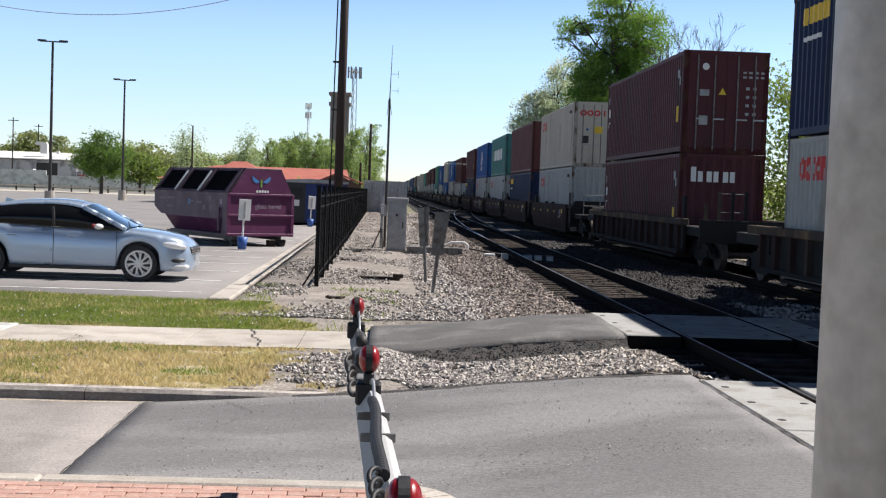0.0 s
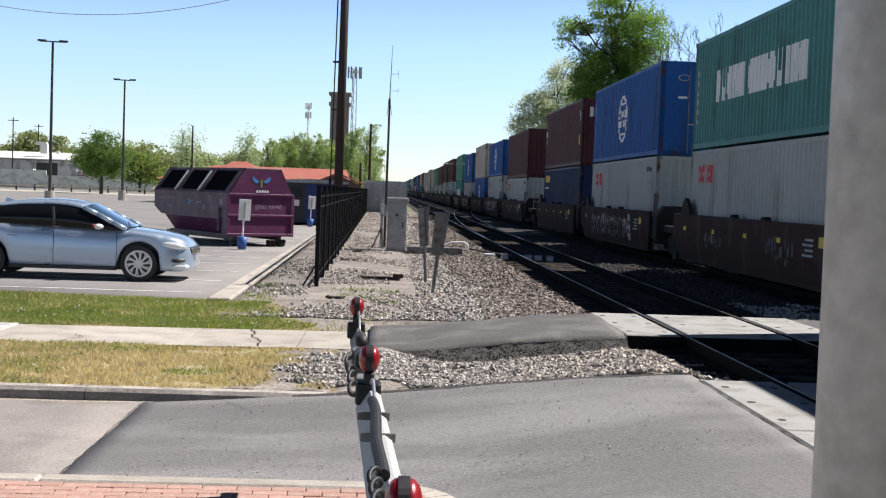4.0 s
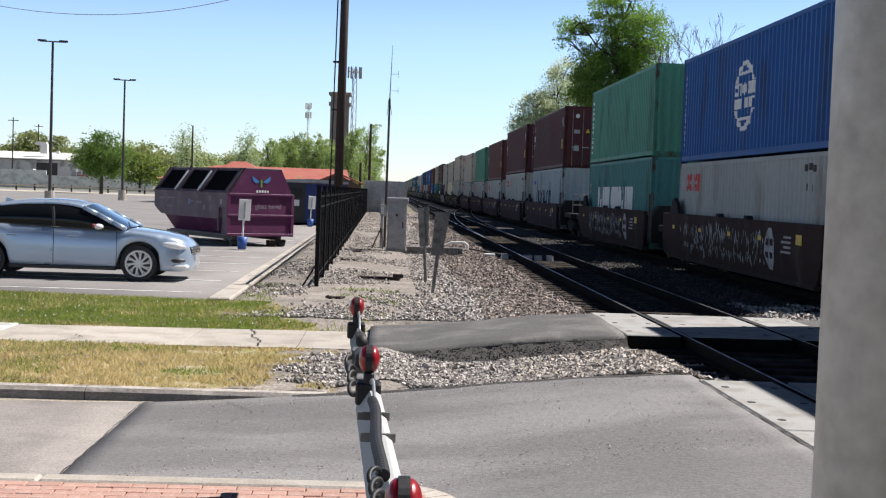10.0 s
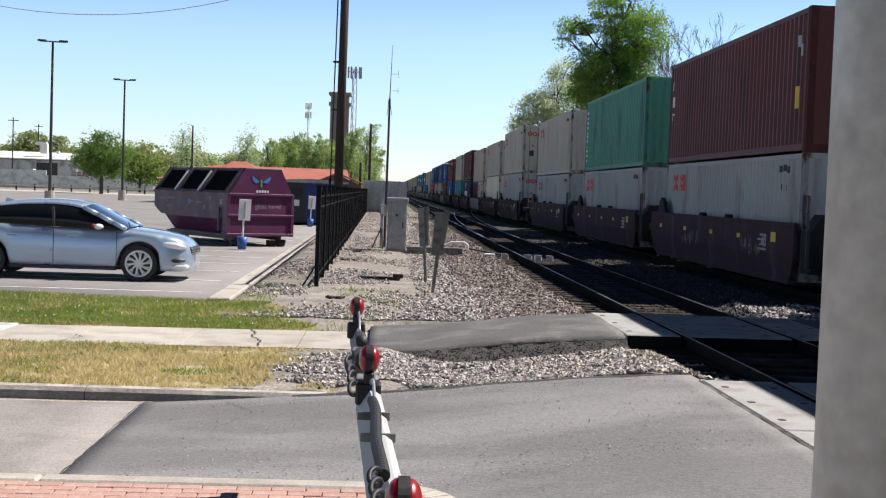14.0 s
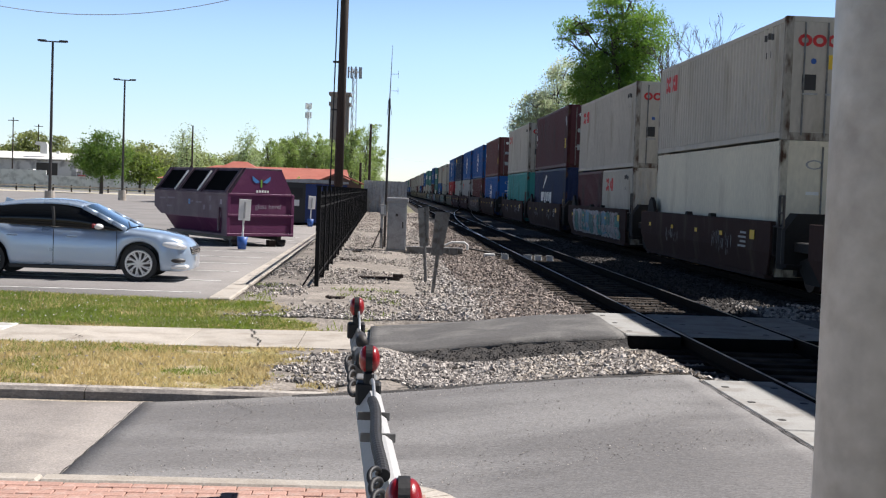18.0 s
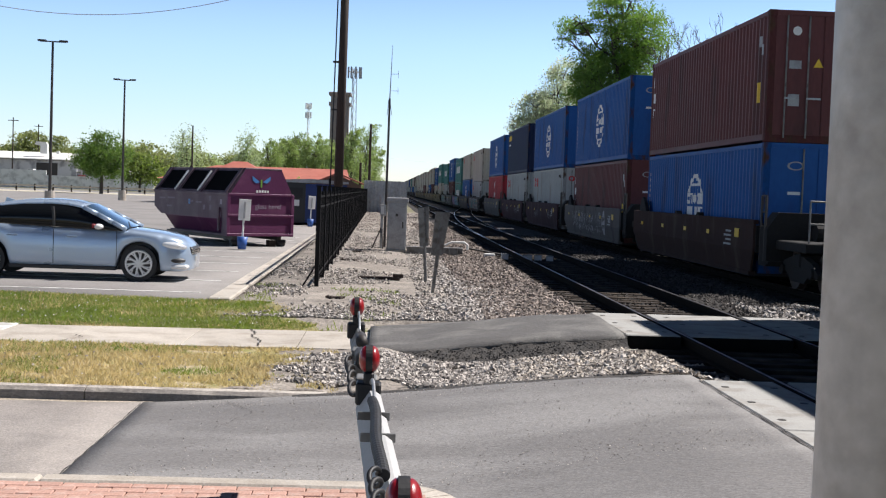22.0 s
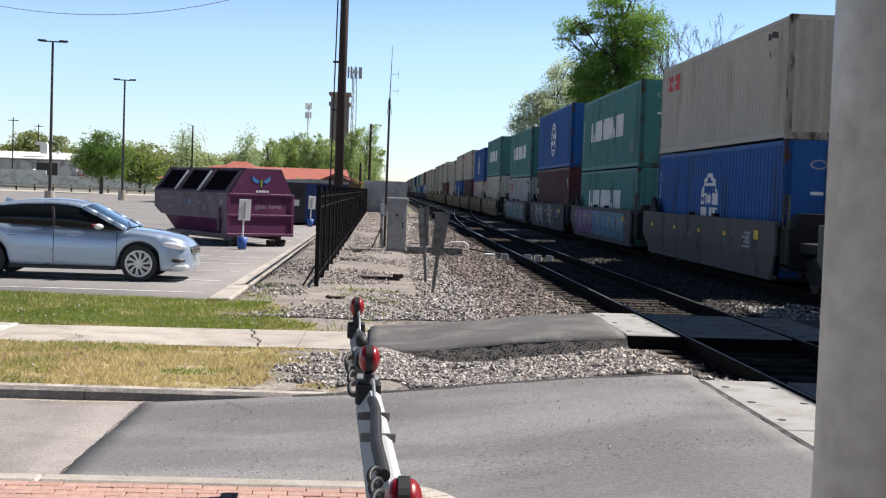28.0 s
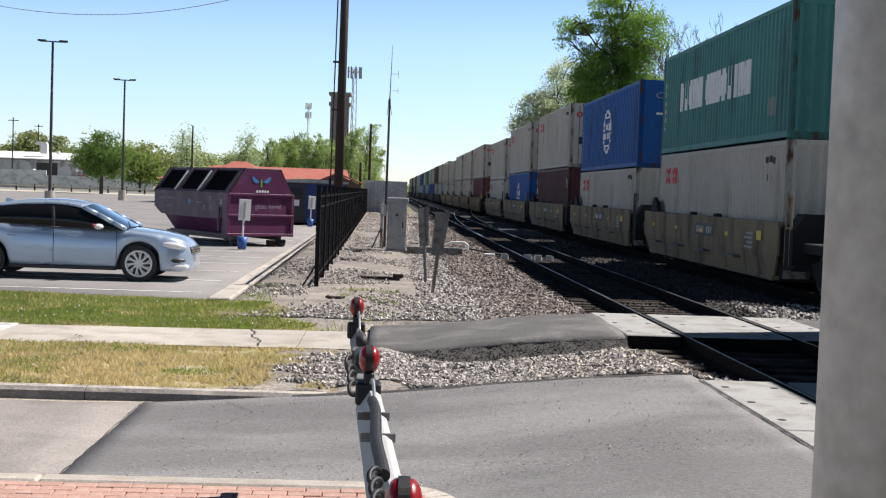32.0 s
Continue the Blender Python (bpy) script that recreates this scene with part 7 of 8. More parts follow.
    for wx, wz in WB:
        w = part("wheel", T((wx, sy * 0.71, wz), (wx, sy * 0.905, wz), 0.34, seg=32), black_rubber, CAR, "black tyre with a bright alloy rim")
        rim = T((wx, sy * 0.87, wz), (wx, sy * 0.912, wz), 0.245, seg=32)
        part("rim_back", rim, dark_metal, w)
        sp = bmesh.new()
        for k in range(10):
            a = 2 * math.pi * k / 10
            tube(sp, (wx + 0.04 * math.cos(a), sy * 0.918, wz + 0.04 * math.sin(a)), (wx + 0.235 * math.cos(a + 0.1), sy * 0.914, wz + 0.235 * math.sin(a + 0.1)), 0.024, 0.017, seg=6)
            tube(sp, (wx + 0.12 * math.cos(a + 0.05), sy * 0.916, wz + 0.12 * math.sin(a + 0.05)), (wx + 0.235 * math.cos(a + 0.34), sy * 0.912, wz + 0.235 * math.sin(a + 0.34)), 0.014, 0.012, seg=5)
        for k in range(28):
            a, b = 2 * math.pi * k / 28, 2 * math.pi * (k + 1) / 28
            tube(sp, (wx + 0.24 * math.cos(a), sy * 0.913, wz + 0.24 * math.sin(a)), (wx + 0.24 * math.cos(b), sy * 0.913, wz + 0.24 * math.sin(b)), 0.022, seg=5)
        tube(sp, (wx, sy * 0.9, wz), (wx, sy * 0.93, wz), 0.055, seg=12)
        part("rim", sp, rim_alloy, w, "bright many-spoked alloy rim")
part("inner_well", B(-1.9, -0.7, 0.2, 1.9, 0.7, 0.75), plastic, CAR)
part("grille", B(2.24, -0.52, 0.5, 2.375, 0.52, 0.66, bevel=0.03), plastic, CAR)
for z in (0.54, 0.58, 0.62):
    part("grille_bar", B(2.3, -0.5, z - 0.008, 2.385, 0.5, z + 0.008), chrome, CAR)
part("number_plate", B(2.365, -0.17, 0.38, 2.38, 0.17, 0.47), silver_paint, CAR)
part("lower_intake", B(2.2, -0.55, 0.3, 2.35, 0.55, 0.4, bevel=0.02), plastic, CAR)
ws = [(0.38, 1.405), (0.75, 1.205), (1.17, 0.985)]
V = []
for x, z in ws:
    w = 0.6 + 0.22 * (1.405 - z) / 0.39
    V += [(x, -w, z - 0.012), (x, -w * 0.5, z + 0.024), (x, w * 0.5, z + 0.024), (x, w, z - 0.012)]
part("windscreen", mesh_of("windscreen", V, [(4 * r + c, 4 * r + c + 1, 4 * r + c + 5, 4 * r + c + 4) for r in range(2) for c in range(3)]), screen_glass, CAR, "blue-tinted windscreen", smooth=True)
wp = bmesh.new()
tube(wp, (1.2, -0.6, 1.0), (1.02, 0.1, 1.09), 0.01, seg=5)
part("wiper", wp, plastic, CAR)
part("roof_aerial", prism([(-1.35, 1.41), (-1.15, 1.45), (-1.32, 1.5)], "y", -0.02, 0.02), car_blue, CAR)

# ---- purple glass recycling container ----
purple = material("purple_paint", (0.1, 0.018, 0.07), 0.5, 0.0, var=0.14, scale=0.8, fine=12, bump=0.06, second=(0.16, 0.05, 0.11), blotch=0.3)
purple_dark = material("dull_purple_paint", (0.09, 0.052, 0.074), 0.6, 0.0, var=0.14, scale=0.8, fine=12, bump=0.06, second=(0.13, 0.09, 0.11))
BIN = empty("recycling_container", pose(-4.8, 38.28, 0.09, 0, 0, 31.9) @ Matrix.Scale(0.9006, 4), "large purple glass recycling container with three dark openings", "recycling container")
BL_, BW, EAVE, RIDGE = 6.6, 2.42, 1.56, 2.42
part("side_wall", prism([(0.0, 0.72), (5.9, 0.72), (6.6, 1.0), (6.6, EAVE), (0.0, EAVE)], "x", 0.0, 0.05), purple_dark, BIN, "dusty grey-purple side")
part("undercut_wall", prism([(0.0, 0.72), (0.0, 0.7), (0.42, 0.14), (0.46, 0.14), (0.05, 0.72)], "y", 0.5, 5.5), purple, BIN)
part("end_gusset", prism([(0.0, 0.14), (0.5, 0.14), (0.5, 0.72), (0.0, 0.72)], "x", 0.0, 0.06), purple_dark, BIN)
part("side_wall", prism([(0.0, 0.14), (5.1, 0.14), (6.6, 0.95), (6.6, EAVE), (0.0, EAVE)], "x", BW - 0.05, BW), purple, BIN)
part("floor", B(0.05, 0.05, 0.14, BW - 0.05, 5.1, 0.2), purple_dark, BIN)
part("front_wall", prism([(0.05, 0.14), (BW - 0.05, 0.14), (BW - 0.05, EAVE), (1.98, RIDGE - 0.03), (0.62, RIDGE), (0.05, EAVE)], "y", 0.0, 0.05), purple, BIN, "deep purple front panel")
part("back_wall", prism([(0.05, 1.0), (BW - 0.05, 1.0), (BW - 0.05, EAVE), (1.98, RIDGE - 0.03), (0.62, RIDGE), (0.05, EAVE)], "y", BL_ - 0.05, BL_), purple, BIN)
part("roof_top", B(0.6, 0.0, RIDGE - 0.02, 2.0, BL_, RIDGE + 0.05, bevel=0.015), purple_dark, BIN)
slope = lambda f: (0.62 * f, EAVE + (RIDGE - EAVE) * f)


def slope_piece(name, y0, y1, f0, f1, lift, mat, label=""):
    a, b = slope(f0), slope(f1)
    nx, nz = -(RIDGE - EAVE), 0.62
    ln = math.hypot(nx, nz)
    o = (nx / ln * lift, nz / ln * lift)
    bm = prism([(a[0], a[1]), (b[0], b[1]), (b[0] + o[0], b[1] + o[1]), (a[0] + o[0], a[1] + o[1])], "y", y0, y1)
    return part(name, bm, mat, BIN, label)


slope_piece("slope_sheet", 0.0, BL_, 0.0, 1.0, 0.012, purple_dark)
for k in range(3):
    y0 = 0.42 + 2.06 * k
    # no hole is cut: the dark inside is painted as a black sheet
    op = slope_piece("opening", y0, y0 + 1.72, 0.1, 0.92, 0.02, void_black, "opening drawn as a flat black sheet")
    slope_piece("opening_lip", y0, y0 + 1.72, 0.04, 0.1, 0.05, purple_dark)
for y0 in (0.1, 2.2, 4.26, 6.32):
    slope_piece("divider", y0, y0 + 0.18, 0.0, 1.0, 0.08, purple_dark)
    if 1 < y0 < 6:
        slope_piece("flap_edge", y0 + 0.19, y0 + 0.26, 0.02, 0.85, 0.13, white_paint, "pale worn flap edge")
part("far_slope", prism([(BW, EAVE), (1.98, RIDGE), (1.96, RIDGE - 0.04), (BW - 0.05, EAVE)], "y", 0.0, BL_), purple, BIN)
for z in (0.2, 0.85, EAVE):
    part("rib", B(-0.03, -0.06, z - 0.04, BW + 0.03, 0.0, z + 0.04, bevel=0.01), purple, BIN)
part("side_rib", B(-0.05, 0.0, EAVE - 0.05, 0.0, BL_, EAVE + 0.05, bevel=0.01), purple_dark, BIN)
part("corner_post", B(-0.05, -0.05, 0.14, 0.06, 0.06, EAVE, bevel=0.01), purple, BIN)
part("corner_post", B(BW - 0.06, -0.05, 0.14, BW + 0.05, 0.06, EAVE, bevel=0.01), purple, BIN)
part("skid", B(0.3, 0.2, 0.0, 0.45, 5.0, 0.14), plastic, BIN)
part("skid", B(BW - 0.45, 0.2, 0.0, BW - 0.3, 5.0, 0.14), plastic, BIN)
part("tow_bar", B(0.4, 4.9, 0.02, 0.5, 6.3, 0.12), plastic, BIN)
for wx in (0.38, BW - 0.3):
    for wy in (0.25, 4.6):
        part("roller", T((wx - 0.13, wy, -0.09), (wx + 0.13, wy, -0.09), 0.12, seg=18), black_rubber, BIN)
        part("roller_bracket", B(wx - 0.17, wy - 0.08, -0.08, wx + 0.17, wy + 0.08, 0.02), plastic, BIN)
part("block", B(BW - 0.8, 0.1, -0.21, BW - 0.55, 0.35, 0.0), tie_wood, BIN, "wooden packing block")
leaf_blue = material("sign_blue", (0.06, 0.22, 0.5), 0.5, var=0.1, scale=4, fine=20, bump=0)
leaf_green = material("sign_green", (0.16, 0.34, 0.05), 0.5, var=0.1, scale=4, fine=20, bump=0)
emblem = part("emblem", B(1.18, -0.012, 1.82, 1.24, -0.002, 2.08), leaf_green, BIN, "green and blue winged emblem")
for s in (-1, 1):
    part("emblem_wing", prism([(1.21 + s * 0.05, 2.0), (1.21 + s * 0.34, 2.2), (1.21 + s * 0.33, 2.06), (1.21 + s * 0.2, 1.95)], "y", -0.012, -0.002), leaf_blue, emblem)
for k in range(5):
    part("caption_bar", B(1.0 + 0.1 * k, -0.066, 1.64, 1.07 + 0.1 * k, -0.061, 1.72), white_paint, BIN)
pale_print = material("pale_print", (0.3, 0.25, 0.31), 0.6, var=0.1, scale=4, fine=20, bump=0)


words("glass here!", 0.235, pose(1.5, -0.006, 1.16, 90, 0, 0), BIN, pale_print, label="pale lettering")
faint_print = material("faint_print", (0.17, 0.13, 0.17), 0.6, var=0.3, scale=4, fine=20, bump=0)
bars = [(2.2, 1.2, 0.5), (2.95, 1.22, 0.4), (4.6, 1.3, 0.7), (5.5, 1.28, 0.6), (4.9, 1.0, 0.45)]
for yy, z, w in bars:
    part("caption_bar", B(-0.006, yy, z, -0.001, yy + w, z + 0.06), faint_print, BIN)
for yy, z, mt in ((1.9, 0.98, faint_print), (1.35, 0.98, faint_print), (1.4, 1.3, faint_print), (0.5, 1.2, pale_print), (0.55, 0.78, faint_print), (3.2, 1.15, leaf_blue)):
    part("picture_mark", B(-0.006, yy, z, -0.001, yy + 0.17, z + 0.17), mt, BIN)
part("side_step", B(-0.07, 0.6, 0.3, 0.0, 0.7, 1.1), purple_dark, BIN)


def bucket_sign(x, y, z, s, label):
    g = empty("bucket_sign", pose(x, y, z, 0, 2, 24), label, "sign")
    part("bucket", T((0, 0, 0), (0, 0, 0.36), 0.12 * s, 0.16 * s, seg=18), blue_paint, g, "bright blue plastic bucket", smooth=True)
    part("post", T((0, 0, 0.2), (0.01, 0, 1.35), 0.03, seg=8), white_paint, g)
    part("board", B(-0.17, -0.04, 0.84, 0.19, -0.03, 1.46, bevel=0.004), white_paint, g, "white sign board")
    part("frame_bar", B(-0.02, -0.055, 0.9, 0.03, -0.04, 1.38), silver_paint, g)


bucket_sign(-4.2, 36.9, -0.09, 1.0, "white sign board on a post in a blue bucket")
bucket_sign(-3.62, 60, -0.09, 1.0, "white sign on a post standing in a blue bucket")

# ---- blue skip further on ----
deep_blue = material("deep_blue_paint", (0.01, 0.03, 0.14), 0.5, var=0.14, scale=0.8, fine=12, bump=0.06)
SKIP = empty("donation_container", pose(-4.95, 62, -0.1, 0, 0, 6), "dark blue steel collection container with a grey lid", "recycling container")
part("blue_face", B(0.95, 0.0, 0.12, 1.95, 0.06, 2.05), deep_blue, SKIP)
part("dark_face", B(-0.2, 0.05, 0.12, 0.95, 0.1, 2.1), plastic, SKIP, "dark open face")
part("body", B(-0.2, 0.1, 0.12, 3.0, 5.0, 2.05), deep_blue, SKIP)
part("lid", prism([(-0.3, 2.1), (3.05, 2.1), (3.05, 2.2), (1.2, 2.3), (-0.3, 2.22)], "y", -0.05, 5.1), silver_paint, SKIP)
part("opening", B(0.0, 0.02, 1.35, 0.8, 0.05, 1.85), black_rubber, SKIP)
part("poster", B(0.35, 0.03, 0.95, 0.65, 0.045, 1.25), white_paint, SKIP)
part("skid", B(-0.1, 0.2, 0.0, 0.1, 4.8, 0.12), plastic, SKIP)
part("skid", B(2.6, 0.2, 0.0, 2.8, 4.8, 0.12), plastic, SKIP)


# ---- loose stones, grass blades, bricks ----
def stones(name, pts, sizes, seed, mat, label, chunky=False):
    """Irregular broken stones: eight faces each, or chunky ones with six bent sides."""
    r = np.random.default_rng(seed)
    n = len(pts)
    if chunky:
        base = np.array([(x, y, z) for z in (-0.5, 0.5) for x, y in ((-0.6, -0.6), (0.6, -0.6), (0.6, 0.6), (-0.6, 0.6))])
        faces = np.array([(0, 2, 1), (0, 3, 2), (4, 5, 6), (4, 6, 7), (0, 1, 5), (0, 5, 4), (1, 2, 6), (1, 6, 5), (2, 3, 7), (2, 7, 6), (3, 0, 4), (3, 4, 7)])
    else:
        base = np.array([(1, 0, 0), (-1, 0, 0), (0, 1, 0), (0, -1, 0), (0, 0, 1), (0, 0, -0.7)], float)
        faces = np.array([(0, 2, 4), (2, 1, 4), (1, 3, 4), (3, 0, 4), (2, 0, 5), (1, 2, 5), (3, 1, 5), (0, 3, 5)])
    m = len(base)
    V = base[None] * r.uniform(0.7 if chunky else 0.55, 1.15, (n, m, 1)) + r.normal(size=(n, m, 3)) * (0.13 if chunky else 0.18)
    if chunky:
        for axis in (0, 1):
            tip = r.uniform(-1.1, 1.1, n)
            c, s = np.cos(tip)[:, None], np.sin(tip)[:, None]
            V = np.stack([V[..., axis] * c - V[..., 2] * s, V[..., 1 - axis], V[..., axis] * s + V[..., 2] * c], -1)
    a = r.uniform(0, 2 * np.pi, n)
    c, s = np.cos(a), np.sin(a)
    x = V[..., 0] * c[:, None] - V[..., 1] * s[:, None]
    y = V[..., 0] * s[:, None] + V[..., 1] * c[:, None]
    lo = (0.8, 0.75) if chunky else (0.6, 0.5)
    V = np.stack([x, y * r.uniform(lo[0], 1.0, (n, 1)), V[..., 2] * r.uniform(lo[1], 1.0, (n, 1))], -1)
    V = V * np.asarray(sizes)[:, None, None] + np.asarray(pts)[:, None, :]
    if chunky:
        V[..., 2] += 0.4 * np.asarray(sizes)[:, None]
    F = (np.arange(n)[:, None, None] * m + faces[None]).reshape(-1, 3)
    me = bpy.data.meshes.new(name)
    me.from_pydata(V.reshape(-1, 3).tolist(), [], F.tolist())
    me.materials.append(mat)
    return tagged(part(name, me, None), label, "stones", kind="stuff")


rs = np.random.default_rng(21)


def scatter(n, x0, x1, y0, y1, height, near=1.0):
    xs = rs.uniform(x0, x1, n)
    ys = y0 + (y1 - y0) * rs.uniform(0, 1, n) ** near
    return np.array([(x, y, height(x, y)) for x, y in zip(xs, ys)])


strip = scatter(30000, -1.5, 3.9, 12.97, 16.3, lambda x, y: max(ground_z(x, y) + 0.07 - 0.04 * max(0.0, -0.6 - x), verge_z(x, y) if x < -0.3 else -9.0) + 0.02 * noise.noise((x * 4, y * 4, 1)))
keep = np.array([noise.noise((p[0] * 0.9, p[1] * 1.4, 8)) > -0.45 + 0.35 * (p[1] < 13.1) + 3.0 * (p[1] > 15.85 - 0.6 * math.sin(math.pi * min(1, max(0, (p[0] - 0.1) / 3.0)))) + (1.5 * max(0.0, -0.5 - p[0]) + rs.uniform(-0.5, 0.5) if p[0] < -0.5 else 0) for p in strip])
strip = strip[keep]
stones("crushed_stone", strip, rs.uniform(0.013, 0.038, len(strip)), 1, stone, "loose pale grey crushed stone", True)
yard = scatter(34000, -2.45, 2.9, 19.4, 62, lambda x, y: ground_z(x, y) + 0.055, 2.0)
keep = np.array([noise.noise((p[0] * 0.7, p[1] * 0.35, 2)) + 0.5 * (p[0] > 0.6) > 0.15 * rs.normal() + 0.04 for p in yard])
yard = yard[keep]
sz = rs.uniform(0.01, 0.04, len(yard)) * (0.7 + 0.3 * (rs.uniform(0, 1, len(yard)) > 0.6)) * (1 + 0.25 * (yard[:, 0] > 1.2))
stones("yard_gravel", yard, sz, 2, stone, "scattered grey and tan gravel", True)
heap = scatter(5200, -0.3, 2.4, 19.5, 27.0, lambda x, y: ground_z(x, y) + 0.06, 1.2)
heap = heap[np.array([noise.noise((p[0] * 0.8, p[1] * 0.5, 14)) + 0.25 * (p[0] - 0.9) > 0.05 for p in heap])]
stones("coarse_gravel", heap, rs.uniform(0.02, 0.06, len(heap)), 12, stone, "coarse broken grey stones by the leaning signs", True)
shoulder = scatter(15000, 1.6, 3.3, 19.4, 75, lambda x, y: ground_z(x, y) + 0.05 + 0.06 * max(0, x - 1.6) / 1.9, 1.7)
stones("ballast_shoulder", shoulder, rs.uniform(0.03, 0.065, len(shoulder)), 3, brown_stone, "brown broken ballast stones beside the rails", True)
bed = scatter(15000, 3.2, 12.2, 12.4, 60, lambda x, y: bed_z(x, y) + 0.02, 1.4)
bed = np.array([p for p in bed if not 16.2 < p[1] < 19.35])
stones("track_ballast", bed, rs.uniform(0.02, 0.045, len(bed)), 4, shaded_stone, "ballast stones between sleepers darkened for the train's shade")
for seed, mat, what in ((13, tan_stone, "pale tan broken stones heaped beside the rail"), (14, stone, "grey broken stones heaped beside the rail")):
    pile = scatter(1700, 1.5, 3.7, 13.1, 15.6, lambda x, y: ground_z(x, y) + 0.085)
    stones("stone_pile", pile, rs.uniform(0.018, 0.042, len(pile)), seed, mat, what, True)
rubble = scatter(1600, 0.0, 3.15, 15.45, 16.2, lambda x, y: interp(x, PATH_Z) - 0.02 - (0.34 * min(1.0, 0.25 + 0.3 * max(0, x)) * ((16.22 - y) / 0.75) ** 0.8) + lump(x, y, 6, 0.035))
stones("asphalt_rubble", rubble, rs.uniform(0.006, 0.022, len(rubble)), 9, broken_asphalt, "crumbled dark asphalt lumps")
middle = scatter(5000, 6.25, 8.0, 19.4, 45, lambda x, y: bed_z(x, y) + 0.03, 1.5)
stones("middle_ballast", middle, rs.uniform(0.02, 0.045, len(middle)), 10, mid_shade_stone, "loose brown stones between the tracks, darkened for train shade")
# paler stones imitate a patch of sun on the ballast between the tracks
fresh = scatter(1500, 6.5, 8.1, 19.4, 23.5, lambda x, y: bed_z(x, y) + 0.04, 1.4)
fresh = fresh[np.array([noise.noise((p[0] * 1.3, p[1] * 1.1, 4)) > -0.1 for p in fresh])]
stones("fresh_ballast", fresh, rs.uniform(0.02, 0.045, len(fresh)), 15, stone, "patch of ballast paled as if sunlit beyond the crossing", True)
far_yard = scatter(5000, -1.8, 3.0, 58, 110, lambda x, y: ground_z(x, y) + 0.05)
stones("far_yard_gravel", far_yard, rs.uniform(0.02, 0.06, len(far_yard)), 11, brown_stone, "coarse gravel at the yard's far end")
grit = scatter(4500, -2.0, 3.0, 9.1, 12.7, lambda x, y: road_z(x, y) + 0.012)
grit = np.array([p for p in grit if p[1] > 12.2 or p[1] < 9.8 or rs.random() < 0.25])
stones("road_grit", grit, rs.uniform(0.003, 0.009, len(grit)), 5, stone, "small grit lying on the asphalt")
big = scatter(10, 0.2, 2.8, 12.9, 15.9, lambda x, y: ground_z(x, y) + 0.1)
stones("large_stones", big, rs.uniform(0.035, 0.06, len(big)), 6, stone, "few larger pale stones", True)


def blades(name, n, x0, x1, y0, y1, height, hmin, hmax, mat, label, seed, test=None):
    r = np.random.default_rng(seed)
    x, y = r.uniform(x0, x1, n), r.uniform(y0, y1, n)
    if test:
        k = np.array([test(a, b) for a, b in zip(x, y)])
        x, y = x[k], y[k]
    n = len(x)
    z = np.array([height(a, b) for a, b in zip(x, y)])
    a, h = r.uniform(0, 2 * np.pi, n), r.uniform(hmin, hmax, n)
    w = 0.006 + 0.05 * h
    lean = r.normal(size=(n, 2)) * h[:, None] * 0.55
    V = np.stack([np.stack([x - w * np.cos(a), y - w * np.sin(a), z], 1), np.stack([x + w * np.cos(a), y + w * np.sin(a), z], 1), np.stack([x + lean[:, 0], y + lean[:, 1], z + h], 1)], 1).reshape(-1, 3)
    me = bpy.data.meshes.new(name)
    me.from_pydata(V.tolist(), [], np.arange(3 * n).reshape(-1, 3).tolist())
    me.materials.append(mat)
    return tagged(part(name, me, None), label, "grass", kind="stuff")


vz = lambda x, y: verge_z(x, y) - 0.01
lz = lambda x, y: lawn_z(x, y) - 0.01
clump = lambda x, y: noise.noise((x * 0.8, y * 1.1, 5))
blades("dry_grass", 62000, -7.5, -0.3, 12.97, 16.4, vz, 0.02, 0.07, dry_grass, "short dry straw-coloured grass", 1, lambda x, y: x < -0.85 + 0.9 * clump(x * 2.5, y * 2.5) and clump(x * 2, y * 2 + 4) > -0.45 + 0.25 * (x > -2.5))
blades("edge_grass", 9000, -1.6, 0.0, 12.98, 16.35, lambda x, y: max(verge_z(x, y), ground_z(x, y) + 0.05), 0.02, 0.07, dry_grass, "thin dry grass running out into the gravel", 6, lambda x, y: clump(x * 3, y * 3) > 0.1 + 0.3 * (x + 1.2))
blades("weeds", 26000, -7.5, -0.6, 12.97, 16.4, vz, 0.02, 0.075, grass_mat, "green weeds in the dry verge", 2, lambda x, y: clump(x, y) > 0.3 or (y > 15.7 and x < -2.4 and clump(x, y) > -0.1) or (x < -3.6 and clump(x * 1.7, y * 1.7 + 3) > 0.05))
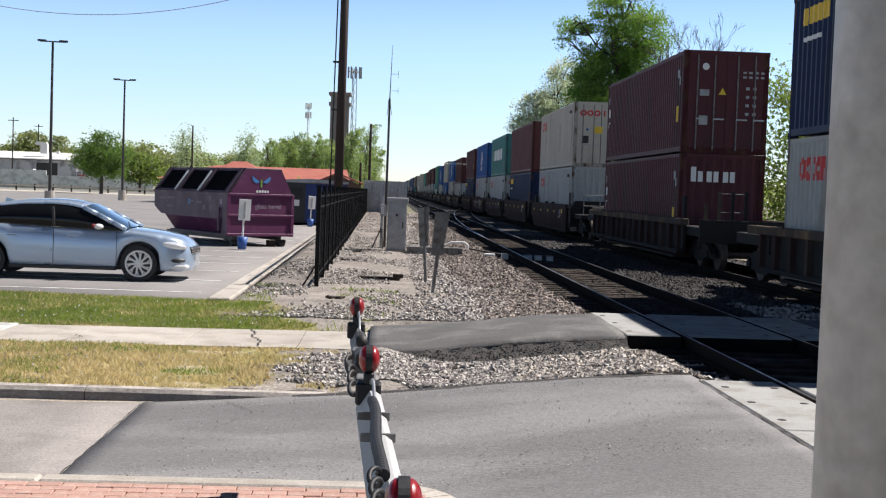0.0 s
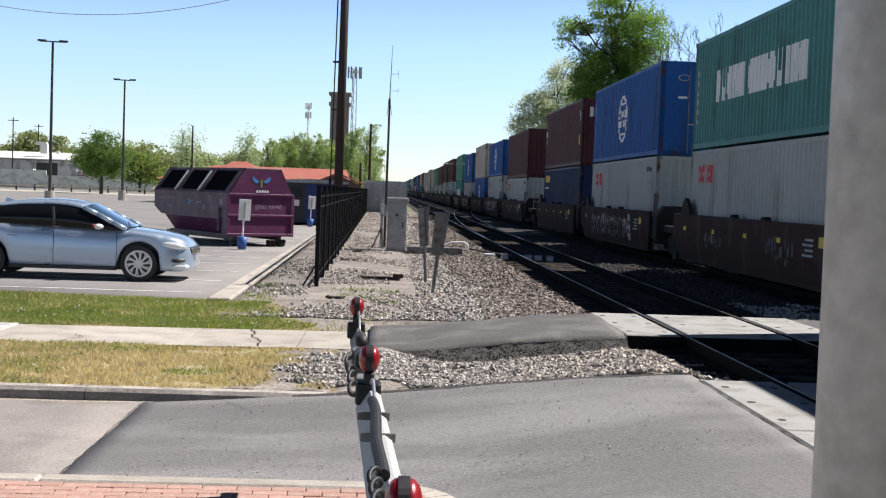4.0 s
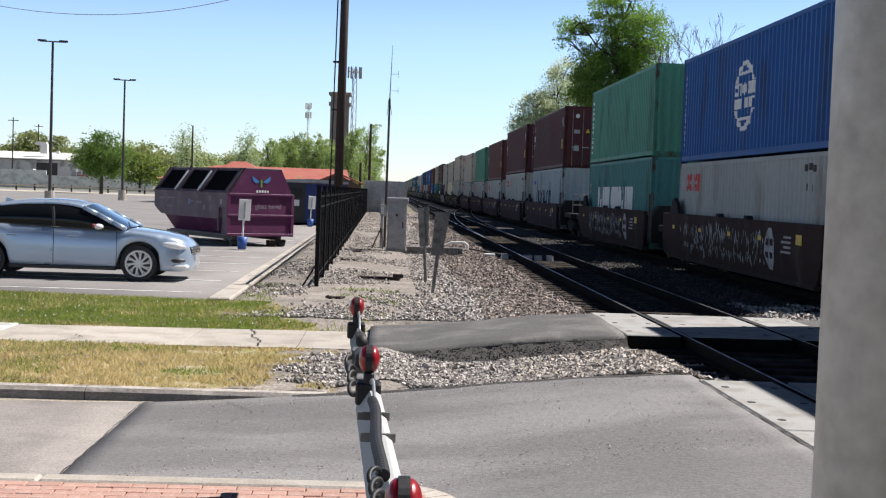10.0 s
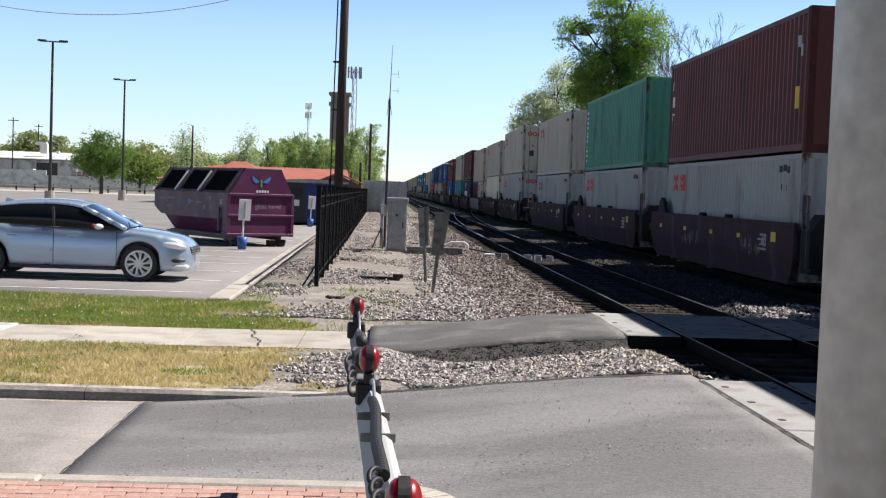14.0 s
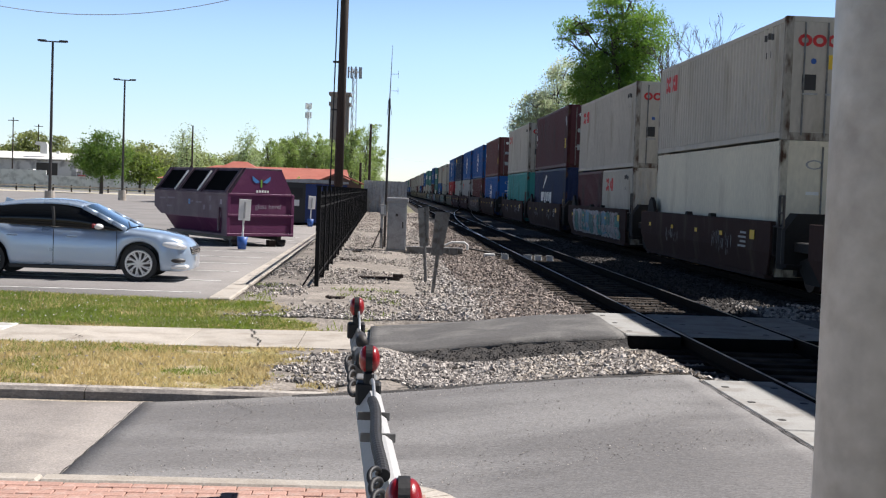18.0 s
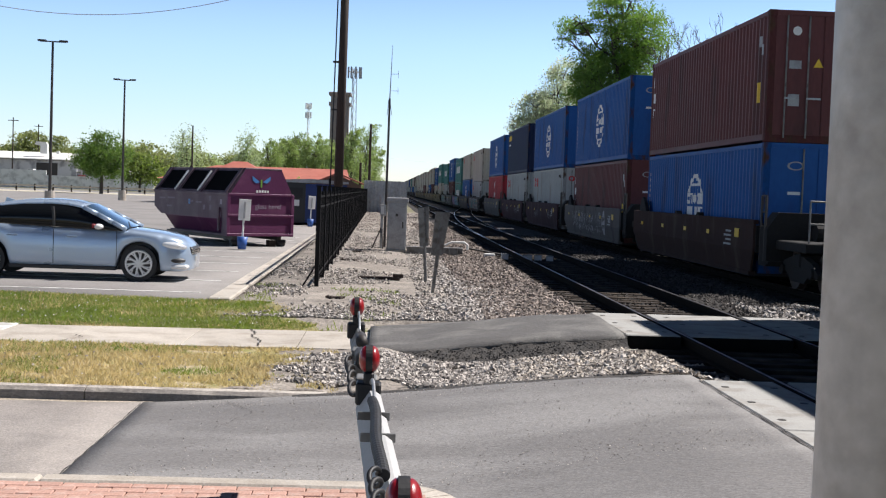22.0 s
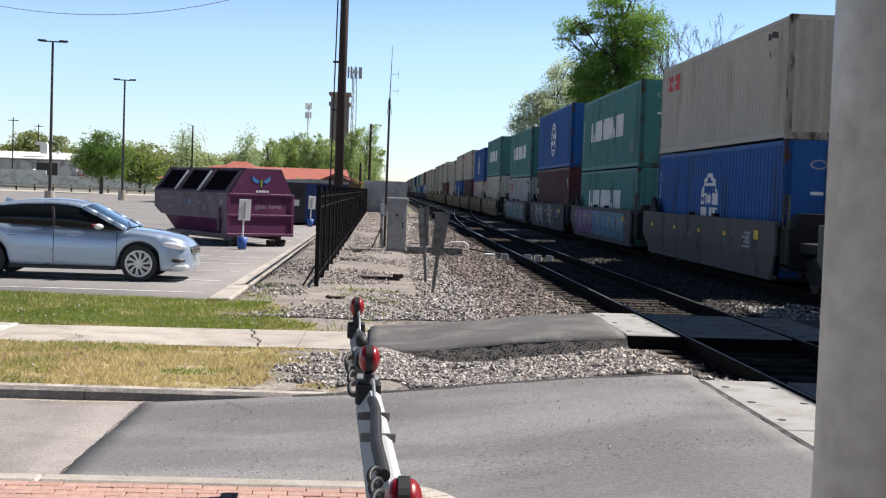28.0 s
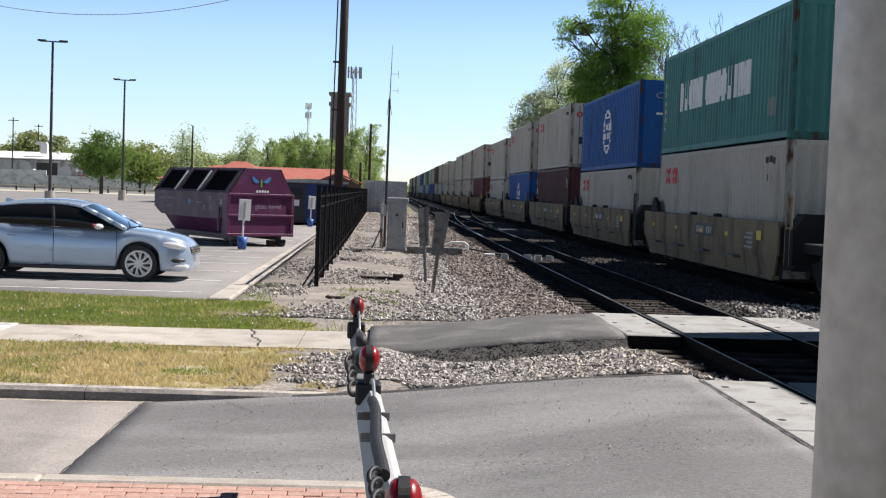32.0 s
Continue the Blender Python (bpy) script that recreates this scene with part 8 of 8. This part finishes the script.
blades("lawn_grass", 64000, -9.5, -0.5, 18.42, 20.6, lz, 0.02, 0.065, grass_mat, "short green grass", 3, lambda x, y: x < -0.95 + 0.5 * clump(x * 2, y * 2) - 0.42 * (y - 18.4) and clump(x * 1.3, y * 2 + 9) > -0.5)
blades("lawn_straw", 24000, -9.5, -0.5, 18.42, 20.6, lz, 0.02, 0.07, dry_grass, "dry straw among the green grass", 5, lambda x, y: x < -0.8 + 0.4 * clump(x * 3, y * 3) - 0.35 * (y - 18.4) and clump(x * 1.3, y * 2 + 9) < -0.12 + 0.3 * (y > 19.7))
blades("yard_weeds", 2500, -2.4, 0.3, 18.5, 24, lambda x, y: ground_z(x, y) + 0.05, 0.02, 0.09, grass_mat, "sparse weeds at the gravel's edge", 4, lambda x, y: clump(x * 1.5, y) > 0.18)

puffs = scatter(130, -8.5, -1.3, 18.6, 20.5, lambda x, y: lawn_z(x, y) + 0.06)
stones("dandelion_heads", puffs, rs.uniform(0.008, 0.018, len(puffs)), 7, white_paint, "tiny white dandelion heads in the grass")
litter = scatter(160, -7.0, -0.9, 13.0, 16.3, lambda x, y: verge_z(x, y) + 0.03)
stones("dry_leaves", litter, rs.uniform(0.01, 0.026, len(litter)), 8, stone, "pale dry leaf scraps in the verge")

# bricks at the camera's feet: rows across, with sandy joints
bm = B(-0.118, -0.055, -0.06, 0.118, 0.055, 0.0, bevel=0.005)
brick_me = bpy.data.meshes.new("brick")
bm.to_mesh(brick_me)
bm.free()
brick_me.materials.append(brick_red)
rb = random.Random(3)
for row in range(7):
    yy = 8.79 - 0.118 * row
    for k in range(24):
        xx = -5.0 + 0.243 * k + (0.12 if row % 2 else 0)
        if xx > 0.3:
            break
        b = new("brick", brick_me)
        b.parent = brick_bed
        b.matrix_basis = pose(xx, yy, -0.345 + rb.uniform(-0.004, 0.004), 0, 0, rb.uniform(-0.8, 0.8))


# ---- what moves: the train passes at an even speed ----
def motions():
    for ob, s, z in movers:
        walk(ob, [(t, pose(TRAIN_X, s - SPEED * t, z)) for t in (0.0, 8.0, 16.0, 24.0, 32.0)])


motions()
